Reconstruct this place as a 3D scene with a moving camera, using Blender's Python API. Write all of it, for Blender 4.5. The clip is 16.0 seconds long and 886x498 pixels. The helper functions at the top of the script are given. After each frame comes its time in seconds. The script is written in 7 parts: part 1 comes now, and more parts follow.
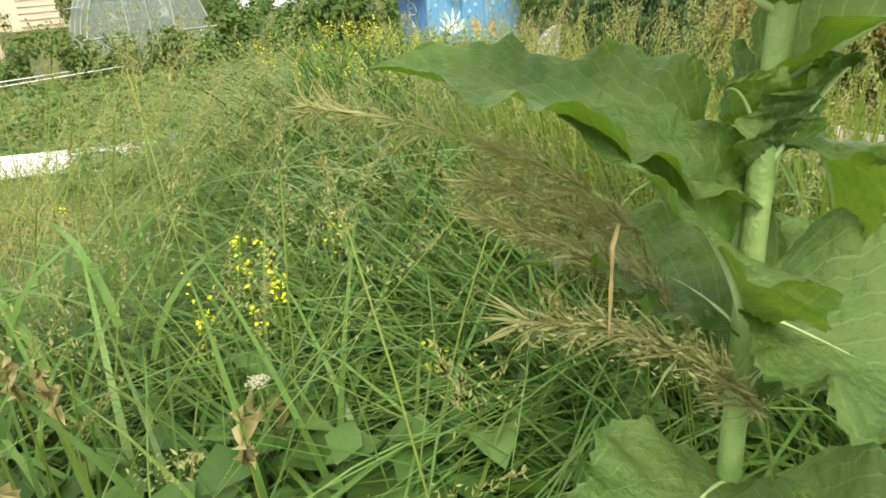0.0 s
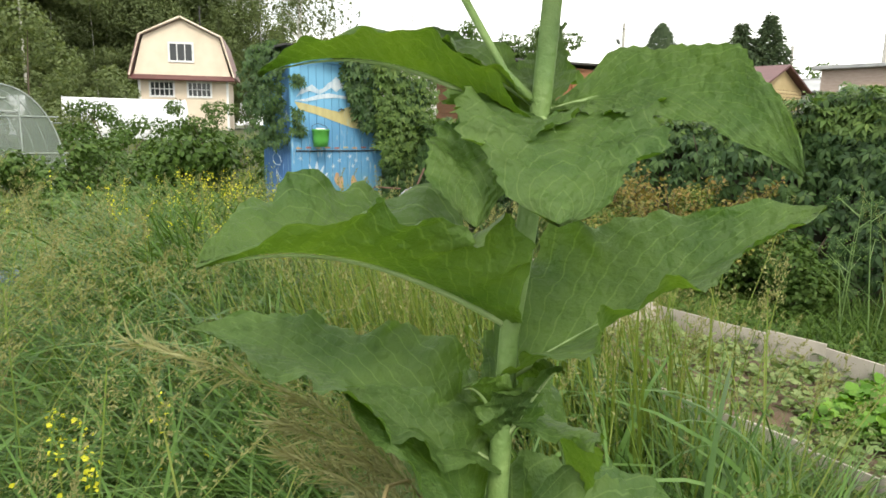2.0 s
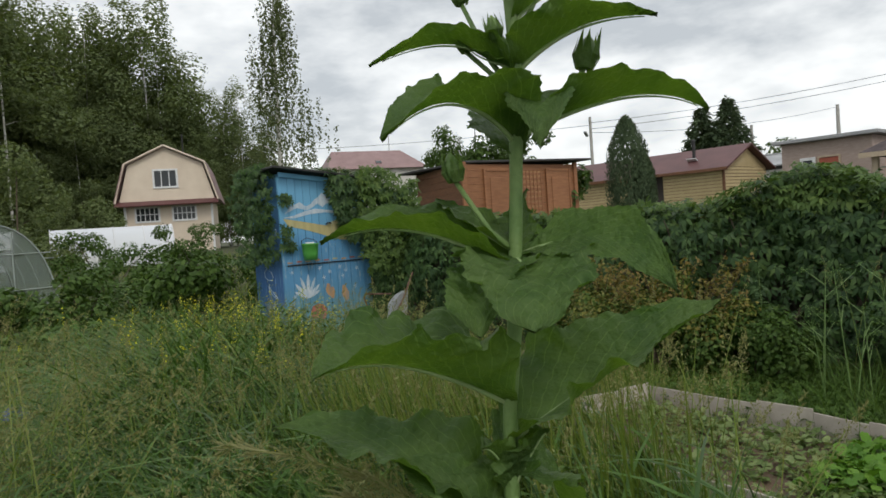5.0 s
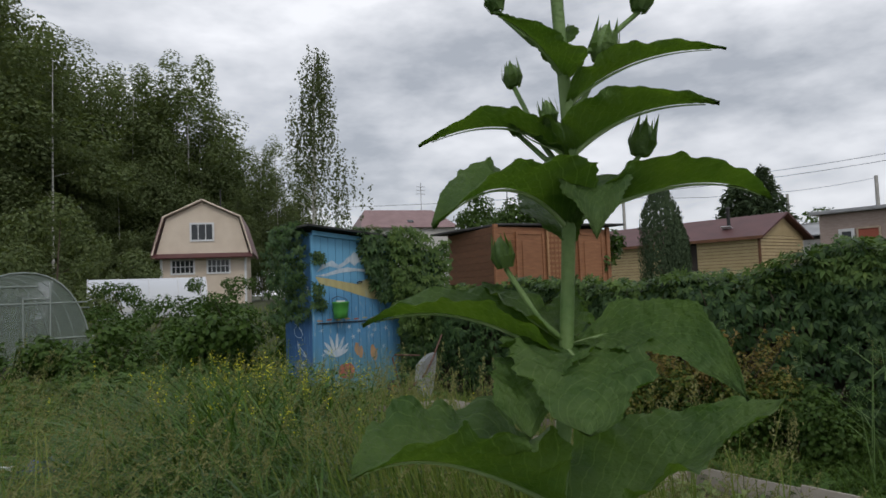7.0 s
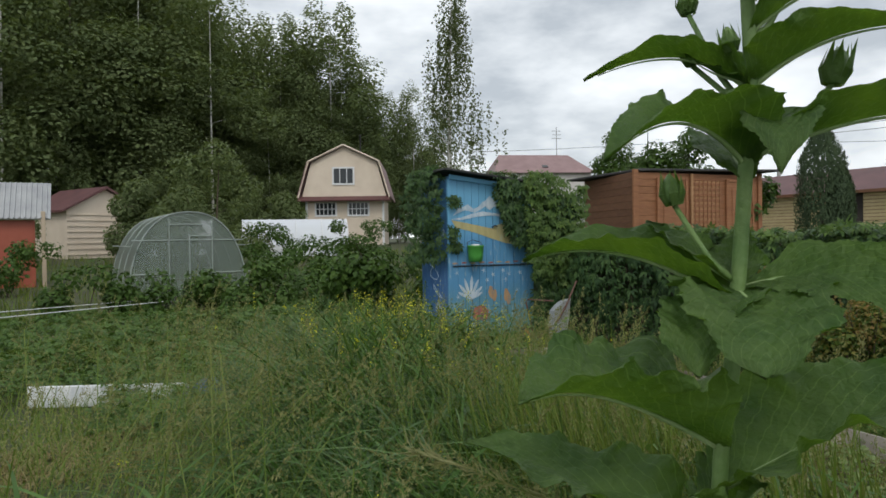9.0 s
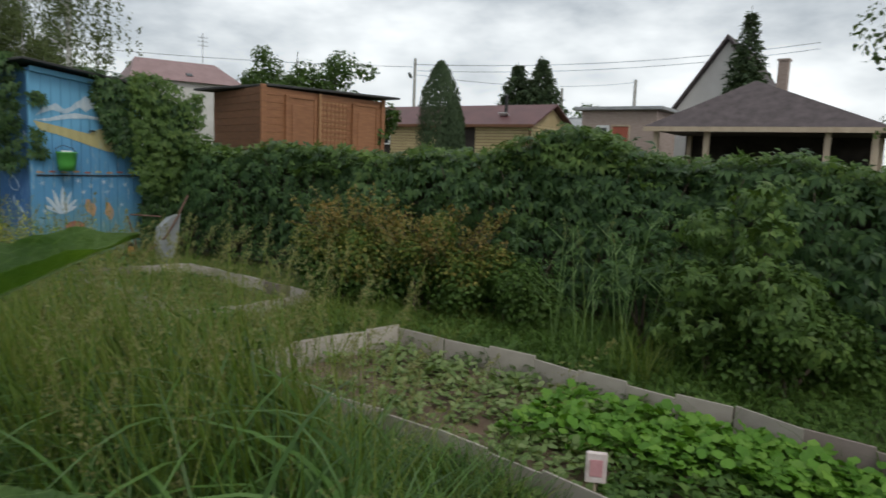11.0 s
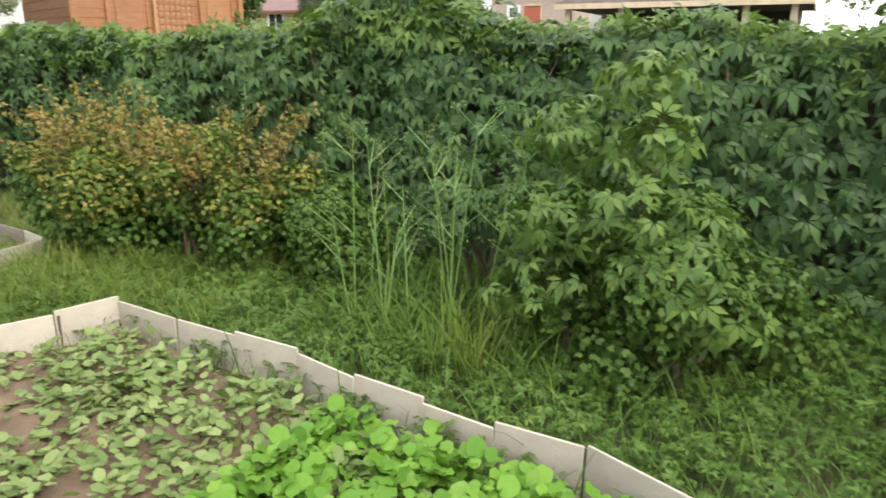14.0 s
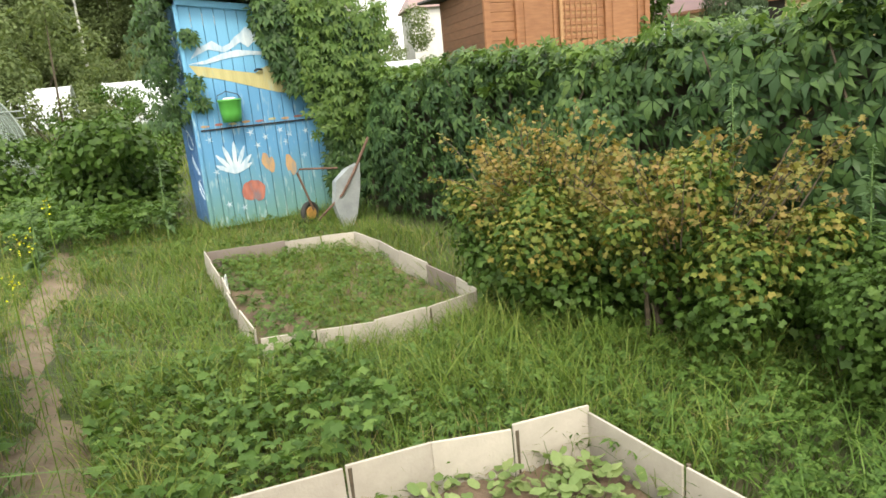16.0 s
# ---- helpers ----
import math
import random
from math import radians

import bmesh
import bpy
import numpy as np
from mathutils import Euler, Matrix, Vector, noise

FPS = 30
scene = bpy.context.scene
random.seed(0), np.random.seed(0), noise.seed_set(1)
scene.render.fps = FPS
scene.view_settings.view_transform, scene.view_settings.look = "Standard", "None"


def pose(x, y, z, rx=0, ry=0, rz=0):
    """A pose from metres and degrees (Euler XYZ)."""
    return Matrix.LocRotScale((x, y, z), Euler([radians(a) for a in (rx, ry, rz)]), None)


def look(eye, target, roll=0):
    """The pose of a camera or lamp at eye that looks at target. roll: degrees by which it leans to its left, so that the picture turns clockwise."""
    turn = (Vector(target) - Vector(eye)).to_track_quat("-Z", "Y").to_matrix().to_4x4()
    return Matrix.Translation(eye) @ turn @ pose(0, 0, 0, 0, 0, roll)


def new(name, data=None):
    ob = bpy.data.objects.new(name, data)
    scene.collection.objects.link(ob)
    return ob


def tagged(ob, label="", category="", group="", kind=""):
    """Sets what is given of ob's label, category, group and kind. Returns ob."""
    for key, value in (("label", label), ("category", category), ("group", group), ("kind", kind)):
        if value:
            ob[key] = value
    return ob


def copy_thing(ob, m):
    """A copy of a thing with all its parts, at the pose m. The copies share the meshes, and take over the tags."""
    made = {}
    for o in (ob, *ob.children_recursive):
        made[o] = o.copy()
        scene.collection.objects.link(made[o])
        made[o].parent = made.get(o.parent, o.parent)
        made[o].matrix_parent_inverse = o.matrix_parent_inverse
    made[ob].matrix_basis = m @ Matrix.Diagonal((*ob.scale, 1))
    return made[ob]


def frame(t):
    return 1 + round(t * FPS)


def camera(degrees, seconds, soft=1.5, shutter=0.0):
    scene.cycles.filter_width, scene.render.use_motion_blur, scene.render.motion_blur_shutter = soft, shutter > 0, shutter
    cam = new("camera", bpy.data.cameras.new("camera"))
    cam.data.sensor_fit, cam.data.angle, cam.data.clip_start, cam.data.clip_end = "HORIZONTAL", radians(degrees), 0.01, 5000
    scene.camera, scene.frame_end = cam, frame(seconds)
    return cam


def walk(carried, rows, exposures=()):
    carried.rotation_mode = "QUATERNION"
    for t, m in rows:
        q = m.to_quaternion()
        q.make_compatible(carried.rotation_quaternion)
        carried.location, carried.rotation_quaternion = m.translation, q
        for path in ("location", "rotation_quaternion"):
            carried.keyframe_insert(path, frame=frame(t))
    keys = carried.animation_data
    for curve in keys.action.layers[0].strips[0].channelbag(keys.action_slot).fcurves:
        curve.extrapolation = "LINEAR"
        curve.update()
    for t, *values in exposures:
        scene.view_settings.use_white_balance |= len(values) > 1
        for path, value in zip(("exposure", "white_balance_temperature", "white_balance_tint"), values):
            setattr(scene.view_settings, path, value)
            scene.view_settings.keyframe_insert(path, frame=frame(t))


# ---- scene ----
cam = camera(65.8, 16.0, 1.6, 0.12)
PATH = [
    (0, (-4.453, -2.717, 1.349), (-3.608, -1.058, 0.618), -5.3),
    (0.5, (-4.504, -2.775, 1.392), (-3.463, -1.206, 0.718), -1.6),
    (1, (-4.478, -2.775, 1.414), (-3.37, -1.228, 0.798), 0.5),
    (1.5, (-4.447, -2.799, 1.445), (-3.208, -1.302, 0.97), 1.0),
    (2, (-4.444, -2.815, 1.481), (-3.187, -1.299, 1.133), 0.9),
    (2.5, (-4.422, -2.834, 1.493), (-3.186, -1.291, 1.192), 0.4),
    (3, (-4.443, -2.849, 1.496), (-3.253, -1.252, 1.309), -0.1),
    (3.5, (-4.5, -2.974, 1.509), (-3.338, -1.351, 1.387), -4.4),
    (4, (-4.606, -2.971, 1.503), (-3.412, -1.371, 1.383), -5.1),
    (4.5, (-4.636, -3.005, 1.517), (-3.343, -1.482, 1.411), -4.4),
    (7, (-4.631, -2.965, 1.568), (-3.383, -1.406, 1.684), -2.2),
    (7.5, (-4.644, -2.959, 1.56), (-3.457, -1.354, 1.674), -2.8),
    (8, (-4.668, -2.945, 1.563), (-3.621, -1.244, 1.669), -1.4),
    (10.3, (-4.647, -3.022, 1.507), (-3.759, -1.24, 1.316), -0.2),
    (10.5, (-4.503, -3.082, 1.498), (-3.498, -1.365, 1.296), -0.8),
    (11, (-4.178, -3.206, 1.501), (-2.533, -2.097, 1.247), 2.2),
    (11.5, (-3.873, -3.233, 1.445), (-2.062, -2.464, 1.084), 1.4),
    (12, (-3.672, -3.303, 1.466), (-1.698, -3.131, 1.196), 9.5),
    (12.5, (-3.296, -3.421, 1.477), (-1.332, -3.137, 1.228), 4.9),
    (13, (-2.947, -3.322, 1.431), (-1.022, -2.901, 1.09), 4.3),
    (13.5, (-2.51, -3.176, 1.381), (-0.674, -2.586, 0.848), 2.1),
    (14, (-2.149, -3.024, 1.428), (-0.449, -2.124, 0.879), 0.4),
    (14.5, (-2.047, -2.663, 1.369), (-0.705, -1.246, 0.934), 1.3),
    (15, (-1.905, -2.346, 1.445), (-0.756, -0.767, 1.011), -1.2),
    (15.5, (-1.717, -2.021, 1.407), (-0.695, -0.355, 0.983), -3.1),
    (16, (-1.606, -1.72, 1.433), (-0.599, -0.059, 0.953), -5.4),
]
EXPOSURES = [(0, 1.6, 7800, 3), (1.0, 1.62, 7800, 3), (1.5, 1.5, 7600, 4), (2.0, 1.1, 7300, 5), (2.5, 0.4, 7100, 6), (3.0, 0.1, 7000, 6), (3.5, -0.08, 7000, 6), (4.5, -0.12, 6900, 6), (7.0, -0.62, 6500, 10), (8.0, -0.6, 6400, 9), (10.3, 0.22, 6800, 3), (10.5, 0.18, 6800, 3), (11.0, -0.35, 6600, 5),
             (11.5, 0.18, 6600, 7), (12.0, 0.45, 6700, 7), (12.5, 0.62, 6900, 8), (13.0, 0.7, 6900, 8), (13.5, 1.12, 7100, 7), (14.0, 1.45, 7200, 6), (14.5, 1.5, 7300, 5), (15.0, 1.15, 7500, 3), (15.5, 1.27, 7500, 3), (16.0, 1.4, 7500, 3)]
walk(cam, [(t, look(eye, target, roll)) for t, eye, target, roll in PATH], EXPOSURES)

# ---- sky and sun ----
world = bpy.data.worlds.new("overcast_sky")
scene.world = world
world.use_nodes = True
wn, wl = world.node_tree.nodes, world.node_tree.links
wn.clear()
w_out = wn.new("ShaderNodeOutputWorld")
w_bg = wn.new("ShaderNodeBackground")
w_sky = wn.new("ShaderNodeTexSky")
w_sky.sky_type, w_sky.sun_disc = "NISHITA", False
w_sky.sun_elevation, w_sky.sun_rotation = radians(42), radians(200)
w_sky.air_density, w_sky.dust_density = 1.0, 3.0
w_co = wn.new("ShaderNodeTexCoord")
w_map = wn.new("ShaderNodeMapping")
w_map.inputs["Scale"].default_value = (1.3, 1.3, 3.2)
w_noise = wn.new("ShaderNodeTexNoise")
w_noise.inputs["Scale"].default_value = 2.1
w_noise.inputs["Detail"].default_value = 6
w_noise.inputs["Roughness"].default_value = 0.55
w_ramp = wn.new("ShaderNodeValToRGB")
w_ramp.color_ramp.elements[0].position, w_ramp.color_ramp.elements[0].color = 0.36, (5.4, 5.8, 6.5, 1)
w_ramp.color_ramp.elements[1].position, w_ramp.color_ramp.elements[1].color = 0.62, (12.6, 12.8, 13.4, 1)
w_mix = wn.new("ShaderNodeMix")
w_mix.data_type = "RGBA"
w_mix.inputs["Factor"].default_value = 0.9
wl.new(w_co.outputs["Generated"], w_map.inputs["Vector"])
wl.new(w_map.outputs["Vector"], w_noise.inputs["Vector"])
wl.new(w_noise.outputs["Fac"], w_ramp.inputs["Fac"])
wl.new(w_sky.outputs["Color"], w_mix.inputs["A"])
wl.new(w_ramp.outputs["Color"], w_mix.inputs["B"])
wl.new(w_mix.outputs["Result"], w_bg.inputs["Color"])
w_bg.inputs["Strength"].default_value = 0.125
wl.new(w_bg.outputs["Background"], w_out.inputs["Surface"])
sun = new("sun", bpy.data.lights.new("sun", "SUN"))
sun.data.energy, sun.data.angle, sun.data.color = 1.1, radians(14), (1.0, 0.96, 0.9)
sun.matrix_world = look((-6, -12, 14), (0, 0, 0))


# ---- materials ----
def nodes_of(name):
    m = bpy.data.materials.new(name)
    m.use_nodes = True
    n = m.node_tree.nodes
    return m, n, m.node_tree.links, n["Principled BSDF"]


def ramp(n, stops):
    r = n.new("ShaderNodeValToRGB")
    e = r.color_ramp.elements
    while len(e) < len(stops):
        e.new(0.5)
    for k, (p, c) in enumerate(stops):
        e[k].position, e[k].color = p, (*c, 1)
    return r


def noise_tex(n, l, scale, detail=4, stretch=(1, 1, 1), rough=0.55):
    co, mp, tx = n.new("ShaderNodeTexCoord"), n.new("ShaderNodeMapping"), n.new("ShaderNodeTexNoise")
    mp.inputs["Scale"].default_value = stretch
    tx.inputs["Scale"].default_value, tx.inputs["Detail"].default_value, tx.inputs["Roughness"].default_value = scale, detail, rough
    l.new(co.outputs["Object"], mp.inputs["Vector"])
    l.new(mp.outputs["Vector"], tx.inputs["Vector"])
    return tx.outputs["Fac"]


def mixed(n, l, a, b, fac, mode="MIX"):
    m = n.new("ShaderNodeMix")
    m.data_type, m.blend_type = "RGBA", mode
    for sock, v in ((m.inputs["A"], a), (m.inputs["B"], b), (m.inputs["Factor"], fac)):
        if isinstance(v, bpy.types.NodeSocket):
            l.new(v, sock)
        elif isinstance(v, (int, float)):
            sock.default_value = v
        else:
            sock.default_value = (*v, 1)
    return m.outputs["Result"]


def surface(name, low, high, scale=6.0, rough=0.8, bump=0.3, fine=60.0, stretch=(1, 1, 1), per_piece=0.0, metal=0.0, dirt=None):
    """A weathered opaque surface: two scales of colour change and fine relief."""
    m, n, l, b = nodes_of(name)
    big, small = noise_tex(n, l, scale, 4, stretch), noise_tex(n, l, fine, 3, stretch)
    r = ramp(n, ((0.3, low), (0.7, high)))
    l.new(big, r.inputs["Fac"])
    c = mixed(n, l, r.outputs["Color"], tuple(0.55 * v for v in low), small, "MIX")
    c = mixed(n, l, r.outputs["Color"], c, 0.35)
    if dirt:
        d = ramp(n, ((0.52, (0, 0, 0)), (0.72, (1, 1, 1))))
        l.new(noise_tex(n, l, scale * 0.45, 6, stretch, 0.7), d.inputs["Fac"])
        c = mixed(n, l, c, dirt, d.outputs["Color"])
    if per_piece:
        info, v = n.new("ShaderNodeObjectInfo"), n.new("ShaderNodeHueSaturation")
        mr = n.new("ShaderNodeMapRange")
        mr.inputs["To Min"].default_value, mr.inputs["To Max"].default_value = 1 - per_piece, 1 + per_piece
        l.new(info.outputs["Random"], mr.inputs["Value"])
        l.new(mr.outputs["Result"], v.inputs["Value"])
        l.new(c, v.inputs["Color"])
        c = v.outputs["Color"]
    l.new(c, b.inputs["Base Color"])
    b.inputs["Roughness"].default_value, b.inputs["Metallic"].default_value = rough, metal
    bp = n.new("ShaderNodeBump")
    bp.inputs["Strength"].default_value, bp.inputs["Distance"].default_value = bump, 0.01
    l.new(small, bp.inputs["Height"])
    l.new(bp.outputs["Normal"], b.inputs["Normal"])
    return m


def leafy(name, stops, thin=0.35, rough=0.5, patch=1.5, fine=90.0):
    """Leaves that differ one by one, with a little light passing through."""
    m, n, l, b = nodes_of(name)
    geo = n.new("ShaderNodeNewGeometry")
    r = ramp(n, stops)
    big = noise_tex(n, l, patch, 2)
    ad = n.new("ShaderNodeMath")
    ad.operation = "MULTIPLY_ADD"
    ad.inputs[1].default_value = 0.55
    mul = n.new("ShaderNodeMath")
    mul.operation = "MULTIPLY"
    mul.inputs[1].default_value = 0.45
    l.new(big, mul.inputs[0])
    l.new(geo.outputs["Random Per Island"], ad.inputs[0])
    l.new(mul.outputs[0], ad.inputs[2])
    l.new(ad.outputs[0], r.inputs["Fac"])
    small = noise_tex(n, l, fine, 3)
    c = mixed(n, l, r.outputs["Color"], mixed(n, l, r.outputs["Color"], (0.7, 0.72, 0.6), 1.0, "MULTIPLY"), small)
    l.new(c, b.inputs["Base Color"])
    b.inputs["Roughness"].default_value = rough
    b.inputs["Specular IOR Level"].default_value = 0.2
    tr, mx = n.new("ShaderNodeBsdfTranslucent"), n.new("ShaderNodeMixShader")
    l.new(mixed(n, l, c, (1.0, 1.0, 0.45), 1.0, "MULTIPLY"), tr.inputs["Color"])
    mx.inputs["Fac"].default_value = thin
    l.new(b.outputs["BSDF"], mx.inputs[1])
    l.new(tr.outputs["BSDF"], mx.inputs[2])
    l.new(mx.outputs["Shader"], n["Material Output"].inputs["Surface"])
    return m


def glassy(name, colour, rough, clear):
    """Thin hazy sheet: part see-through, part milky gloss."""
    m, n, l, b = nodes_of(name)
    b.inputs["Base Color"].default_value, b.inputs["Roughness"].default_value = (*colour, 1), rough
    tp, mx = n.new("ShaderNodeBsdfTransparent"), n.new("ShaderNodeMixShader")
    mx.inputs["Fac"].default_value = clear
    l.new(b.outputs["BSDF"], mx.inputs[1])
    l.new(tp.outputs["BSDF"], mx.inputs[2])
    l.new(mx.outputs["Shader"], n["Material Output"].inputs["Surface"])
    return m


M_SOIL = surface("soil", (0.08, 0.052, 0.034), (0.19, 0.13, 0.088), 5, 0.95, 0.9, 45)
M_GROUND = surface("ground_turf", (0.035, 0.045, 0.015), (0.07, 0.085, 0.03), 1.3, 0.95, 0.8, 30, dirt=(0.09, 0.065, 0.04))
M_PATH = surface("trodden_earth", (0.12, 0.085, 0.058), (0.24, 0.18, 0.13), 4, 0.95, 0.6, 40)
M_PANEL = surface("bed_panel", (0.36, 0.32, 0.28), (0.5, 0.45, 0.4), 5, 0.75, 0.25, 80, per_piece=0.14, dirt=(0.3, 0.25, 0.2))
M_PANEL_BROWN = surface("bed_panel_brown", (0.2, 0.16, 0.145), (0.27, 0.22, 0.2), 4, 0.75, 0.25, 80, per_piece=0.08)
M_GRASS = leafy("grass_blades", ((0.0, (0.03, 0.07, 0.013)), (0.45, (0.078, 0.155, 0.03)), (0.78, (0.15, 0.245, 0.054)), (1.0, (0.33, 0.33, 0.13))), 0.28, 0.5, 0.9)
M_RANK = leafy("rank_grass_blades", ((0.0, (0.022, 0.055, 0.012)), (0.4, (0.06, 0.13, 0.026)), (0.7, (0.11, 0.21, 0.05)), (0.88, (0.19, 0.3, 0.09)), (1.0, (0.34, 0.36, 0.15))), 0.26, 0.38, 1.1)
M_MEADOW = leafy("meadow_grass", ((0.0, (0.08, 0.135, 0.025)), (0.5, (0.16, 0.235, 0.048)), (1.0, (0.32, 0.325, 0.12))), 0.35, 0.6, 0.7)
M_STRAW = leafy("dry_grass", ((0.0, (0.22, 0.17, 0.08)), (0.6, (0.36, 0.29, 0.15)), (1.0, (0.45, 0.4, 0.24))), 0.25, 0.75)
M_SEED = leafy("grass_seed_heads", ((0.0, (0.16, 0.16, 0.065)), (0.5, (0.26, 0.26, 0.12)), (1.0, (0.36, 0.36, 0.18))), 0.3, 0.8)
M_WEED = leafy("weed_leaves", ((0.0, (0.036, 0.08, 0.019)), (0.5, (0.082, 0.155, 0.036)), (1.0, (0.18, 0.265, 0.068))), 0.28, 0.5)
M_CREEPER = leafy("creeper_leaves", ((0.0, (0.018, 0.045, 0.019)), (0.4, (0.045, 0.093, 0.035)), (0.75, (0.092, 0.162, 0.054)), (1.0, (0.2, 0.27, 0.085))), 0.27, 0.42, 0.8)
# Paler leaf tone; on the hedge it stands in for light on top.
M_CREEPER_PALE = leafy("pale_creeper_leaves", ((0.0, (0.06, 0.115, 0.035)), (0.6, (0.11, 0.185, 0.05)), (1.0, (0.22, 0.3, 0.08))), 0.32, 0.45)
M_CURRANT = leafy("currant_leaves", ((0.0, (0.024, 0.06, 0.02)), (0.4, (0.062, 0.13, 0.038)), (0.8, (0.145, 0.24, 0.062)), (1.0, (0.32, 0.37, 0.11))), 0.28, 0.45, 1.2)
M_GOOSE = leafy("yellowed_bush_leaves", ((0.0, (0.05, 0.1, 0.02)), (0.4, (0.12, 0.17, 0.035)), (0.65, (0.25, 0.24, 0.06)), (0.85, (0.34, 0.25, 0.085)), (1.0, (0.34, 0.18, 0.09))), 0.3, 0.55, 1.6)
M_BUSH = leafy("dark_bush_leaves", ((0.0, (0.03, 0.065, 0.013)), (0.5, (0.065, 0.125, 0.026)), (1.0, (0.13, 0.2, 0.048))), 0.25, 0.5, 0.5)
M_APPLE = leafy("apple_leaves", ((0.0, (0.06, 0.1, 0.05)), (0.5, (0.12, 0.18, 0.085)), (1.0, (0.25, 0.31, 0.17))), 0.35, 0.45, 0.6)
M_FOREST = leafy("forest_leaves", ((0.0, (0.09, 0.125, 0.06)), (0.5, (0.16, 0.21, 0.095)), (1.0, (0.25, 0.29, 0.145))), 0.42, 0.6, 0.12)
M_BIRCHLEAF = leafy("birch_leaves", ((0.0, (0.07, 0.095, 0.045)), (0.5, (0.12, 0.155, 0.075)), (1.0, (0.2, 0.225, 0.12))), 0.4, 0.55, 0.3)
M_CONIFER = leafy("conifer_needles", ((0.0, (0.045, 0.075, 0.042)), (0.6, (0.08, 0.12, 0.065)), (1.0, (0.12, 0.165, 0.09))), 0.2, 0.7, 0.6)
M_RADISH = leafy("radish_leaves", ((0.0, (0.1, 0.16, 0.05)), (0.5, (0.19, 0.265, 0.1)), (1.0, (0.36, 0.41, 0.2))), 0.3, 0.5, 2.0)
M_LETTUCE = leafy("bright_salad_leaves", ((0.0, (0.065, 0.17, 0.025)), (0.5, (0.14, 0.3, 0.045)), (1.0, (0.27, 0.44, 0.09))), 0.35, 0.45, 2.0)
M_YELLOW = leafy("yellow_petals", ((0.0, (0.58, 0.55, 0.03)), (1.0, (0.74, 0.74, 0.08))), 0.3, 0.6)
M_STEM = surface("plant_stem", (0.1, 0.19, 0.05), (0.2, 0.3, 0.1), 20, 0.6, 0.3, 120)
M_TWIG = surface("twig_bark", (0.06, 0.045, 0.03), (0.13, 0.1, 0.07), 12, 0.9, 0.5, 90)
M_BARK = surface("trunk_bark", (0.05, 0.04, 0.03), (0.12, 0.1, 0.08), 6, 0.95, 0.8, 40)
M_BIRCHBARK = surface("birch_bark", (0.45, 0.44, 0.4), (0.7, 0.69, 0.65), 2.5, 0.8, 0.4, 20, (1, 1, 3), dirt=(0.05, 0.045, 0.04))


# ---- building blocks ----
def mesh_from(name, verts, faces, mat, parent=None, smooth=False):
    """A mesh object from arrays of vertices and of equal-sided faces."""
    v, f = np.asarray(verts, dtype=np.float32), np.asarray(faces, dtype=np.int32)
    k = f.shape[1]
    me = bpy.data.meshes.new(name)
    me.vertices.add(len(v))
    me.vertices.foreach_set("co", v.ravel())
    me.loops.add(f.size)
    me.loops.foreach_set("vertex_index", f.ravel())
    me.polygons.add(len(f))
    me.polygons.foreach_set("loop_start", np.arange(0, f.size, k, dtype=np.int32))
    if smooth:
        me.polygons.foreach_set("use_smooth", np.ones(len(f), dtype=bool))
    me.update(calc_edges=True)
    me.materials.append(mat)
    ob = new(name, me)
    ob.parent = parent
    return ob


def part(name, bm, mat, parent=None, label="", smooth=False):
    me = bpy.data.meshes.new(name)
    bmesh.ops.recalc_face_normals(bm, faces=bm.faces)
    for f in bm.faces:
        f.smooth = smooth
    bm.to_mesh(me)
    bm.free()
    me.materials.append(mat)
    ob = new(name, me)
    ob.parent = parent
    return tagged(ob, label)


def thing(name, label, category, at=(0, 0, 0), rz=0.0, group="", kind=""):
    ob = new(name)
    ob.empty_display_size = 0.1
    ob.matrix_world = pose(*at, 0, 0, rz)
    return tagged(ob, label, category, group, kind)


def box(bm, c, s, rz=0.0, bevel=0.0, rx=0.0, ry=0.0):
    made = bmesh.ops.create_cube(bm, size=1.0, matrix=pose(*c, rx, ry, rz) @ Matrix.Diagonal((*s, 1)))
    if bevel:
        es = list({e for v in made["verts"] for e in v.link_edges})
        bmesh.ops.bevel(bm, geom=es, offset=bevel, segments=1, affect="EDGES")
    return bm


def boxes(*specs):
    bm = bmesh.new()
    for sp in specs:
        box(bm, *sp)
    return bm


def tube(bm, pts, radii, sides=6):
    """A tapered tube through points, capped."""
    rings = []
    pts = [Vector(p) for p in pts]
    for i, p in enumerate(pts):
        d = (pts[min(i + 1, len(pts) - 1)] - pts[max(i - 1, 0)]).normalized()
        a = d.orthogonal().normalized() if abs(d.z) > 0.95 else d.cross(Vector((0, 0, 1))).normalized()
        b = d.cross(a)
        r = float(radii[i] if hasattr(radii, "__len__") else radii)
        rings.append([bm.verts.new(p + r * (math.cos(k) * a + math.sin(k) * b)) for k in np.arange(sides) * 2 * math.pi / sides])
    for r0, r1 in zip(rings, rings[1:]):
        for k in range(sides):
            bm.faces.new((r0[k], r0[(k + 1) % sides], r1[(k + 1) % sides], r1[k]))
    bm.faces.new(rings[0][::-1])
    bm.faces.new(rings[-1])
    return bm


def prism(bm, outline, axis, lo, hi):
    """A solid from an outline in the two other axes, drawn out along an axis (0 or 1 or 2)."""
    def put(p, v):
        q = list(p)
        q.insert(axis, v)
        return bm.verts.new(q)
    a, b = [put(p, lo) for p in outline], [put(p, hi) for p in outline]
    n = len(a)
    bm.faces.new(a)
    bm.faces.new(b[::-1])
    for k in range(n):
        bm.faces.new((a[k], b[k], b[(k + 1) % n], a[(k + 1) % n]))
    return bm


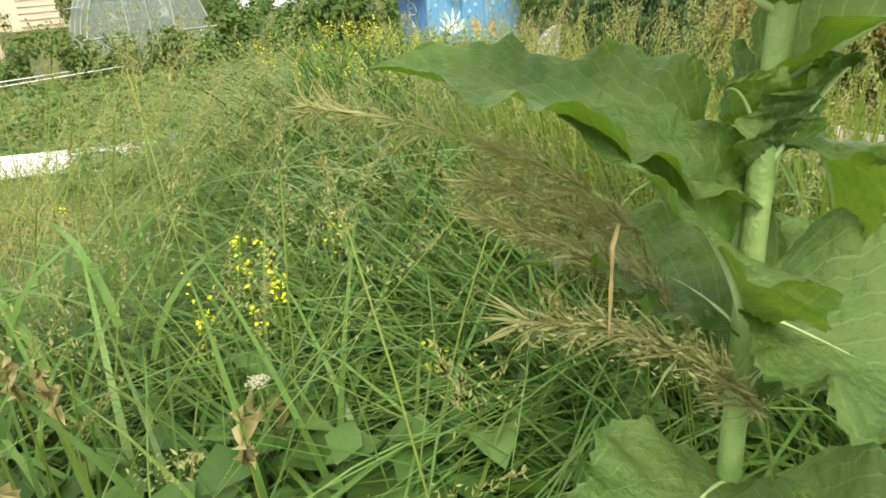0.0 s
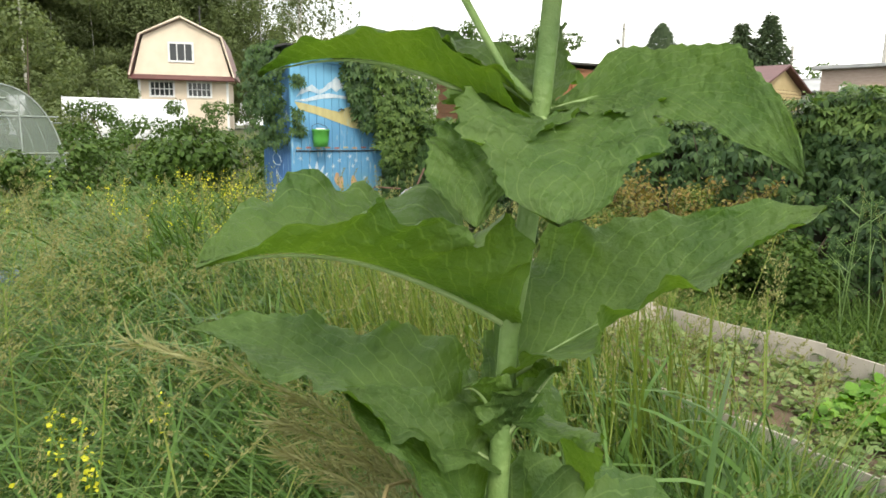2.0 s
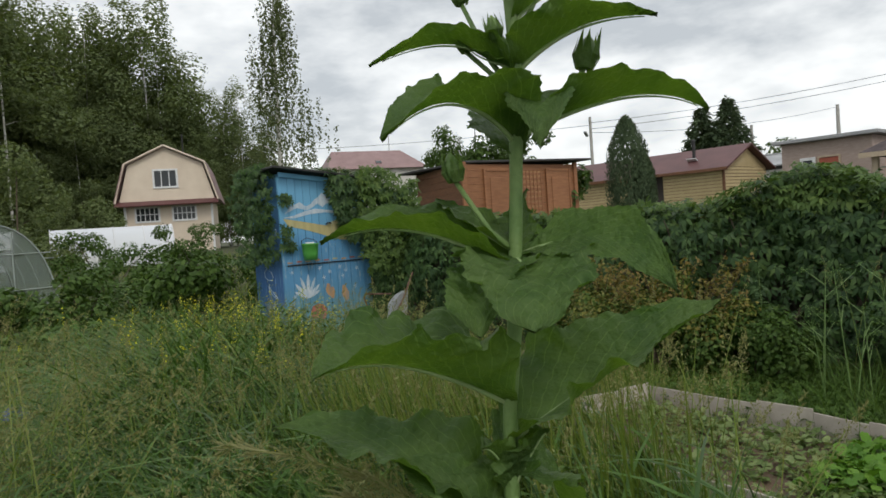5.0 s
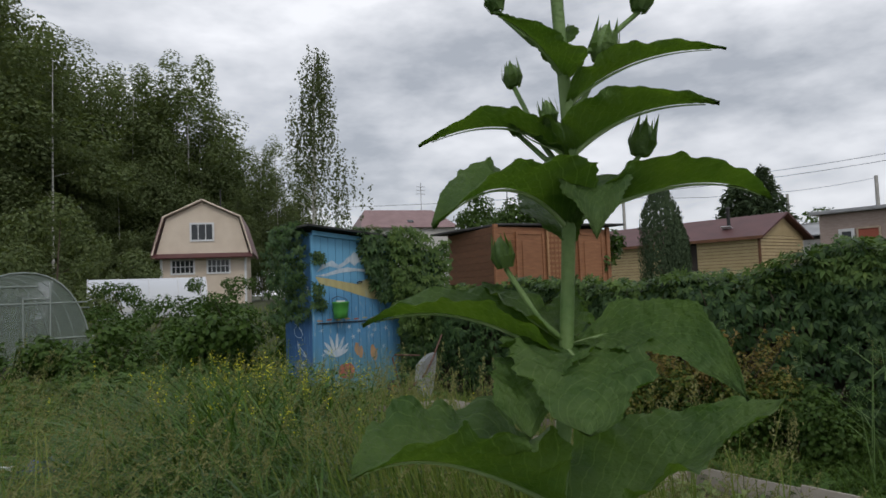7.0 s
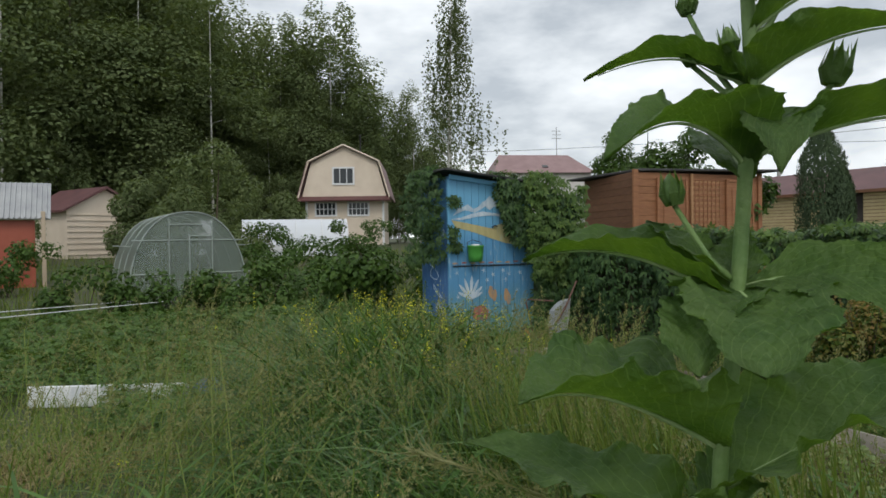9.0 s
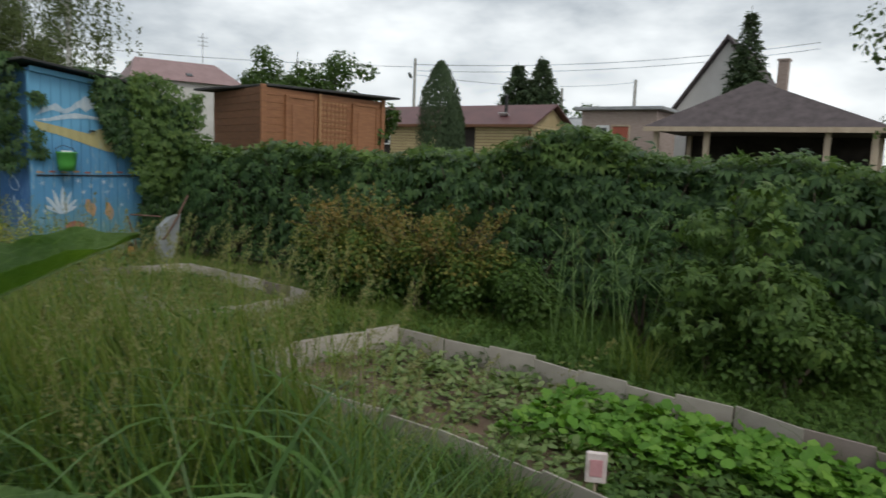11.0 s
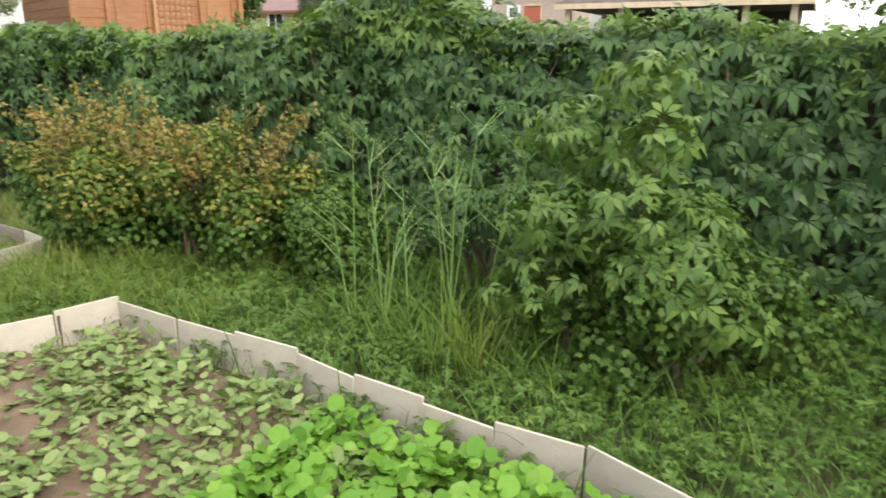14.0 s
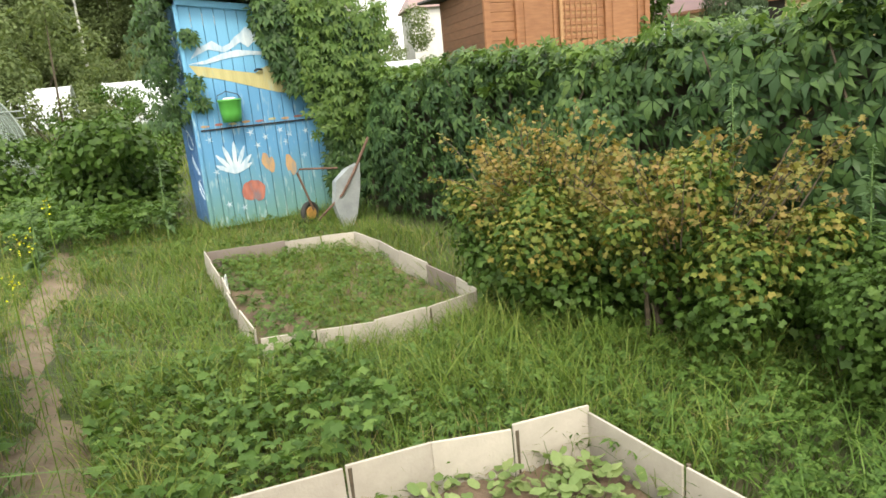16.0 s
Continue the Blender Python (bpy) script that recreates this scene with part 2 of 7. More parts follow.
def unit(v):
    return v / np.maximum(np.linalg.norm(v, axis=-1, keepdims=True), 1e-9)


RNG = np.random.default_rng(7)


def scatter(name, pos, tip, up, size, template, mat, parent=None):
    """One mesh of many leaves: template points (x across, y along, z up), laid at pos with its tip and upper side turned as given."""
    tv, tf = template
    z = unit(up)
    y = unit(tip - (tip * z).sum(-1, keepdims=True) * z)
    x = np.cross(y, z)
    s = np.asarray(size)[:, None, None]
    v = pos[:, None, :] + s * (tv[None, :, 0:1] * x[:, None, :] + tv[None, :, 1:2] * y[:, None, :] + tv[None, :, 2:3] * z[:, None, :])
    f = tf[None] + (np.arange(len(pos)) * len(tv))[:, None, None]
    return mesh_from(name, v.reshape(-1, 3), f.reshape(-1, tf.shape[1]), mat, parent)


def leaflet(width=0.32, fold=0.1, droop=0.12):
    v = np.array([(0, 0, 0), (-width, 0.4, fold), (0, 0.42, 0), (width, 0.4, fold), (-0.6 * width, 0.74, fold * 0.5 - droop * 0.5), (0, 0.75, -droop * 0.4), (0.6 * width, 0.74, fold * 0.5 - droop * 0.5), (0, 1, -droop)])
    f = np.array([(0, 2, 1), (0, 3, 2), (1, 2, 5), (1, 5, 4), (2, 3, 6), (2, 6, 5), (4, 5, 7), (5, 6, 7)])
    return v, f


def simple_leaf(width=0.34, fold=0.1, droop=0.1):
    v = np.array([(0, 0, 0), (-width, 0.45, fold), (0, 0.5, 0), (width, 0.45, fold), (0, 1, -droop)])
    return v, np.array([(0, 2, 1), (0, 3, 2), (1, 2, 4), (2, 3, 4)])


def palmate(blades=5, spread=82, width=0.2):
    """A leaf of several leaflets spread like fingers."""
    vs, fs, n = [], [], 0
    for k in range(blades):
        a = radians(spread) * (2 * k / (blades - 1) - 1)
        v, f = simple_leaf(width, 0.05, 0.3)
        v = v * (0.84 - 0.3 * abs(math.sin(a)))
        v[:, 1] += 0.09
        r = np.stack([v[:, 0] * math.cos(a) + v[:, 1] * math.sin(a), v[:, 1] * math.cos(a) - v[:, 0] * math.sin(a), v[:, 2]], -1)
        vs.append(r)
        fs.append(f + n)
        n += len(v)
    return np.concatenate(vs), np.concatenate(fs)


def lobed():
    """A broad leaf with three toothed lobes, as a fan round its middle."""
    ang = np.radians([-90, -150, -185, -215, -250, -270, -290, -325, -355, -30])
    rad = np.array([0.12, 0.46, 0.36, 0.56, 0.38, 0.66, 0.38, 0.56, 0.36, 0.46])
    rim = np.stack([rad * np.cos(ang), 0.42 - rad * np.sin(ang) * 0.95, np.where(rad > 0.4, -0.05, 0.06)], -1)
    v = np.concatenate([[(0, 0.42, 0)], rim])
    n = len(rim)
    return v, np.array([(0, 1 + (k + 1) % n, 1 + k) for k in range(n)])


T_LEAF, T_LEAFLET, T_PALM, T_LOBED = simple_leaf(), leaflet(), palmate(), lobed()
T_LONG, T_ROUND = simple_leaf(0.16, 0.04, 0.15), leaflet(0.42, 0.12, 0.2)
T_TINY = (np.array([(0, 0, 0), (-0.35, 0.5, 0.06), (0, 1, 0), (0.35, 0.5, 0.06)]), np.array([(0, 3, 2, 1)]))


def wild(n, amount=1.0):
    return RNG.normal(0, amount, (n, 3))


def blades(name, xy, height, width, mat, droop=0.5, lean=0.25, base=None, parent=None, segs=4, heading=None):
    """Grass: each blade a tapering strip that bends over."""
    n = len(xy)
    h = height * RNG.uniform(0.55, 1.15, n) if np.isscalar(height) else height
    a = RNG.uniform(0, 2 * math.pi, n) if heading is None else heading
    dirn = np.stack([np.cos(a), np.sin(a)], -1)
    turn = a + math.pi / 2 + RNG.normal(0, 0.5, n)
    side = np.stack([np.cos(turn), np.sin(turn)], -1)
    z0 = base if base is not None else ground_z(xy[:, 0], xy[:, 1])
    d = droop * RNG.uniform(0.3, 1.3, n)
    ln = lean * RNG.uniform(0, 1.2, n)
    w = width * RNG.uniform(0.6, 1.2, n)
    rows = []
    for k in range(segs + 1):
        t = k / segs
        out = h * (ln * t + d * t * t)
        up = h * (t - 0.45 * d * t ** 3)
        ww = w * (0.75 + 0.5 * t - 1.22 * t * t) * 0.5
        c = np.concatenate([xy + dirn * out[:, None], (z0 + up)[:, None]], 1)
        s = np.concatenate([side * ww[:, None], np.zeros((n, 1))], 1)
        rows += [c - s, c + s]
    v = np.stack(rows, 1)
    q = np.array([(2 * k, 2 * k + 1, 2 * k + 3, 2 * k + 2) for k in range(segs)])
    f = q[None] + (np.arange(n) * 2 * (segs + 1))[:, None, None]
    return mesh_from(name, v.reshape(-1, 3), f.reshape(-1, 4), mat, parent)


def step(a, b, t):
    u = np.clip((t - a) / (b - a), 0, 1)
    return u * u * (3 - 2 * u)


def ground_z(x, y):
    """The lie of the land: level in the garden, rising gently away from it."""
    x, y = np.asarray(x, float), np.asarray(y, float)
    far = np.hypot(x - 0.0, y - 1.0)
    return 1.1 * step(14, 45, far) + 0.02 * np.sin(1.7 * x + 0.6) * np.cos(1.3 * y)


def gz(x, y):
    return float(ground_z(x, y))


# ---- ground ----
near = np.linspace(-16, 16, 129)
rim = np.concatenate([-np.geomspace(18, 1500, 22)[::-1], near, np.geomspace(18, 1500, 22)])
gx, gy = np.meshgrid(rim, rim, indexing="ij")
gv = np.stack([gx.ravel(), gy.ravel(), ground_z(gx, gy).ravel()], -1)
m = len(rim)
ii, jj = np.meshgrid(np.arange(m - 1), np.arange(m - 1), indexing="ij")
k0 = (ii * m + jj).ravel()
tagged(mesh_from("ground", gv, np.stack([k0, k0 + m, k0 + m + 1, k0 + 1], -1), M_GROUND, None, True), "green turf and dark garden soil", "ground", kind="structure")


# ---- raised beds ----
def panels_along(parent, pts, browns=(), seed=1, top=0.2):
    """Thin upright sheets end to end between the points, each a little off its neighbour."""
    rnd = random.Random(seed)
    for k, (a, b) in enumerate(zip(pts, pts[1:])):
        a, b = Vector((*a, 0)), Vector((*b, 0))
        d = b - a
        lift, tilt = rnd.uniform(-0.012, 0.016), rnd.uniform(-0.9, 0.9)
        h = top + 0.12 + lift
        bm = box(bmesh.new(), (0, 0, 0), (d.length - 0.003, 0.011, h), 0, 0.002)
        ob = part("panel", bm, M_PANEL_BROWN if k in browns else M_PANEL, parent)
        c = (a + b) / 2 + Vector((rnd.uniform(-0.006, 0.006), rnd.uniform(-0.006, 0.006), h / 2 - 0.12))
        ob.matrix_parent_inverse = parent.matrix_world.inverted()
        ob.matrix_world = Matrix.Translation(c) @ pose(0, 0, 0, rnd.uniform(-3, 3), tilt, math.degrees(math.atan2(d.y, d.x)))
    for p in pts[1:-1:2]:
        bm = tube(bmesh.new(), [(0, 0, -0.1), (0, 0, top - 0.01)], 0.008, 6)
        ob = part("stake", bm, M_TWIG, parent)
        ob.matrix_parent_inverse = parent.matrix_world.inverted()
        ob.matrix_world = pose(p[0] + 0.02, p[1], 0)


def soil_fill(parent, a, b, c, d, z=0.045):
    """Lumpy earth between four corners."""
    n = 40
    u, v = np.meshgrid(np.linspace(0.005, 0.995, n), np.linspace(0.005, 0.995, n), indexing="ij")
    a, b, c, d = (np.array(p) for p in (a, b, c, d))
    xy = (1 - u)[..., None] * ((1 - v)[..., None] * a + v[..., None] * d) + u[..., None] * ((1 - v)[..., None] * b + v[..., None] * c)
    zz = z + RNG.normal(0, 0.008, u.shape) + 0.012 * np.sin(9 * xy[..., 0]) * np.cos(7 * xy[..., 1])
    k = (np.arange(n - 1)[:, None] * n + np.arange(n - 1)[None]).ravel()
    o = parent.matrix_world.translation
    vv = np.concatenate([xy, zz[..., None]], -1).reshape(-1, 3) - np.array(o)
    mesh_from("soil", vv, np.stack([k, k + n, k + n + 1, k + 1], -1), M_SOIL, parent, True)


B2_RIGHT = [(0, 0), (-0.03, -0.45), (-0.05, -0.85), (-0.06, -1.22), (-0.13, -1.56), (-0.17, -1.9), (-0.2, -2.2), (-0.2, -2.52), (-0.33, -2.88), (-0.37, -3.2), (-0.43, -3.55), (-0.52, -3.87), (-0.61, -4.2)]
B2_FAR = [(-1.24, 0.34), (-0.88, 0.25), (-0.57, 0.19), (-0.305, 0.07), (0, 0)]
B2_LEFT = [(-1.3, 0.33), (-1.38, -0.2), (-1.48, -0.7), (-1.48, -1.05), (-1.5, -1.4), (-1.55, -1.72), (-1.6, -2.03), (-1.66, -2.35), (-1.71, -2.6), (-1.77, -2.9), (-1.84, -3.3), (-1.92, -3.75)]
bed = thing("raised_bed", "long raised bed edged with grey-beige sheet panels", "raised bed", (-0.9, -1.9, 0))
soil_fill(bed, (-1.28, 0.31), (-0.02, 0), (-0.6, -4.15), (-1.9, -3.75))
panels_along(bed, B2_RIGHT, (8, 9), 3)
panels_along(bed, B2_FAR, (), 4, 0.205)
panels_along(bed, B2_LEFT, (), 5, 0.19)
panels_along(bed, [(-0.61, -4.2), (-1.0, -4.08), (-1.45, -3.93), (-1.92, -3.75)], (), 6)
bed = thing("raised_bed", "small raised bed edged with weathered beige panels", "raised bed", (0.1, 2.9, 0))
soil_fill(bed, (-0.35, 4.3), (0.88, 3.9), (0.62, 1.6), (-0.64, 1.86), 0.03)
panels_along(bed, [(-0.36, 4.33), (-0.03, 4.22), (0.3, 4.12), (0.6, 4.02), (0.88, 3.9)], (0, 1), 7, 0.17)
panels_along(bed, [(0.88, 3.9), (0.87, 3.4), (0.8, 2.9), (0.75, 2.4), (0.7, 1.95), (0.63, 1.62)], (3,), 8, 0.17)
panels_along(bed, [(0.63, 1.62), (0.25, 1.58), (-0.07, 1.62), (-0.38, 1.74), (-0.66, 1.84)], (), 9, 0.16)
panels_along(bed, [(-0.66, 1.95), (-0.62, 2.4), (-0.56, 2.85), (-0.48, 3.35), (-0.42, 3.85), (-0.36, 4.33)], (), 10, 0.17)

# ---- painted garden shed ----
def shed_paint(name, top, mid, foot, fleck):
    m, n, l, b = nodes_of(name)
    co, sp = n.new("ShaderNodeTexCoord"), n.new("ShaderNodeSeparateXYZ")
    l.new(co.outputs["Object"], sp.inputs["Vector"])
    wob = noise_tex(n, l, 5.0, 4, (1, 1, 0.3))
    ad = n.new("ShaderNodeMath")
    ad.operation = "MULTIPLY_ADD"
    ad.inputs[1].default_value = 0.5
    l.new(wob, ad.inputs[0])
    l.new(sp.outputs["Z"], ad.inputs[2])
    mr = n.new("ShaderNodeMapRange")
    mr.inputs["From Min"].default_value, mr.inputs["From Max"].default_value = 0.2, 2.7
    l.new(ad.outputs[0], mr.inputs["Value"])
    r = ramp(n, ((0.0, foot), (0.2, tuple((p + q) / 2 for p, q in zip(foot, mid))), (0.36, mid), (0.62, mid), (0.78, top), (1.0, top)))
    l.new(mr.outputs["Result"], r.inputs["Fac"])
    streak = ramp(n, ((0.56, (0, 0, 0)), (0.66, (1, 1, 1))))
    l.new(noise_tex(n, l, 22, 4, (1, 1, 0.22)), streak.inputs["Fac"])
    lowz = n.new("ShaderNodeMapRange")
    lowz.inputs["From Min"].default_value, lowz.inputs["From Max"].default_value = 1.75, 1.25
    lowz.inputs["To Max"].default_value = 0.5
    l.new(sp.outputs["Z"], lowz.inputs["Value"])
    mu = n.new("ShaderNodeMath")
    mu.operation = "MULTIPLY"
    l.new(streak.outputs["Color"], mu.inputs[0])
    l.new(lowz.outputs["Result"], mu.inputs[1])
    c = mixed(n, l, r.outputs["Color"], fleck, mu.outputs[0])
    worn = ramp(n, ((0.6, (0, 0, 0)), (0.8, (1, 1, 1))))
    l.new(noise_tex(n, l, 9, 6, (1, 1, 0.15), 0.7), worn.inputs["Fac"])
    c = mixed(n, l, c, mixed(n, l, c, (0.55, 0.6, 0.62), 1.0, "MULTIPLY"), worn.outputs["Color"])
    l.new(c, b.inputs["Base Color"])
    b.inputs["Roughness"].default_value = 0.6
    bp = n.new("ShaderNodeBump")
    bp.inputs["Strength"].default_value, bp.inputs["Distance"].default_value = 0.35, 0.006
    l.new(noise_tex(n, l, 60, 3, (1, 1, 0.08)), bp.inputs["Height"])
    l.new(bp.outputs["Normal"], b.inputs["Normal"])
    return m


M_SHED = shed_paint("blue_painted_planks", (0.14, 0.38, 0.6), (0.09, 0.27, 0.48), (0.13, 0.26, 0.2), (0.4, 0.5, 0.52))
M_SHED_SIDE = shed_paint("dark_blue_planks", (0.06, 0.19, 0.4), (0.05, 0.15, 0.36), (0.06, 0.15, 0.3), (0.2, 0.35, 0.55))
M_FELT = surface("roof_felt", (0.03, 0.03, 0.032), (0.07, 0.07, 0.07), 3, 0.9, 0.6, 50)
M_WHITE = surface("white_paint", (0.6, 0.62, 0.66), (0.82, 0.82, 0.82), 14, 0.6, 0.2, 90, (1, 1, 0.4))
M_MURAL_YELLOW = surface("mural_yellow", (0.4, 0.35, 0.16), (0.54, 0.48, 0.24), 9, 0.7, 0.3, 60, (1, 1, 0.2), dirt=(0.24, 0.38, 0.4))
M_MURAL_RED = surface("mural_red", (0.32, 0.09, 0.07), (0.5, 0.19, 0.14), 14, 0.7, 0.3, 60, (1, 1, 0.3), dirt=(0.12, 0.16, 0.2))
M_MURAL_ORANGE = surface("mural_orange", (0.42, 0.24, 0.12), (0.55, 0.36, 0.2), 14, 0.7, 0.3, 60, (1, 1, 0.3), dirt=(0.12, 0.2, 0.25))
M_MURAL_WHITE = surface("mural_white", (0.34, 0.48, 0.62), (0.7, 0.75, 0.79), 16, 0.7, 0.3, 60, (1, 1, 0.3), dirt=(0.12, 0.3, 0.5))
M_BLACK = surface("black_iron", (0.01, 0.01, 0.012), (0.03, 0.03, 0.03), 10, 0.6, 0.3)
M_GREENPLASTIC = surface("green_plastic", (0.07, 0.3, 0.05), (0.1, 0.38, 0.08), 5, 0.4, 0.05)

W, D = 1.46, 1.1
shed = thing("painted_shed", "narrow blue plank shed with a faded painted mural", "shed", (0.17, 6.1, 0), -3)


def roof_at(x):
    return 2.5 - 0.11 * x


np_ = 12
for k in range(np_):
    x0, x1 = k * W / np_, (k + 1) * W / np_
    bm = prism(bmesh.new(), [(x0 + 0.003, 0.03), (x1 - 0.003, 0.03), (x1 - 0.003, roof_at(x1)), (x0 + 0.003, roof_at(x0))], 1, (k * 7 % 3) * 0.0015, 0.022)
    bmesh.ops.bevel(bm, geom=bm.edges[:], offset=0.0025, segments=1, affect="EDGES")
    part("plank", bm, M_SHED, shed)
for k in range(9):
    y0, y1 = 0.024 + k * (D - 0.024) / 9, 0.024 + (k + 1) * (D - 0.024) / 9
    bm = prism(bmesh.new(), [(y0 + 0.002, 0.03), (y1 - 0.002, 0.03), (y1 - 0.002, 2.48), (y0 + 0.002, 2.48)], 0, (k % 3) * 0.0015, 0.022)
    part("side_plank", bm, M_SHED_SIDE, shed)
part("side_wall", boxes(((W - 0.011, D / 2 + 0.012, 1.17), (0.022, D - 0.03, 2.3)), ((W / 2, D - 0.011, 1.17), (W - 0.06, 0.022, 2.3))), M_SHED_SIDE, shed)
part("roof", boxes(((W / 2 - 0.01, D / 2 - 0.06, 2.47), (W + 0.32, D + 0.3, 0.03), 0, 0.004, 0, math.degrees(math.atan(0.11)))), M_FELT, shed, "black felt roof")
part("fascia", boxes(((W / 2, -0.03, 2.385), (W + 0.05, 0.03, 0.07), 0, 0.004, 0, math.degrees(math.atan(0.11)))), M_SHED, shed)
part("crossbar", boxes(((W / 2, -0.012, 1.125), (W - 0.06, 0.014, 0.018), 0, 0.003)), M_BLACK, shed, "dark iron crossbar")
part("corner_post", boxes(((-0.02, 0.0, 1.22), (0.04, 0.05, 2.42), 0, 0.004)), M_SHED, shed)
part("latch", tube(bmesh.new(), [(0.7, -0.03, 1.71), (0.74, -0.045, 1.73), (0.79, -0.03, 1.72)], 0.012), M_BLACK, shed, "black door latch")


def daub(name, outline, mat, y=-0.004, label=""):
    bm = prism(bmesh.new(), outline, 1, y, y + 0.002)
    return part(name, bm, mat, shed, label)


daub("painted_mountain", [(0.05, 1.88), (0.14, 2.0), (0.22, 2.02), (0.3, 2.06), (0.4, 1.99), (0.48, 2.02), (0.55, 2.09), (0.62, 2.13), (0.68, 2.19), (0.74, 2.14), (0.8, 2.09), (0.88, 2.07), (0.96, 2.11), (0.98, 2.02), (0.9, 1.99), (0.82, 2.03), (0.74, 2.02), (0.68, 1.97), (0.6, 2.03), (0.52, 1.98), (0.42, 1.93), (0.25, 1.97), (0.15, 1.93)], M_MURAL_WHITE, label="white painted mountain tops")
daub("painted_ridge", [(0.02, 1.83), (0.2, 1.86), (0.38, 1.92), (0.55, 1.95), (0.72, 1.93), (0.95, 1.9), (1.0, 1.86), (0.7, 1.89), (0.45, 1.87), (0.2, 1.82)], M_MURAL_WHITE, -0.006)
daub("painted_field", [(0.02, 1.82), (0.15, 1.8), (0.3, 1.77), (0.45, 1.74), (0.6, 1.71), (0.72, 1.69), (0.8, 1.74), (0.9, 1.77), (0.98, 1.73), (1.06, 1.66), (1.12, 1.55), (1.1, 1.44), (0.95, 1.46), (0.75, 1.52), (0.5, 1.6), (0.3, 1.66), (0.1, 1.7)], M_MURAL_YELLOW, label="ochre painted field")
for k, (ang, ln) in enumerate(((-62, 0.24), (-40, 0.3), (-18, 0.34), (4, 0.36), (25, 0.33), (47, 0.28), (64, 0.22))):
    a = radians(ang)
    ax, az = math.sin(a), math.cos(a)
    pts = []
    for t, w in ((0, 0.01), (0.35, 0.021), (0.7, 0.025), (0.92, 0.011), (1, 0)):
        pts.append((0.33 + ax * ln * t + az * w, 0.62 + az * ln * t - ax * w))
    for t, w in ((0.92, 0.011), (0.7, 0.025), (0.35, 0.021), (0, 0.01)):
        pts.append((0.33 + ax * ln * t - az * w, 0.62 + az * ln * t + ax * w))
    daub("painted_petal", pts, M_MURAL_WHITE, -0.004 - 0.0006 * k)


def blob(cx, cz, rx, rz, n=14, seed=1):
    rnd = random.Random(seed)
    return [(cx + rx * rnd.uniform(0.8, 1.1) * math.cos(a), cz + rz * rnd.uniform(0.8, 1.1) * math.sin(a)) for a in np.arange(n) * 2 * math.pi / n]


for k, (cx, cz, rx, rz) in enumerate(((0.46, 0.4, 0.1, 0.11), (0.55, 0.38, 0.09, 0.12), (0.5, 0.44, 0.11, 0.08))):
    daub("painted_poppy", blob(cx, cz, rx, rz, 14, k), M_MURAL_RED, -0.004 - 0.0007 * k)
for k, (cx, cz) in enumerate(((0.68, 0.72), (0.74, 0.66), (0.95, 0.66), (0.99, 0.6))):
    daub("painted_tulip", blob(cx, cz, 0.045, 0.1, 12, k + 9), M_MURAL_ORANGE, -0.004 - 0.0007 * (k % 2))
for k, (cx, cz) in enumerate(((0.72, 0.98), (0.9, 1.04), (1.0, 0.98), (0.95, 0.9), (0.62, 0.9), (0.12, 0.66), (0.1, 1.02), (1.15, 0.72), (0.56, 1.05), (0.2, 0.28), (0.36, 0.22), (1.2, 1.0))):
    daub("painted_star", [(cx + (0.045 if j % 2 else 0.012) * math.cos(j * math.pi / 5), cz + (0.045 if j % 2 else 0.012) * math.sin(j * math.pi / 5)) for j in range(10)], M_MURAL_WHITE, -0.0035)
for k in range(9):
    daub("painted_border_leaf", blob(0.08 + 0.15 * k, 1.165 + 0.008 * (k % 2), 0.05, 0.014, 10, k + 30), (M_MURAL_ORANGE, M_MURAL_RED, M_MURAL_YELLOW)[k % 3], -0.0035)
for k in range(7):
    z0, y0 = 0.45 + 0.28 * k, 0.35 + 0.12 * (k % 4)
    pts = [(-0.006, y0 + 0.16 * math.sin(0.9 * j + k), z0 + 0.11 * math.cos(0.7 * j)) for j in range(9)]
    part("painted_swirl", tube(bmesh.new(), pts, 0.006, 4), M_MURAL_WHITE, shed)

bucket = thing("bucket", "bright green plastic bucket hanging on the blue shed door", "bucket", (0.515, 5.94, 1.19), -3)
bm = bmesh.new()
ring = lambda r, z: [bm.verts.new((r * math.cos(a), r * math.sin(a), z)) for a in np.arange(24) * math.pi / 12]
rs = [ring(0.1, 0), ring(0.112, 0.1), ring(0.124, 0.22), ring(0.13, 0.225), ring(0.13, 0.245), ring(0.12, 0.245), ring(0.116, 0.21), ring(0.098, 0.01)]
for r0, r1 in zip(rs, rs[1:]):
    for k in range(24):
        bm.faces.new((r0[k], r0[(k + 1) % 24], r1[(k + 1) % 24], r1[k]))
bm.faces.new(rs[0][::-1])
bm.faces.new(rs[-1])
part("bucket_body", bm, M_GREENPLASTIC, bucket, smooth=True)
part("handle", tube(bmesh.new(), [(-0.13, 0, 0.235), (-0.11, 0.05, 0.29), (0, 0.1, 0.33), (0.11, 0.05, 0.29), (0.13, 0, 0.235)], 0.005), M_BLACK, bucket)
part("white_lid", tube(bmesh.new(), [(0, 0, 0.246), (0, 0, 0.262)], (0.07, 0.06), 18), M_WHITE, bucket, "small white lid in its mouth")

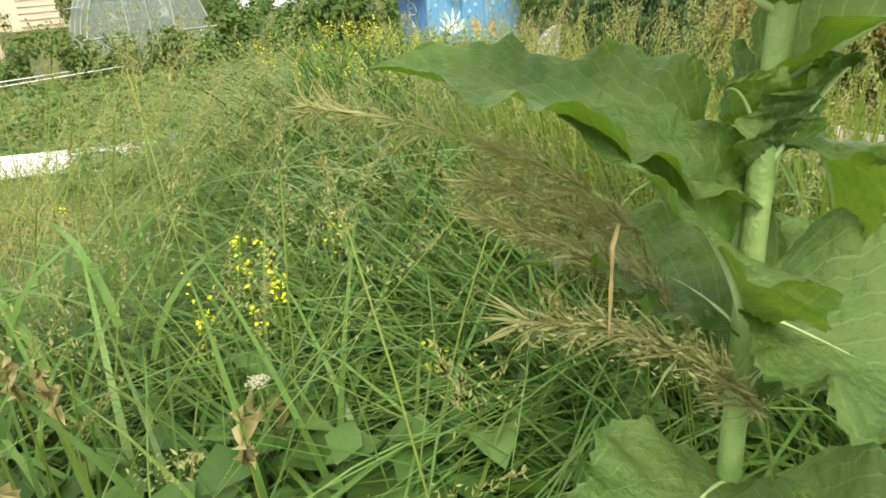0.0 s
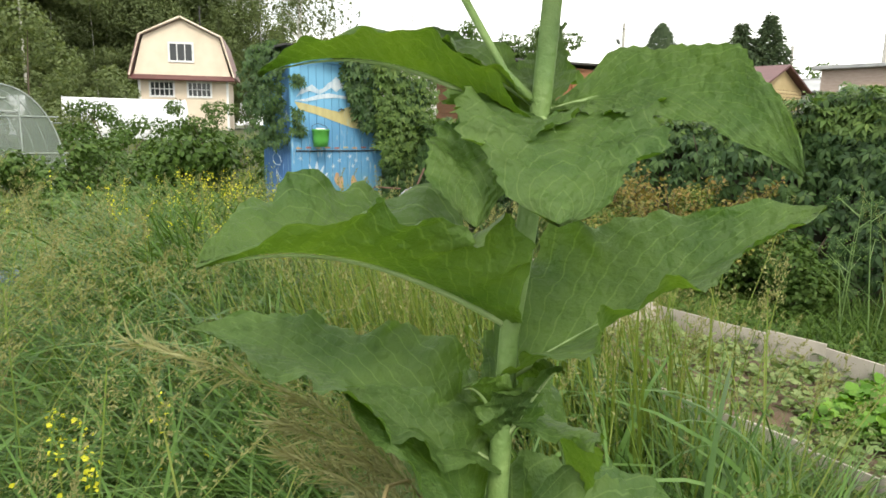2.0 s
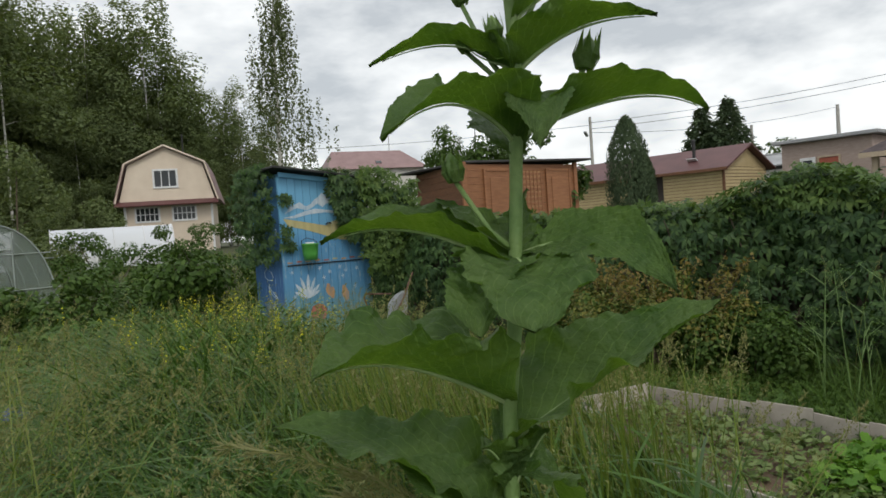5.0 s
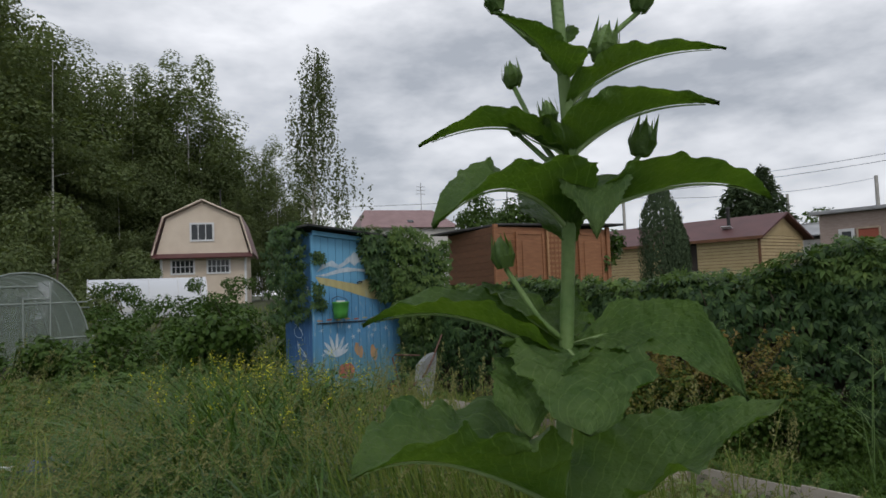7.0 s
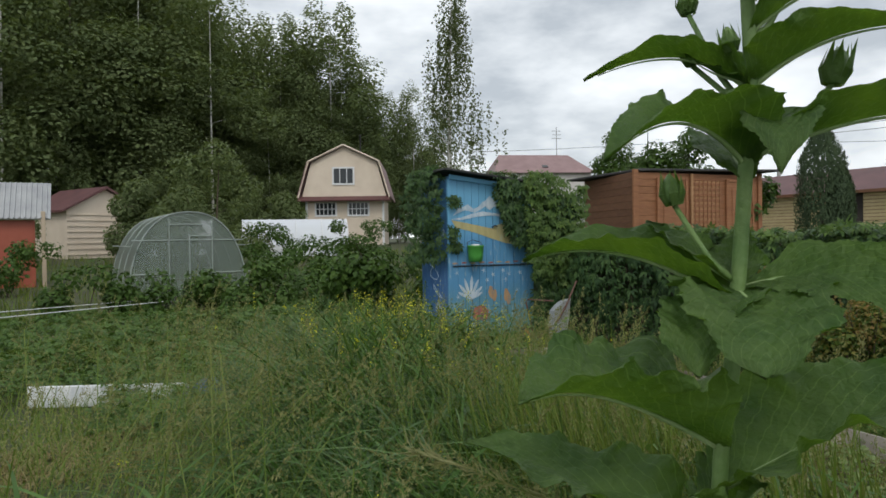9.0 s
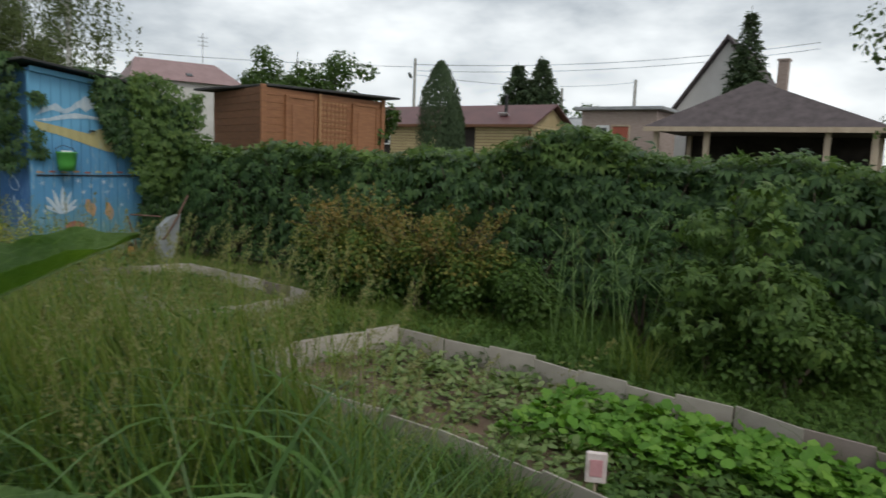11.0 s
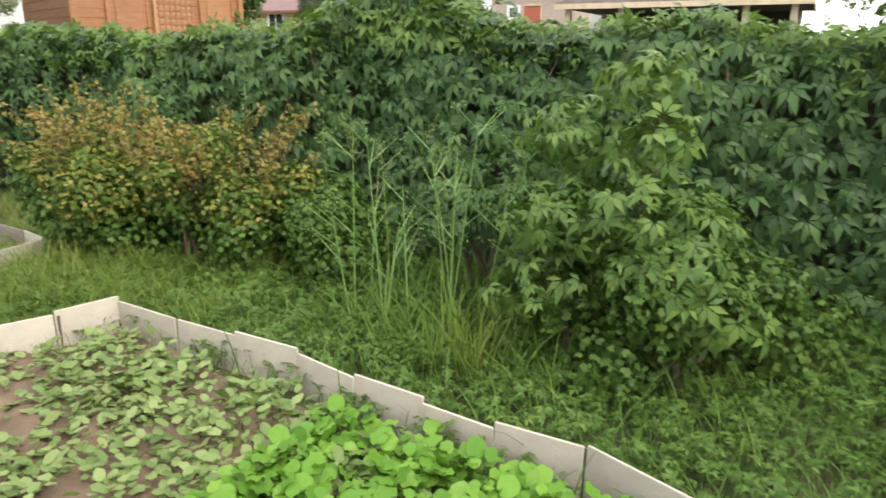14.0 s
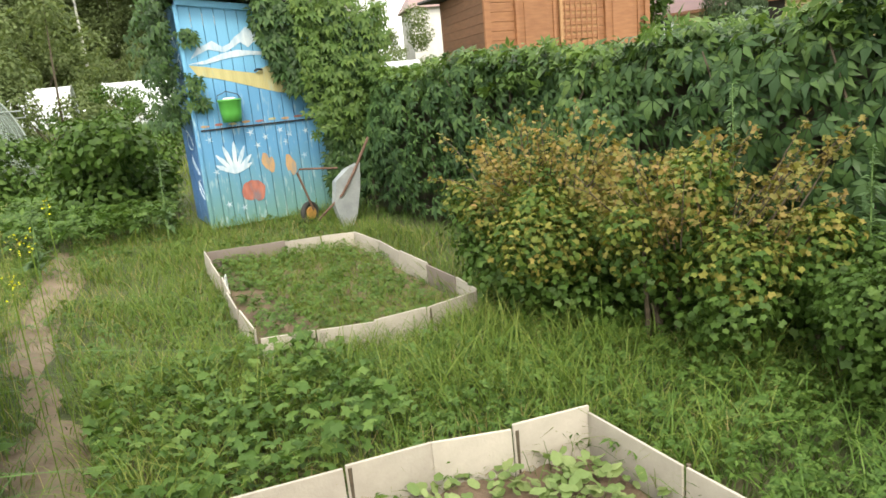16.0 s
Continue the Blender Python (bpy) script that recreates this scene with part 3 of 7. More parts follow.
# upended wheelbarrow by the shed
M_TIN = surface("galvanised_tin", (0.32, 0.34, 0.36), (0.48, 0.5, 0.52), 6, 0.55, 0.2, 60, metal=0.35, dirt=(0.2, 0.18, 0.16))
M_RUST = surface("rusty_tube", (0.1, 0.05, 0.035), (0.2, 0.12, 0.09), 12, 0.8, 0.4)
M_ORANGE = surface("orange_hub", (0.5, 0.25, 0.07), (0.62, 0.36, 0.12), 8, 0.5, 0.1)
M_RUBBER = surface("rubber", (0.02, 0.02, 0.02), (0.05, 0.045, 0.04), 8, 0.8, 0.3)
barrow = thing("wheelbarrow", "upended tin wheelbarrow with rusty handles leaning in the grass", "wheelbarrow", (1.3, 5.0, 0))
bm = bmesh.new()
prof = [(-0.08, 0.0), (0.02, -0.03), (0.1, 0.12), (0.17, 0.4), (0.2, 0.66), (0.06, 0.62), (-0.1, 0.5), (-0.14, 0.25)]
front = [bm.verts.new((x, -0.02 - 0.06 * math.cos(3 * x), z)) for x, z in prof]
back = [bm.verts.new((x * 0.9, 0.05, z * 0.96 + 0.01)) for x, z in prof]
bm.faces.new(front)
bm.faces.new(back[::-1])
for k in range(len(prof)):
    j = (k + 1) % len(prof)
    bm.faces.new((front[k], back[k], back[j], front[j]))
part("tray", bm, M_TIN, barrow, "dull grey tin tray")
part("handle", tube(bmesh.new(), [(-0.28, 0.1, 0.1), (-0.05, -0.09, 0.36), (0.1, -0.09, 0.56), (0.36, 0.0, 0.9)], 0.014), M_RUST, barrow)
part("handle", tube(bmesh.new(), [(-0.28, 0.2, 0.2), (-0.42, 0.16, 0.62), (-0.4, 0.14, 0.66), (0.0, 0.08, 0.62)], 0.012), M_RUST, barrow)
wheel = part("wheel", tube(bmesh.new(), [(-0.25, 0.48, 0.13), (-0.22, 0.42, 0.13)], 0.07, 18), M_ORANGE, barrow, "orange wheel hub")
bm = bmesh.new()
for k in range(20):
    a0 = k * math.pi / 10
    v = []
    for b0 in np.arange(8) * math.pi / 4:
        rr = 0.105 + 0.03 * math.cos(b0)
        v.append(bm.verts.new((-0.235 + 0.03 * math.sin(b0) * 0.45 + rr * math.cos(a0) * 0.9, 0.45 - 0.03 * math.sin(b0) * 0.9 + rr * math.cos(a0) * 0.45, 0.13 + rr * math.sin(a0))))
bm.verts.ensure_lookup_table()
for k in range(20):
    for j in range(8):
        bm.faces.new((bm.verts[k * 8 + j], bm.verts[k * 8 + (j + 1) % 8], bm.verts[(k + 1) % 20 * 8 + (j + 1) % 8], bm.verts[(k + 1) % 20 * 8 + j]))
part("tyre", bm, M_RUBBER, wheel, smooth=True)

# ---- buildings beyond the hedge ----
M_BROWNWOOD = surface("brown_stained_boards", (0.24, 0.1, 0.045), (0.34, 0.155, 0.07), 4, 0.65, 0.3, 50, (1, 1, 6), per_piece=0.08)
M_DARKWOOD = surface("dark_brown_boards", (0.13, 0.06, 0.03), (0.2, 0.09, 0.045), 4, 0.7, 0.3, 50, (1, 1, 6), per_piece=0.08)
M_SIDING = surface("yellow_siding", (0.5, 0.39, 0.21), (0.6, 0.48, 0.28), 2, 0.6, 0.1, 40, per_piece=0.04)
M_REDROOF = surface("red_metal_roof", (0.09, 0.036, 0.038), (0.14, 0.056, 0.056), 1.5, 0.55, 0.1, 20)
# Near-black colour standing in for shade inside openings.
M_SHADE_IN = surface("interior_shade", (0.02, 0.016, 0.014), (0.05, 0.04, 0.035), 2, 0.9, 0.2)
M_PINKROOF = surface("mauve_roof", (0.24, 0.15, 0.15), (0.32, 0.21, 0.21), 1.0, 0.6, 0.1, 10)
M_CREAM = surface("cream_siding", (0.62, 0.52, 0.42), (0.74, 0.64, 0.53), 0.8, 0.7, 0.1, 20)
M_BRICK = surface("pale_brick", (0.34, 0.26, 0.23), (0.46, 0.37, 0.33), 4, 0.85, 0.3, 30, (1, 1, 4))
M_REDDOOR = surface("red_door_paint", (0.3, 0.07, 0.04), (0.38, 0.1, 0.06), 2, 0.5, 0.1)
M_SHINGLE = surface("brown_shingles", (0.06, 0.047, 0.05), (0.115, 0.092, 0.096), 3, 0.9, 0.5, 14)
M_TIMBER = surface("pale_timber", (0.42, 0.33, 0.24), (0.56, 0.46, 0.35), 4, 0.7, 0.3, 50, (1, 1, 0.2))
M_GALV = surface("grey_corrugated", (0.3, 0.31, 0.33), (0.46, 0.47, 0.48), 1.2, 0.6, 0.1, 20, metal=0.2)
M_WALL = surface("pale_wall", (0.6, 0.58, 0.56), (0.76, 0.74, 0.72), 0.7, 0.8, 0.1, 20)
M_CONCRETE = surface("concrete", (0.36, 0.35, 0.33), (0.5, 0.49, 0.46), 3, 0.9, 0.3, 40)
M_GLASS, gn, gl, gb = nodes_of("window_glass")
gb.inputs["Base Color"].default_value, gb.inputs["Roughness"].default_value = (0.03, 0.035, 0.04, 1), 0.06
M_FILM = glassy("white_film", (0.66, 0.69, 0.74), 0.35, 0.12)
M_POLY = glassy("hazy_polycarbonate", (0.2, 0.245, 0.22), 0.32, 0.5)
M_TUBE = surface("pale_tube", (0.24, 0.28, 0.26), (0.36, 0.4, 0.38), 6, 0.5, 0.1)


def window(parent, at, w, h, rz=0, bars=(1, 0), frame_w=0.08, depth=0.1):
    """A window set on a wall that faces local -y: frame, bars and pane."""
    win = part("window", boxes(*[((at[0] + dx, at[1], at[2] + dz), s, 0, 0.006) for dx, dz, s in (
        (-w / 2, 0, (frame_w, depth, h + frame_w)), (w / 2, 0, (frame_w, depth, h + frame_w)), (0, h / 2, (w - frame_w, depth, frame_w)), (0, -h / 2, (w - frame_w, depth, frame_w)))],
        *[((at[0] - w / 2 + w * (k + 1) / (bars[0] + 1), at[1], at[2]), (0.05, depth * 0.7, h - frame_w)) for k in range(bars[0])],
        *[((at[0], at[1], at[2] - h / 2 + h * (k + 1) / (bars[1] + 1)), (w - frame_w, depth * 0.5, 0.05)) for k in range(bars[1])]), M_WHITE, parent, "white window frame")
    part("pane", boxes(((at[0], at[1] + 0.01, at[2]), (w - frame_w, 0.012, h - frame_w))), M_GLASS, win)
    return win


# brown garden store
M_LATTICE = surface("pale_stained_slats", (0.36, 0.19, 0.09), (0.46, 0.26, 0.13), 4, 0.65, 0.3, 50, (1, 1, 6))
bs = thing("wooden_store", "brown-stained board garden store with two doors behind the hedge", "shed", (5.3, 7.7, 0), -3)
zt, LW = 2.9, 3.6
for k in range(19):
    z = 0.08 + k * 0.15
    part("board", boxes(((LW / 2, 0.012 - 0.004 * (k % 2), z), (LW, 0.03, 0.146), 0, 0.004)), M_BROWNWOOD, bs)
for k in range(19):
    z = 0.08 + k * 0.15
    ob = part("side_board", boxes(((0, 1.3, z), (0.03, 2.52, 0.146), 0, 0.004)), M_DARKWOOD, bs)
    ob.matrix_basis = pose(0, 0, 0, 0, 0, -14)
for x in (1.0, 2.95):
    d = part("door", boxes(((x, -0.025, 1.75), (0.72, 0.03, 1.9), 0, 0.006)), M_BROWNWOOD, bs)
    part("door_frame", boxes(((x - 0.39, -0.035, 1.75), (0.06, 0.05, 2.0), 0, 0.004), ((x + 0.39, -0.035, 1.75), (0.06, 0.05, 2.0), 0, 0.004), ((x, -0.035, 2.72), (0.7, 0.05, 0.06), 0, 0.004)), M_BROWNWOOD, d)
    part("door_panel", boxes(((x, -0.05, 2.1), (0.5, 0.02, 0.9), 0, 0.008)), M_BROWNWOOD, d)
lat = part("lattice", boxes(((1.98, -0.025, 1.75), (0.82, 0.012, 1.9))), M_LATTICE, bs, "paler slatted screen")
for k in range(16):
    part("slat", boxes(((1.98, -0.04, 0.9 + 0.115 * k), (0.82, 0.02, 0.06), 0, 0.003)), M_BROWNWOOD, lat)
for k in range(7):
    part("slat", boxes(((1.62 + 0.12 * k, -0.056, 1.75), (0.03, 0.01, 1.9), 0, 0.002)), M_BROWNWOOD, lat)
part("trim", boxes(((1.53, -0.05, 1.8), (0.06, 0.04, 2.1), 0, 0.004)), M_LATTICE, bs)
for x in (0.03, LW - 0.03):
    part("corner_post", boxes(((x, -0.02, 1.45), (0.12, 0.06, 2.9), 0, 0.006)), M_BROWNWOOD, bs)
part("roof", boxes(((LW / 2 + 0.3, 1.25, zt + 0.03), (LW + 0.25, 2.8, 0.05), -3, 0.01, 0, -1.0)), M_FELT, bs, "dark felt roof")
part("back_wall", boxes(((LW / 2 + 0.3, 2.45, 1.45), (LW - 0.6, 0.05, 2.85)), ((LW - 0.02, 1.3, 1.45), (0.04, 2.3, 2.85))), M_DARKWOOD, bs)

# long yellow cabin with a red roof
cb = thing("cabin", "long cabin with pale yellow siding and a dark red metal roof", "cabin", (26, 12.3, gz(26, 12)), 90)
ez = 3.45 - gz(26, 12)
# Dark backing seen through the board gaps imitates the siding's shadow lines.
part("back_wall", boxes(((6.25, -0.04, ez / 2), (12.4, 0.04, ez - 0.02))), M_DARKWOOD, cb)
part("side_wall", boxes(((0.06, -2.2, ez / 2), (0.03, 4.2, ez - 0.02))), M_DARKWOOD, cb)
for k in range(19):
    z = 0.05 + k * (ez - 0.05) / 19
    for a, b in ((0.0, 3.1), (4.1, 8.6), (9.7, 12.5)):
        part("siding_board", boxes((((a + b) / 2, 0.02, z + 0.075), (b - a, 0.05, 0.128), 0, 0, -8)), M_SIDING, cb)
    part("end_board", boxes(((0.02, -2.2, z + 0.075), (0.05, 4.36, 0.128), 0, 0, 0, 8)), M_SIDING, cb)
# Flat near-black sheets fill the siding gaps, painting the openings' shade.
part("shaded_opening", boxes(((3.6, -0.002, ez / 2), (1.0, 0.03, ez))), M_SHADE_IN, cb)
part("shaded_opening", boxes(((9.15, -0.002, ez / 2), (1.1, 0.03, ez))), M_SHADE_IN, cb)
bm = bmesh.new()
prism(bm, [(0.02, ez), (-4.42, ez), (-2.2, ez + 1.0)], 0, 0.0, 0.05)
part("gable", bm, M_SIDING, cb)
bm = bmesh.new()
prism(bm, [(0.35, ez - 0.12), (-2.2, ez + 1.04), (-4.75, ez - 0.12), (-4.75, ez - 0.04), (-2.2, ez + 1.13), (0.35, ez - 0.04)], 0, -0.35, 12.8)
part("roof", bm, M_REDROOF, cb, "dark red metal roof")
part("eave_trim", boxes(((6.2, 0.36, ez - 0.1), (13.1, 0.03, 0.14))), M_DARKWOOD, cb)
part("corner_trim", boxes(((0.0, 0.03, ez / 2), (0.1, 0.1, ez))), M_DARKWOOD, cb)
window(cb, (9.15, 0.05, ez - 0.62), 0.95, 0.95, 0, (1, 0))
part("flue_pipe", tube(bmesh.new(), [(1.9, -0.9, ez + 0.3), (1.9, -0.9, ez + 1.45)], 0.085, 10), M_BLACK, cb)
part("flue_cap", tube(bmesh.new(), [(1.9, -0.9, ez + 1.45), (1.9, -0.9, ez + 1.55)], (0.13, 0.05), 10), M_BLACK, cb)
part("flashing", boxes(((1.9, -0.75, ez + 0.5), (0.5, 0.45, 0.03), 0, 0, 24)), M_WHITE, cb)
# flat-roofed outbuilding with a red door
ub = thing("outbuilding", "pale brick outbuilding with a red door and a flat roof", "outbuilding", (27, 6.4, gz(27, 8)), 90)
uh = 4.15 - gz(27, 8)
part("wall", boxes(((1.9, -1.5, uh / 2), (3.6, 3.0, uh), 0, 0.02)), M_BRICK, ub)
part("roof", boxes(((1.9, -1.5, uh + 0.08), (4.2, 3.6, 0.16), 0, 0.02)), M_GALV, ub)
d = part("door", boxes(((1.75, 0.02, uh - 1.75), (0.78, 0.06, 2.0), 0, 0.01)), M_REDDOOR, ub, "dull red door")
part("door_frame", boxes(((1.33, 0.03, uh - 1.72), (0.07, 0.1, 2.05)), ((2.17, 0.03, uh - 1.72), (0.07, 0.1, 2.05)), ((1.75, 0.03, uh - 0.7), (0.77, 0.1, 0.07))), M_TIMBER, d)
window(ub, (2.6, 0.03, uh - 1.0), 0.5, 0.5, 0, (0, 0), 0.12)

# gazebo
gzb = thing("gazebo", "open timber gazebo with a brown shingle hip roof", "gazebo", (23, 1.6, gz(23, 2)), 90)
gh = 3.05 - gz(23, 2)
xs0, xs1, dep = -4.2, 4.0, 5.2
bm = bmesh.new()
a = [bm.verts.new(p) for p in ((xs0, 0.5, gh), (xs1, 0.5, gh), (xs1, -dep, gh), (xs0, -dep, gh))]
b = [bm.verts.new(p) for p in ((xs0, 0.5, gh + 0.1), (xs1, 0.5, gh + 0.1), (xs1, -dep, gh + 0.1), (xs0, -dep, gh + 0.1))]
top = bm.verts.new((0.6, -2.3, gh + 2.05))
bm.faces.new(a)
for k in range(4):
    j = (k + 1) % 4
    bm.faces.new((a[k], a[j], b[j], b[k]))
    bm.faces.new((b[k], b[j], top))
part("roof", bm, M_SHINGLE, gzb, "brown shingle hip roof")
part("eave_board", boxes(((-0.1, 0.52, gh + 0.0), (8.2, 0.05, 0.18)), ((xs0 - 0.02, -2.35, gh + 0.0), (0.05, 5.6, 0.18))), M_TIMBER, gzb)
for x in (-2.3, 1.7, 3.6, -3.7):
    part("post", boxes(((x, 0.1, gh / 2), (0.2, 0.2, gh), 0, 0.015)), M_TIMBER, gzb)
for x in (-3.7, 3.6):
    part("post", boxes(((x, -4.8, gh / 2), (0.2, 0.2, gh), 0, 0.015)), M_TIMBER, gzb)
# Near-black wall paints the shade under the gazebo roof.
part("dark_rear_wall", boxes(((0, -4.95, gh / 2), (7.6, 0.06, gh)), ((-3.85, -2.6, 0.55), (0.06, 4.6, 1.1))), M_SHADE_IN, gzb)
part("rail", boxes(((2.65, 0.1, 1.0), (1.7, 0.06, 0.1)), ((2.65, 0.1, 0.5), (1.7, 0.06, 0.1))), M_TIMBER, gzb)

# white gabled house behind
hs = thing("gabled_house", "tall pale house with a steep gable and brick chimney", "house", (34, 5.28, gz(34, 5)), 90)
hh = 8.2 - gz(34, 5)
bm = bmesh.new()
prism(bm, [(-4.2, 0), (4.2, 0), (4.2, hh - 6.0), (0, hh), (-4.2, hh - 6.0)], 1, -8, 0)
part("wall", bm, M_WALL, hs)
bm = bmesh.new()
prism(bm, [(-4.6, hh - 6.5), (0, hh + 0.08), (4.6, hh - 6.5), (4.6, hh - 6.3), (0, hh + 0.3), (-4.6, hh - 6.3)], 1, -8.3, 0.35)
part("roof", bm, M_SHINGLE, hs, "dark grey steep roof")
part("chimney", boxes(((-2.55, -1.0, hh - 2.2), (0.5, 0.5, 2.6), 0, 0.02), ((-2.55, -1.0, hh - 0.95), (0.6, 0.6, 0.1))), M_BRICK, hs)

# far mauve-roofed house
fh = thing("far_house", "far house with a mauve metal roof and an aerial", "house", (37.5, 55, gz(37, 55)), -20)
f0 = 8.1 - gz(37, 55)
part("wall", boxes(((0, 3, f0 / 2), (10, 6, f0))), M_WALL, fh)
bm = bmesh.new()
v = [bm.verts.new(p) for p in ((-5.4, -0.5, f0), (5.4, -0.5, f0), (5.4, 6.5, f0), (-5.4, 6.5, f0), (-4.2, 3, f0 + 2.2), (3.4, 3, f0 + 2.2))]
for f in ((0, 1, 5, 4), (1, 2, 5), (2, 3, 4, 5), (3, 0, 4), (3, 2, 1, 0)):
    bm.faces.new([v[k] for k in f])
part("roof", bm, M_PINKROOF, fh, "mauve metal roof")
part("skylight", boxes(((0.2, 0.6, f0 + 0.75), (0.6, 0.5, 0.06), 0, 0, 32)), M_GLASS, fh)
bm = tube(bmesh.new(), [(2.2, 3, f0 + 2.1), (2.2, 3, f0 + 5.2)], 0.04, 6)
for z in (4.0, 4.4, 4.8):
    tube(bm, [(1.7, 3, f0 + z), (2.7, 3, f0 + z)], 0.03, 5)
part("aerial", bm, M_GALV, fh)

# grey-roofed barn behind the cabin
bn = thing("barn", "far barn with a pale corrugated roof", "barn", (36, 13, gz(36, 13)), 90)
part("wall", boxes(((2, -3, 1.3), (7, 6, 2.6))), M_WALL, bn)
part("roof", boxes(((2, -1.4, 3.25), (7.6, 3.7, 0.08), 0, 0, -14), ((2, -4.6, 3.25), (7.6, 3.7, 0.08), 0, 0, 14)), M_GALV, bn)

# gambrel-roofed house
gh_t = thing("gambrel_house", "cream dacha with a gambrel roof and white windows", "house", (11.5, 43, gz(11, 43)), -26)
b0 = gz(11, 43)
hw, e, kn, rd = 2.85, 4.5 - b0, 6.95 - b0, 8.05 - b0
bm = bmesh.new()
prism(bm, [(-hw + 0.15, 0), (hw - 0.15, 0), (hw - 0.15, e), (-hw + 0.15, e)], 1, 0.3, 7.2)
part("lower_wall", bm, M_CREAM, gh_t)
bm = bmesh.new()
prism(bm, [(-hw - 0.12, e), (hw + 0.12, e), (hw - 0.55, kn), (0, rd), (-hw + 0.55, kn)], 1, 0.0, 7.5)
part("upper_wall", bm, M_CREAM, gh_t)
for s in (-1, 1):
    bm = bmesh.new()
    prism(bm, [(s * (hw + 0.3), e - 0.05), (s * (hw - 0.43), kn + 0.03), (s * (hw - 0.31), kn + 0.09), (s * (hw + 0.42), e)], 1, -0.3, 7.8)
    prism(bm, [(s * (hw - 0.45), kn + 0.01), (0, rd + 0.04), (0, rd + 0.14), (s * (hw - 0.35), kn + 0.11)], 1, -0.3, 7.8)
    part("roof_slope", bm, M_PINKROOF, gh_t, "brown weathered roof")
    bm = bmesh.new()
    tube(bm, [(s * (hw + 0.33), -0.3, e - 0.02), (s * (hw - 0.4), -0.3, kn + 0.05), (0, -0.3, rd + 0.1)], 0.07, 4)
    part("barge_board", bm, M_CREAM, gh_t)
part("skirt_roof", boxes(((0, -0.15, e - 0.05), (2 * hw + 0.7, 0.9, 0.08), 0, 0, 28)), M_REDROOF, gh_t, "dark red skirt roof")
window(gh_t, (-0.05, -0.02, 6.0 - b0), 1.45, 1.15, 0, (2, 0), 0.12)
for x in (-1.35, 0.95):
    window(gh_t, (x, 0.28, 3.7 - b0), 1.45, 0.95, 0, (4, 1), 0.12)
for x in (hw - 0.15, 0.15 - hw):
    part("corner_board", boxes(((x, 0.28, e / 2), (0.14, 0.14, e))), M_WHITE, gh_t)
part("flue", tube(bmesh.new(), [(0.9, 3, rd - 0.4), (0.9, 3, rd + 1.3)], 0.05, 6), M_BLACK, gh_t)


def vault(length, rad, height, steps=18):
    """Half-round sheet along y."""
    a = np.linspace(0, math.pi, steps + 1)
    pts = [(rad * math.cos(t), y, height * math.sin(t)) for y in (0, length) for t in a]
    f = [(k, k + 1, k + steps + 2, k + steps + 1) for k in range(steps)]
    return np.array(pts), np.array(f)


ft = thing("film_tunnel", "long low tunnel covered with white film", "tunnel", (7.9, 32.6, gz(6, 33)), 78)
v, f = vault(5.4, 1.1, 1.95)
mesh_from("film", v, f, M_FILM, ft, True)
for k in range(5):
    part("hoop", tube(bmesh.new(), [(1.12 * math.cos(a), 1.35 * k, 1.97 * math.sin(a)) for a in np.linspace(0, math.pi, 15)], 0.025, 5), M_WHITE, ft)
part("base_board", boxes(((1.1, 2.7, 0.45), (0.05, 5.4, 0.3)), ((-1.1, 2.7, 0.45), (0.05, 5.4, 0.3))), M_WHITE, ft)
for ex, ey, sz in ((14.2, 25.0, 2.2), (1.5, 36, 4.0)):
    ft2 = thing("film_tunnel", "white film tunnel among far garden bushes", "tunnel", (ex, ey, gz(ex, ey)), 75)
    v, f = vault(sz, 0.9, 1.9)
    mesh_from("film", v, f, M_FILM, ft2, True)
    for k in range(3):
        part("hoop", tube(bmesh.new(), [(0.92 * math.cos(a), sz * k / 2, 1.92 * math.sin(a)) for a in np.linspace(0, math.pi, 13)], 0.02, 5), M_WHITE, ft2)

# arched greenhouse
g = thing("greenhouse", "arched polycarbonate greenhouse with a white tube frame", "greenhouse", (-2.5, 14.2, gz(-2.5, 14)), 3)
R, H, L = 1.36, 2.25, 4.0
arch = [(R * abs(math.cos(a)) ** 0.85 * (1 if math.cos(a) >= 0 else -1), H * math.sin(a) ** 0.9 if math.sin(a) > 0 else 0.0) for a in np.linspace(0, math.pi, 25)]
v = np.array([(x, y, z) for y in (0, L) for x, z in arch])
mesh_from("arched_sheet", v, np.array([(k, k + 1, k + 26, k + 25) for k in range(24)]), M_POLY, g, True)
for y in (0.004, L):
    bm = bmesh.new()
    bm.faces.new([bm.verts.new((x * 0.995, y, z * 0.995)) for x, z in arch])
    part("end_sheet", bm, M_POLY, g)
for y in (0, 1.33, 2.66, L):
    part("arch_tube", tube(bmesh.new(), [(x, y - 0.01, z) for x, z in arch], 0.016, 6), M_TUBE, g)
for p, q in (((-0.45, 0, 0), (-0.45, 0, 2.08)), ((0.0, 0, 0), (0.0, 0, 1.7)), ((0.52, 0, 0), (0.52, 0, 2.02)), ((-0.45, 0, 1.95), (0.3, 0, 1.95)), ((0.0, 0, 1.68), (0.52, 0, 1.68)), ((-1.26, 0, 1.58), (1.26, 0, 1.58)), ((-1.43, 0, 0.8), (-0.45, 0, 0.8)), ((0.52, 0, 0.8), (1.43, 0, 0.8)), ((0, 0, H), (0, L, H)), ((1.3, 0, 1.45), (1.3, L, 1.45)), ((-1.3, 0, 1.45), (-1.3, L, 1.45))):
    part("frame_tube", tube(bmesh.new(), [(p[0], p[1] - 0.012, p[2]), (q[0], q[1] - 0.012, q[2])], 0.015, 6), M_TUBE, g)

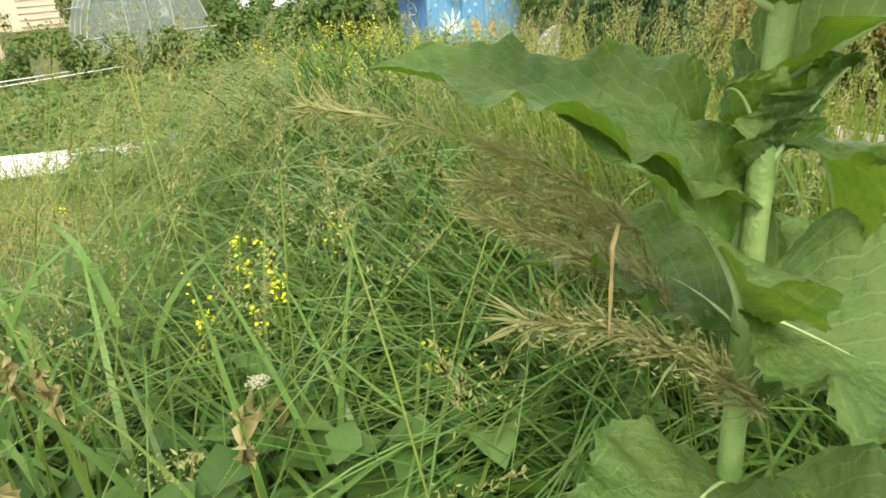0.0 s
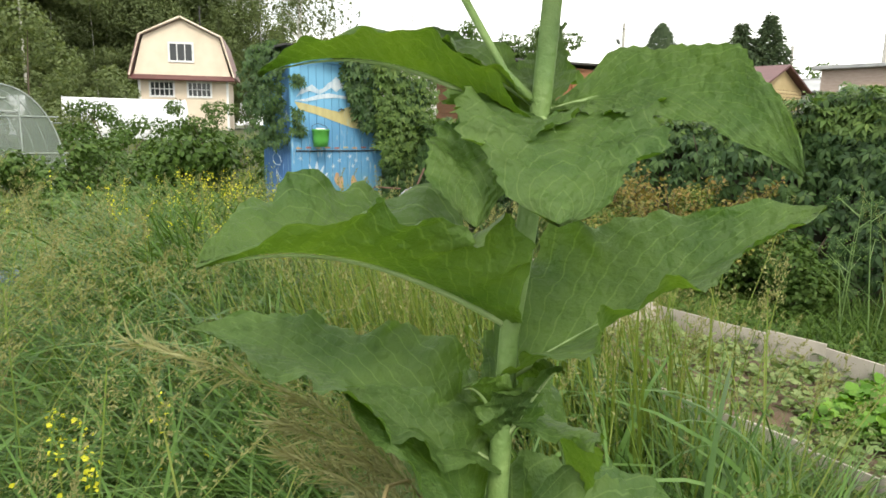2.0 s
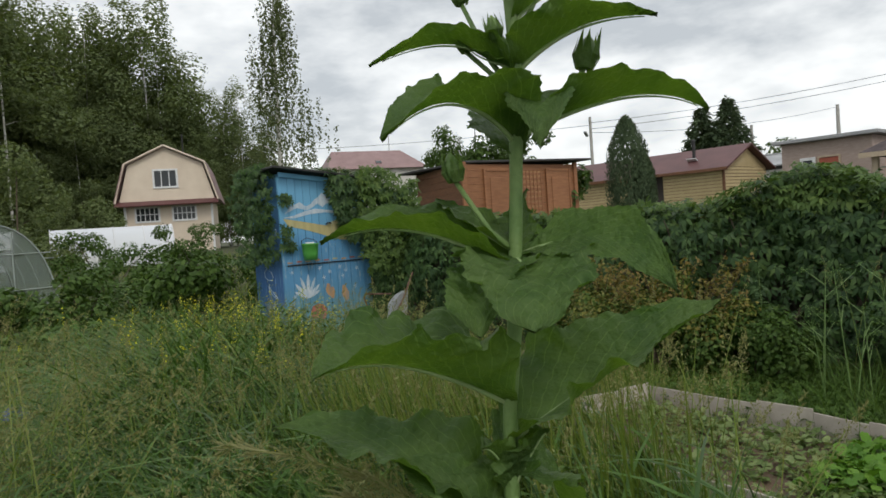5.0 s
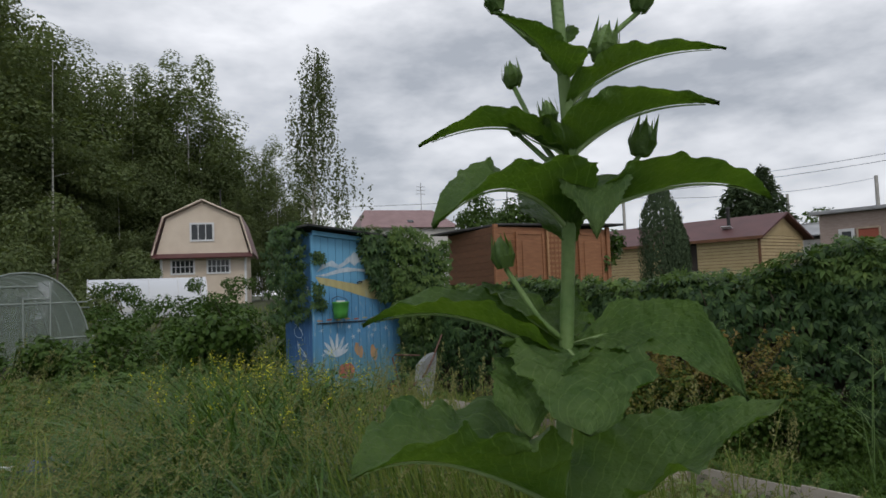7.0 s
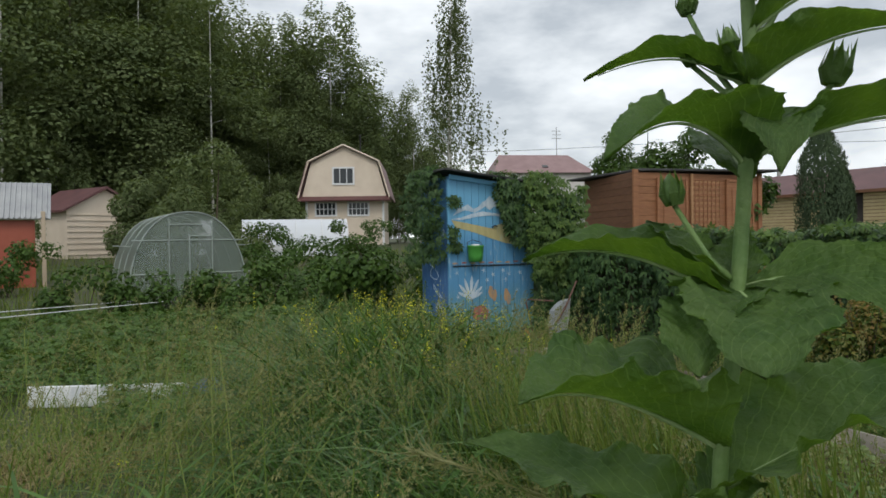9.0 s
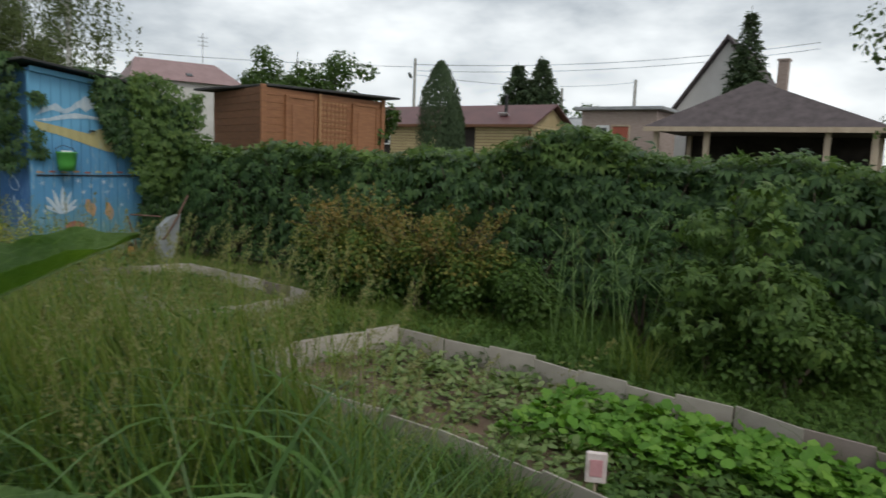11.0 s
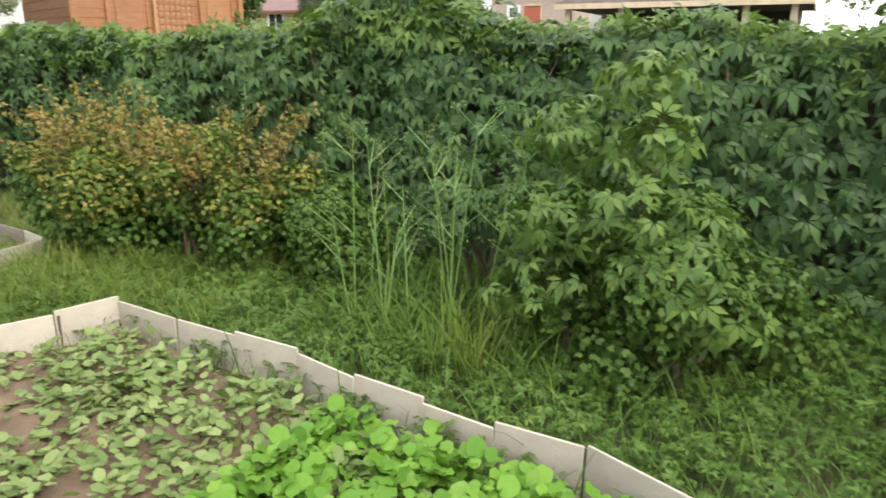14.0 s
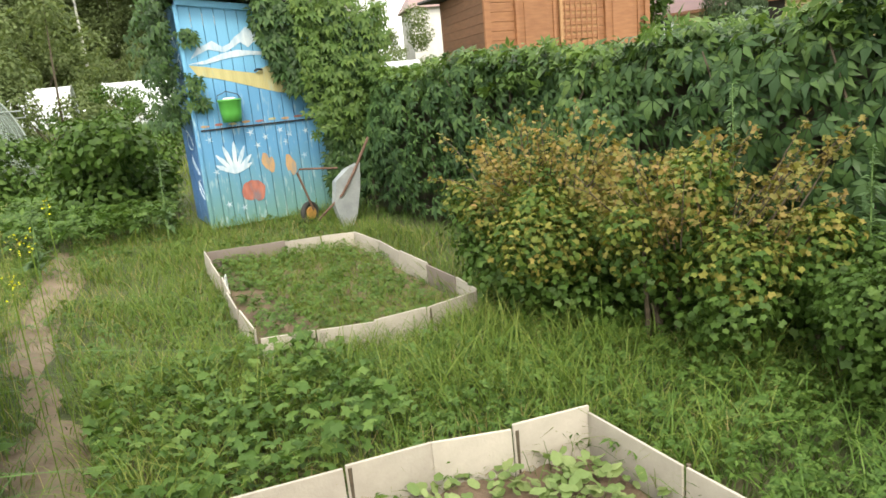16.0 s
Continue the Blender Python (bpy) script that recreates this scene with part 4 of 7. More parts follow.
# outbuildings at the far left
ob1 = thing("garden_house", "small cream board house with a dark red roof", "house", (-3.8, 35, gz(-4, 35)), 28)
z1 = 3.2 - gz(-4, 35)
bm = bmesh.new()
prism(bm, [(-1.9, 0), (1.9, 0), (1.9, z1), (0, z1 + 1.0), (-1.9, z1)], 1, 0, 4)
part("wall", bm, M_CREAM, ob1)
bm = bmesh.new()
prism(bm, [(-2.2, z1 - 0.18), (0, z1 + 1.02), (2.2, z1 - 0.18), (2.2, z1 - 0.08), (0, z1 + 1.14), (-2.2, z1 - 0.08)], 1, -0.25, 4.3)
part("roof", bm, M_REDROOF, ob1, "dark red sheet roof")
for k in range(8):
    part("wall_board", boxes(((0, -0.02, 0.2 + k * (z1 - 0.2) / 8), (3.8, 0.04, 0.04))), M_CREAM, ob1)
window(ob1, (1.92, 1.4, z1 - 0.7), 0.06, 0.8)
ob2 = thing("lean_to", "grey corrugated lean-to over rust-red boards", "shed", (-7.0, 22, gz(-7, 22)), 0)
z2 = gz(-7, 22)
part("roof", boxes(((-0.4, 0.5, 2.92 - z2), (3.5, 1.6, 0.05), 0, 0, 48)), M_GALV, ob2)
for k in range(24):
    part("roof_rib", tube(bmesh.new(), [(-2.1 + 0.145 * k, -0.06, 2.36 - z2), (-2.1 + 0.145 * k, 1.0, 3.53 - z2)], 0.03, 5), M_GALV, ob2)
part("wall", boxes(((-0.6, 0.3, (2.3 - z2) / 2), (3.0, 0.2, 2.3 - z2))), M_REDDOOR, ob2, "rust-red board wall")
part("post", boxes(((1.15, 0.0, 1.2), (0.12, 0.12, 2.4), 0, 0.01)), M_TIMBER, ob2)

# power poles and wires
def pole(x, y, h, arm=True, label="concrete power pole with a lamp and insulators"):
    p = thing("power_pole", label, "pole", (x, y, gz(x, y)))
    part("shaft", tube(bmesh.new(), [(0, 0, 0), (0, 0, h)], (0.17, 0.11), 8), M_CONCRETE, p)
    if arm:
        part("crossarm", boxes(((0, 0, h - 0.4), (1.3, 0.1, 0.1), 30)), M_CONCRETE, p)
        part("crossarm", boxes(((0, 0, h - 1.1), (0.9, 0.1, 0.1), 30)), M_CONCRETE, p)
        part("street_lamp", boxes(((-0.5, 0.1, h - 1.4), (0.7, 0.25, 0.14), 20, 0.03, 0, 25)), M_GALV, p)
    return p


pole(41.5, 31, 8.6)
pole(46, 20, 6.4, False, "thin far wooden pole")
pole(44, 13.5, 6.6, False, "thin far wooden pole")
for k, (z, e0, e1) in enumerate(((9.2, (41.5, 31), (60, 4)), (8.7, (41.5, 31), (60, 4)), (9.0, (41.5, 31), (20, 75)), (8.4, (41.5, 31), (75, 24)))):
    pts = [(e0[0] + (e1[0] - e0[0]) * t, e0[1] + (e1[1] - e0[1]) * t, z + 3.0 * t - 2.0 * 4 * t * (1 - t) * 0.35) for t in np.linspace(0, 1, 12)]
    tagged(part("power_wire", tube(bmesh.new(), pts, 0.018, 4), M_BLACK), "thin dark overhead wire", "wire", "overhead wires")


# ---- trees ----
def crown(name, centres, radii, count, size, mat, parent, template=T_TINY, droop=0.2, hollow=0.55):
    """Leaves in uneven clumps round several centres."""
    cs, rs = np.array(centres, float), np.array(radii, float)
    if rs.ndim == 1:
        rs = np.repeat(rs[:, None], 3, 1)
    vol = rs.prod(1) ** (2 / 3)
    pick = RNG.choice(len(cs), count, p=vol / vol.sum())
    d = unit(RNG.normal(0, 1, (count, 3)))
    rad = RNG.uniform(hollow, 1.05, (count, 1)) ** 0.7
    pos = cs[pick] + d * rs[pick] * rad
    up = unit(d + wild(count, 0.45) + np.array([0, 0, 0.55]))
    tip = unit(d * 0.6 + wild(count, 0.7) - np.array([0, 0, droop]))
    return scatter(name, pos, tip, up, size * RNG.uniform(0.6, 1.3, count), template, mat, parent)


def trunk(parent, h, r, mat, lean=0.0, branches=8, spread=2.0, low=0.3):
    rnd = random.Random(int(h * 100))
    bm = bmesh.new()
    tube(bm, [(lean * t * t, 0.2 * lean * t, h * t) for t in np.linspace(0, 1, 7)], [r * (1 - 0.85 * t) for t in np.linspace(0, 1, 7)], 8)
    part("trunk", bm, mat, parent)
    for k in range(branches):
        t = low + (0.95 - low) * k / branches
        a = rnd.uniform(0, 6.28)
        s = spread * (1.1 - t)
        p0 = Vector((lean * t * t, 0.2 * lean * t, h * t))
        p1 = p0 + Vector((math.cos(a) * s * 0.5, math.sin(a) * s * 0.5, 0.3 * s))
        p2 = p0 + Vector((math.cos(a) * s, math.sin(a) * s, 0.45 * s))
        part("limb", tube(bmesh.new(), [p0, p1, p2], [r * 0.4 * (1.1 - t), r * 0.25 * (1.1 - t), 0.01], 5), mat, parent)


def forest_tree(kind, h, mat_trunk, label):
    rnd = random.Random(kind)
    t = thing("forest_tree", label, "tree", (0, 0, 0), 0, "trees of the wood")
    trunk(t, h * 0.9, 0.085, mat_trunk, rnd.uniform(-0.5, 0.5), 5, 2.2, 0.4)
    n = 34
    cs, rs = [], []
    for k in range(n):
        f = 0.08 + 0.9 * k / n
        w = h * 0.105 * (1.12 - abs(f - 0.45) * 1.45)
        a = rnd.uniform(0, 6.28)
        cs.append((w * math.cos(a), w * math.sin(a), h * f))
        rs.append((w * rnd.uniform(0.5, 0.95), w * rnd.uniform(0.5, 0.95), h * rnd.uniform(0.045, 0.085)))
    crown("crown", cs, rs, 15000, 0.22, M_FOREST, t, T_LEAF, 0.7, 0.5)
    return t


protos = [forest_tree(1, 22, M_BIRCHBARK, "tall slender forest birch with a white trunk"), forest_tree(2, 22, M_BARK, "tall dense green forest tree"), forest_tree(3, 22, M_BIRCHBARK, "tall slender forest birch with a white trunk")]
spots = []
rnd = random.Random(5)
line = [(-60, 27), (-30, 27), (-7, 31), (0.5, 30), (2.5, 25.5), (4.5, 28), (7, 23), (9, 21.5), (13, 24), (15.5, 22.5), (18, 20), (21, 17.5), (25, 15), (30, 12)]
for row, (yy, gap) in enumerate(((60, 2.3), (65, 2.6), (54, 4.6), (71, 2.8), (57, 2.4))):
    x = -58.0 + 1.3 * row
    while x < (29 if row != 2 else 8):
        xx = x + rnd.uniform(-0.8, 0.8)
        h = np.interp(xx, [p[0] for p in line], [p[1] for p in line]) * rnd.uniform(0.84, 1.04) * (1.0, 1.0, 0.82, 1.0, 0.62)[row]
        spots.append((xx, yy + rnd.uniform(-2, 2), h))
        x += gap
for k, (x, y, h) in enumerate(spots):
    s = h / 22
    p = protos[k % 3]
    m4 = pose(x, y, gz(x, y), 0, 0, rnd.uniform(0, 360)) @ Matrix.Diagonal((s * rnd.uniform(1.15, 1.6), s * rnd.uniform(1.15, 1.6), s, 1))
    if k < 3:
        p.matrix_world = m4
    else:
        c = copy_thing(p, Matrix.Identity(4))
        c.matrix_world = m4

# weeping birch
wb = thing("weeping_birch", "tall weeping birch with hanging branches", "tree", (18.3, 40, gz(18, 40)))
trunk(wb, 17.6, 0.22, M_BIRCHBARK, 0.4, 12, 2.6, 0.35)
pos, tips = [], []
for k in range(220):
    f = RNG.uniform(0.28, 1.0) ** 0.8
    zt0 = 18.4 * f
    a = RNG.uniform(0, 6.28)
    w = min(4.9 * (1.03 - f) ** 0.75 + 0.3, 3.8) * RNG.uniform(0.2, 1.0)
    bx, by = 0.4 * f + w * math.cos(a) + (1.5 if f < 0.55 and math.cos(a) > 0 else 0) * (0.6 - f) * 3, w * math.sin(a)
    ln = RNG.uniform(2.0, 5.0)
    for j in range(36):
        u = RNG.uniform(0, 1)
        pos.append((bx + RNG.normal(0, 0.09), by + RNG.normal(0, 0.09), zt0 - ln * u))
        tips.append((RNG.normal(0, 0.4), RNG.normal(0, 0.4), -1))
scatter("crown", np.array(pos), np.array(tips), wild(len(pos)), RNG.uniform(0.13, 0.26, len(pos)), T_TINY, M_BIRCHLEAF, wb)


def conifer(x, y, h, r, name="spruce", label="dark spruce with drooping tiers", tiers=26):
    t = thing(name, label, "tree", (x, y, gz(x, y)))
    part("trunk", tube(bmesh.new(), [(0, 0, 0), (0, 0, h)], (0.04 * r + 0.08, 0.01), 7), M_BARK, t)
    pos, tip, sz = [], [], []
    for k in range(tiers):
        f = k / tiers
        z, w = h * (0.1 + 0.88 * f), r * (1 - f) ** 0.9 * RNG.uniform(0.75, 1.1) + 0.08
        n = max(5, int(11 * (1 - f)) + 4)
        for j in range(n):
            a = 6.28 * j / n + k + RNG.uniform(-0.2, 0.2)
            for u in np.linspace(0.15, 1, 9):
                q = RNG.uniform(0.85, 1.1)
                for _ in range(3):
                    pos.append((w * u * q * math.cos(a), w * u * q * math.sin(a), z - 0.3 * w * u * (1 - 0.4 * u) + RNG.normal(0, 0.08)))
                    tip.append((math.cos(a) + RNG.normal(0, 0.6), math.sin(a) + RNG.normal(0, 0.6), -0.35 + RNG.normal(0, 0.2)))
                    sz.append(0.3 * (0.35 + 0.65 * (1 - f)) * r / 1.5 + 0.14)
    scatter("needles", np.array(pos), np.array(tip), np.tile((0, 0, 1.0), (len(pos), 1)) + wild(len(pos), 0.7), np.array(sz), T_LONG, M_CONIFER, t)


conifer(33, 4.1, 8.9, 1.9)
conifer(38, 19.6, 7.3, 2.9, label="dark spruce with drooping tiers behind the cabin")
conifer(38.4, 18.0, 7.7, 3.0, label="dark spruce with drooping tiers behind the cabin")


def thuja(x, y, h, r):
    t = thing("thuja", "tall dense columnar thuja", "tree", (x, y, gz(x, y)))
    part("trunk", tube(bmesh.new(), [(0, 0, 0), (0, 0, h * 0.9)], (0.12, 0.02), 7), M_BARK, t)
    n = 15000
    f = RNG.uniform(0.02, 1, n)
    a = RNG.uniform(0, 6.28, n)
    w = r * np.minimum(1.0, 2.6 * (1.0 - f) ** 0.62) * (0.86 + 0.14 * np.sin(np.pi * np.clip(f * 1.15, 0, 1))) * (0.93 + 0.07 * np.sin(5 * a + 7 * f)) * np.where(f < 0.1, 0.8, 1) * RNG.uniform(0.75, 1.03, n)
    pos = np.stack([w * np.cos(a), w * np.sin(a), h * f], -1)
    out = np.stack([np.cos(a), np.sin(a), 0 * a], -1)
    scatter("foliage", pos, out * 0.25 + np.array([0, 0, 1]) + wild(n, 0.25), out + wild(n, 0.4), RNG.uniform(0.07, 0.15, n), T_LONG, M_CONIFER, t)


thuja(14.6, 9.8, 4.62, 0.74)
thuja(15.0, 9.5, 3.5, 0.42)


def shrub(name, label, x, y, cs, rs, count, size, mat, template=T_LEAF, stems=9, category="bush", hollow=0.5, z=None, droop=0.3):
    t = thing(name, label, category, (x, y, gz(x, y) if z is None else z))
    cs = np.array(cs, float)
    rnd = random.Random(int(abs(x * 31 + y * 7) * 10))
    for k in range(stems):
        c = cs[k % len(cs)]
        q = Vector(c) + Vector((rnd.uniform(-0.3, 0.3), rnd.uniform(-0.3, 0.3), rnd.uniform(0, 0.3))) * (rs[0][0] if hasattr(rs[0], "__len__") else rs[0])
        b = Vector((rnd.uniform(-0.15, 0.15) + 0.25 * c[0], rnd.uniform(-0.15, 0.15) + 0.25 * c[1], -0.02))
        part("stem", tube(bmesh.new(), [b, b.lerp(q, 0.5) + Vector((0, 0, 0.1 * q.z)), q], (0.012 + 0.008 * q.z, 0.008 + 0.005 * q.z, 0.004), 5), M_TWIG, t)
    crown("foliage", cs, rs, count, size, mat, t, template, droop, hollow)
    return t


def clumps(n, lx, ly, z0, z1, r0, r1, seed, dome=0.5):
    rnd = random.Random(seed)
    cs, rs = [], []
    for _ in range(n):
        u, v = rnd.uniform(-1, 1), rnd.uniform(-1, 1)
        top = z0 + (z1 - z0) * (1 - dome * (u * u + v * v) / 2)
        r = rnd.uniform(r0, r1)
        cs.append((lx * u, ly * v, max(r, rnd.uniform(z0, top) - 0.3 * r)))
        rs.append((r, r, r * 0.85))
    return cs, rs


# far and middle bushes
for x, y, lx, ly, z1, n, lab in ((-14, 50, 7, 1.5, 7, 26, "dark undergrowth at the edge of the wood"), (0, 50, 7, 1.5, 7, 26, "dark undergrowth at the edge of the wood"), (14, 52, 7, 1.5, 8, 26, "dark undergrowth at the edge of the wood"), (-30, 50, 8, 1.5, 8, 26, "dark undergrowth at the edge of the wood"), (0.3, 28, 2.0, 1.2, 5.6, 16, "big dark rounded bush before the wood"), (-2.3, 31, 0.7, 0.6, 4.6, 6, "narrow dark bush by the far house"), (4.5, 38, 2.2, 1.0, 4.6, 12, "dark bush before the dacha"), (-10, 30, 3, 1.5, 4.5, 14, "dark bush before the wood"), (17.5, 38, 2.2, 1.5, 5.0, 12, "dark bush beside the dacha"), (24, 44, 4, 2, 7.0, 14, "dark trees beside the dacha"), (-18, 34, 5, 2, 6, 16, "dark bushes before the wood")):
    cs, rs = clumps(n, lx, ly, 0.6, z1 - gz(x, y), 0.6, 1.1, int(x * 10 + y))
    shrub("bush", lab, x, y, cs, rs, 9000, 0.15, M_FOREST, T_TINY, 4)
for x, y, h, lab in ((38, 41, 11.6, "leafy tree behind the brown store"), (38, 36.5, 9.4, "leafy tree behind the brown store"), (46, 17, 5.0, "far low rounded tree"), (40.5, 46, 9.6, "leafy tree behind the brown store")):
    t = thing("leafy_tree", lab, "tree", (x, y, gz(x, y)))
    trunk(t, h * 0.8, 0.2, M_BARK, 0.2, 6, 2.0)
    cs, rs = clumps(16, h * 0.27, h * 0.27, h * 0.3, h, 0.8, 1.4, int(x + y))
    crown("crown", cs, rs, 4500, 0.3, M_BUSH, t, T_TINY, 0.3, 0.4)
cs, rs = clumps(10, 0.55, 0.4, 0.8, 2.4, 0.25, 0.45, 77)
shrub("creeper_clump", "creeper tumbling over the store's corner", 9.2, 8.0, [(c[0], c[1], c[2] + 0.75) for c in cs], rs, 1200, 0.16, M_BUSH, T_LEAF, 5)
for x, y, lx, ly, z1, n, cnt, lab in ((-0.5, 7.9, 0.5, 0.45, 1.5, 16, 3400, "dense dark bush beside the painted shed"), (-1.5, 10.8, 0.6, 0.5, 1.15, 10, 1800, "dark currant bush in the vegetable garden"), (-2.7, 12.6, 0.9, 0.4, 1.1, 12, 2000, "low dark bush before the greenhouse"), (-4.6, 12.6, 0.8, 0.5, 1.15, 10, 1600, "low bush before the greenhouse"), (-0.3, 12.4, 1.0, 0.8, 1.5, 12, 2400, "dark bush behind the painted shed"), (2.6, 25, 1.9, 0.7, 2.45, 14, 2600, "grey-green bush before the film tunnel"), (6.0, 25, 1.9, 0.7, 2.3, 14, 2600, "grey-green bush before the film tunnel"), (0.6, 16.5, 1.4, 1.0, 1.7, 14, 2600, "dark bush beyond the greenhouse"), (3.4, 17, 1.6, 1.0, 2.0, 14, 2600, "dark bush beyond the shed"), (-7.0, 15, 1.2, 0.9, 1.3, 12, 2200, "dark bush at the garden's edge"), (-6.6, 19.5, 1.6, 0.8, 1.6, 12, 2200, "dark bush before the lean-to"), (7.0, 18, 1.6, 1.2, 2.2, 14, 2600, "dark bush beyond the shed"), (2.2, 9.6, 0.9, 0.9, 1.7, 12, 2400, "creeper thicket behind the painted shed"), (11, 16, 2.0, 1.2, 2.3, 14, 2600, "dark bush behind the store")):
    cs, rs = clumps(n, lx, ly, 0.25, z1, 0.24, 0.42, int(abs(x * 10) + y))
    shrub("bush", lab, x, y, cs, rs, cnt, 0.11, M_BUSH, T_LEAF, 6)

# ---- hedge of creeper along the fence ----
def hedge_top(y):
    return 1.51 + 0.36 * np.exp(-((y + 0.45) / 0.5) ** 2) + 0.04 * np.sin(2.3 * y) + 0.03 * np.sin(5.1 * y + 1)


def hedge_front(y, z):
    return 1.86 + 0.1 * np.sin(1.9 * y + 2 * z) + 0.07 * np.sin(4.3 * y - 3 * z) - 0.1 * np.exp(-((y + 0.45) / 0.6) ** 2)


# Unseen panel on the fence line, added to darken and block gaps between leaves.
M_HEDGE_CORE = surface("dark_hedge_backing", (0.06, 0.05, 0.04), (0.11, 0.09, 0.07), 3, 0.9, 0.4, 40, (1, 1, 0.2))
fence = thing("fence", "unseen fence panel added as a dark core inside the creeper", "fence", (2.45, -1, 0), 0, kind="structure")
part("backing_panel", boxes(((0, 0.0, 0.72), (0.04, 17.0, 1.44))), M_HEDGE_CORE, fence)
hedge = thing("creeper_hedge", "dense wall of five-fingered creeper over the garden fence", "hedge", (2.3, 0, 0))
hedge_shift = np.array([2.3, 0, 0])
n = 10500
y = RNG.uniform(-9.0, 6.6, n)
kindof = RNG.uniform(0, 1, n)
z = hedge_top(y) * RNG.uniform(0.05, 1.0, n) ** 0.8
x = hedge_front(y, z) + RNG.uniform(-0.06, 0.16, n) + 0.28 * (z / 1.6) ** 6
pos = np.stack([x, y, z], -1)
up = np.tile((-1.0, 0, 0.5), (n, 1)) + wild(n, 0.28)
tip = np.tile((-0.3, 0, -1.0), (n, 1)) + wild(n, 0.28)
on_top = kindof > 0.66
xt = RNG.uniform(1.95, 3.0, n)
pos[on_top] = np.stack([xt, y, hedge_top(y) - 0.05 * (xt - 2.35) ** 2 + RNG.normal(0, 0.045, n)], -1)[on_top]
up[on_top] = (np.tile((-0.25, 0, 1.0), (n, 1)) + wild(n, 0.4))[on_top]
tip[on_top] = (wild(n, 1.0) + np.array([-0.4, 0, -0.5]))[on_top]
scatter("creeper_leaves", pos - hedge_shift, tip, up, RNG.uniform(0.09, 0.175, n), T_PALM, M_CREEPER, hedge)
# Paler leaves along the top put its brightness into leaf colour.
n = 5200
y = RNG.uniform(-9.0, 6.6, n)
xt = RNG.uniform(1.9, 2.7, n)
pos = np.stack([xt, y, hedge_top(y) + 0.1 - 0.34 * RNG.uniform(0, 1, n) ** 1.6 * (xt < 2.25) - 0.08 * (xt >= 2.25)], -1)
scatter("pale_leaves", pos - hedge_shift, wild(n) + np.array([-0.3, 0, -0.2]), wild(n, 0.5) + np.array([-0.3, 0, 1]), RNG.uniform(0.07, 0.15, n), T_PALM, M_CREEPER_PALE, hedge)
n = 2600
d = unit(RNG.normal(0, 1, (n, 3)))
pos = np.array([2.3, -0.45, 1.42]) + d * np.array([0.42, 0.62, 0.46]) * RNG.uniform(0.6, 1.03, (n, 1))
# Upper mound leaves take the paler material to paint a lit crown.
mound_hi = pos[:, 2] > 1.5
for sel, mat_ in ((mound_hi, M_CREEPER_PALE), (~mound_hi, M_CREEPER)):
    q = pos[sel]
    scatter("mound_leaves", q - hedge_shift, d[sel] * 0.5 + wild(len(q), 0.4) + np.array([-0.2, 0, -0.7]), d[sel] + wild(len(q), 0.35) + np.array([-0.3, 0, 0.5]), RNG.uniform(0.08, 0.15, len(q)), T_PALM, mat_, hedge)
for k in range(26):
    yy = -8.5 + 0.58 * k
    pts = [(hedge_front(yy, zz) + 0.12 - 2.3, yy + 0.12 * math.sin(3 * zz + k), zz) for zz in np.linspace(0, 1.45, 6)]
    part("vine", tube(bmesh.new(), pts, (0.014, 0.013, 0.012, 0.01, 0.008, 0.005), 5), M_TWIG, hedge)
# creeper over the shed's flank and roof
over = thing("shed_creeper", "creeper hanging over the painted shed and its roof", "creeper", (1.5, 5.9, 0))
o3 = np.array([1.5, 5.9, 0])
n = 1500
u, v = RNG.uniform(0, 1, n), RNG.uniform(0, 1, n)
edge = 1.12 + 0.22 * np.sin(5 * v) + 0.28 * (1 - v) * (v < 0.55)
px = edge + u ** 1.1 * (2.15 - edge)
pz = 0.25 + v * 2.25 - 0.22 * (px - 0.9) * (v > 0.7)
py = 5.97 - 0.26 * np.clip((px - 1.15) / 0.5, 0, 1) * (0.4 + v * 0.6) - RNG.uniform(0, 0.16, n)
keep = (pz > 0.95) | (px > 1.5)
pos = np.stack([px, py, pz], -1)[keep]
scatter("creeper_leaves", pos - o3, wild(len(pos), 0.35) + np.array([-0.1, -0.35, -1]), wild(len(pos), 0.35) + np.array([-0.2, -1, 0.55]), RNG.uniform(0.1, 0.18, len(pos)), T_PALM, M_CREEPER, over)
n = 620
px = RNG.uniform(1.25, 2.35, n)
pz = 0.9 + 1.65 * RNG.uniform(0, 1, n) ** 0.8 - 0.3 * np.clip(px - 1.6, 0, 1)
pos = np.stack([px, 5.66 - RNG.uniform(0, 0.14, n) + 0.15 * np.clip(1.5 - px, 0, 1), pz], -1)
scatter("pale_leaves", pos - o3, wild(n, 0.4) + np.array([-0.1, -0.35, -1]), wild(n, 0.4) + np.array([-0.2, -1, 0.6]), RNG.uniform(0.08, 0.15, n), T_PALM, M_CREEPER_PALE, over)
n = 700
px = RNG.uniform(0.0, 2.4, n)
pos = np.stack([px, RNG.uniform(5.85, 7.0, n), 2.58 - 0.11 * px + RNG.uniform(-0.03, 0.08, n) - 0.25 * np.clip(px - 1.5, 0, 1)], -1)
pos = pos[(pos[:, 0] > 0.75) | (pos[:, 1] > 6.5)]
scatter("creeper_leaves", pos - o3, wild(len(pos)) + np.array([0, -0.5, -0.4]), wild(len(pos), 0.4) + np.array([0, -0.3, 1]), RNG.uniform(0.09, 0.16, len(pos)), T_PALM, M_CREEPER, over)
n = 420
pos = np.stack([0.12 - np.abs(RNG.normal(0, 0.14, n)), RNG.uniform(6.15, 7.2, n), RNG.uniform(1.2, 2.65, n)], -1)
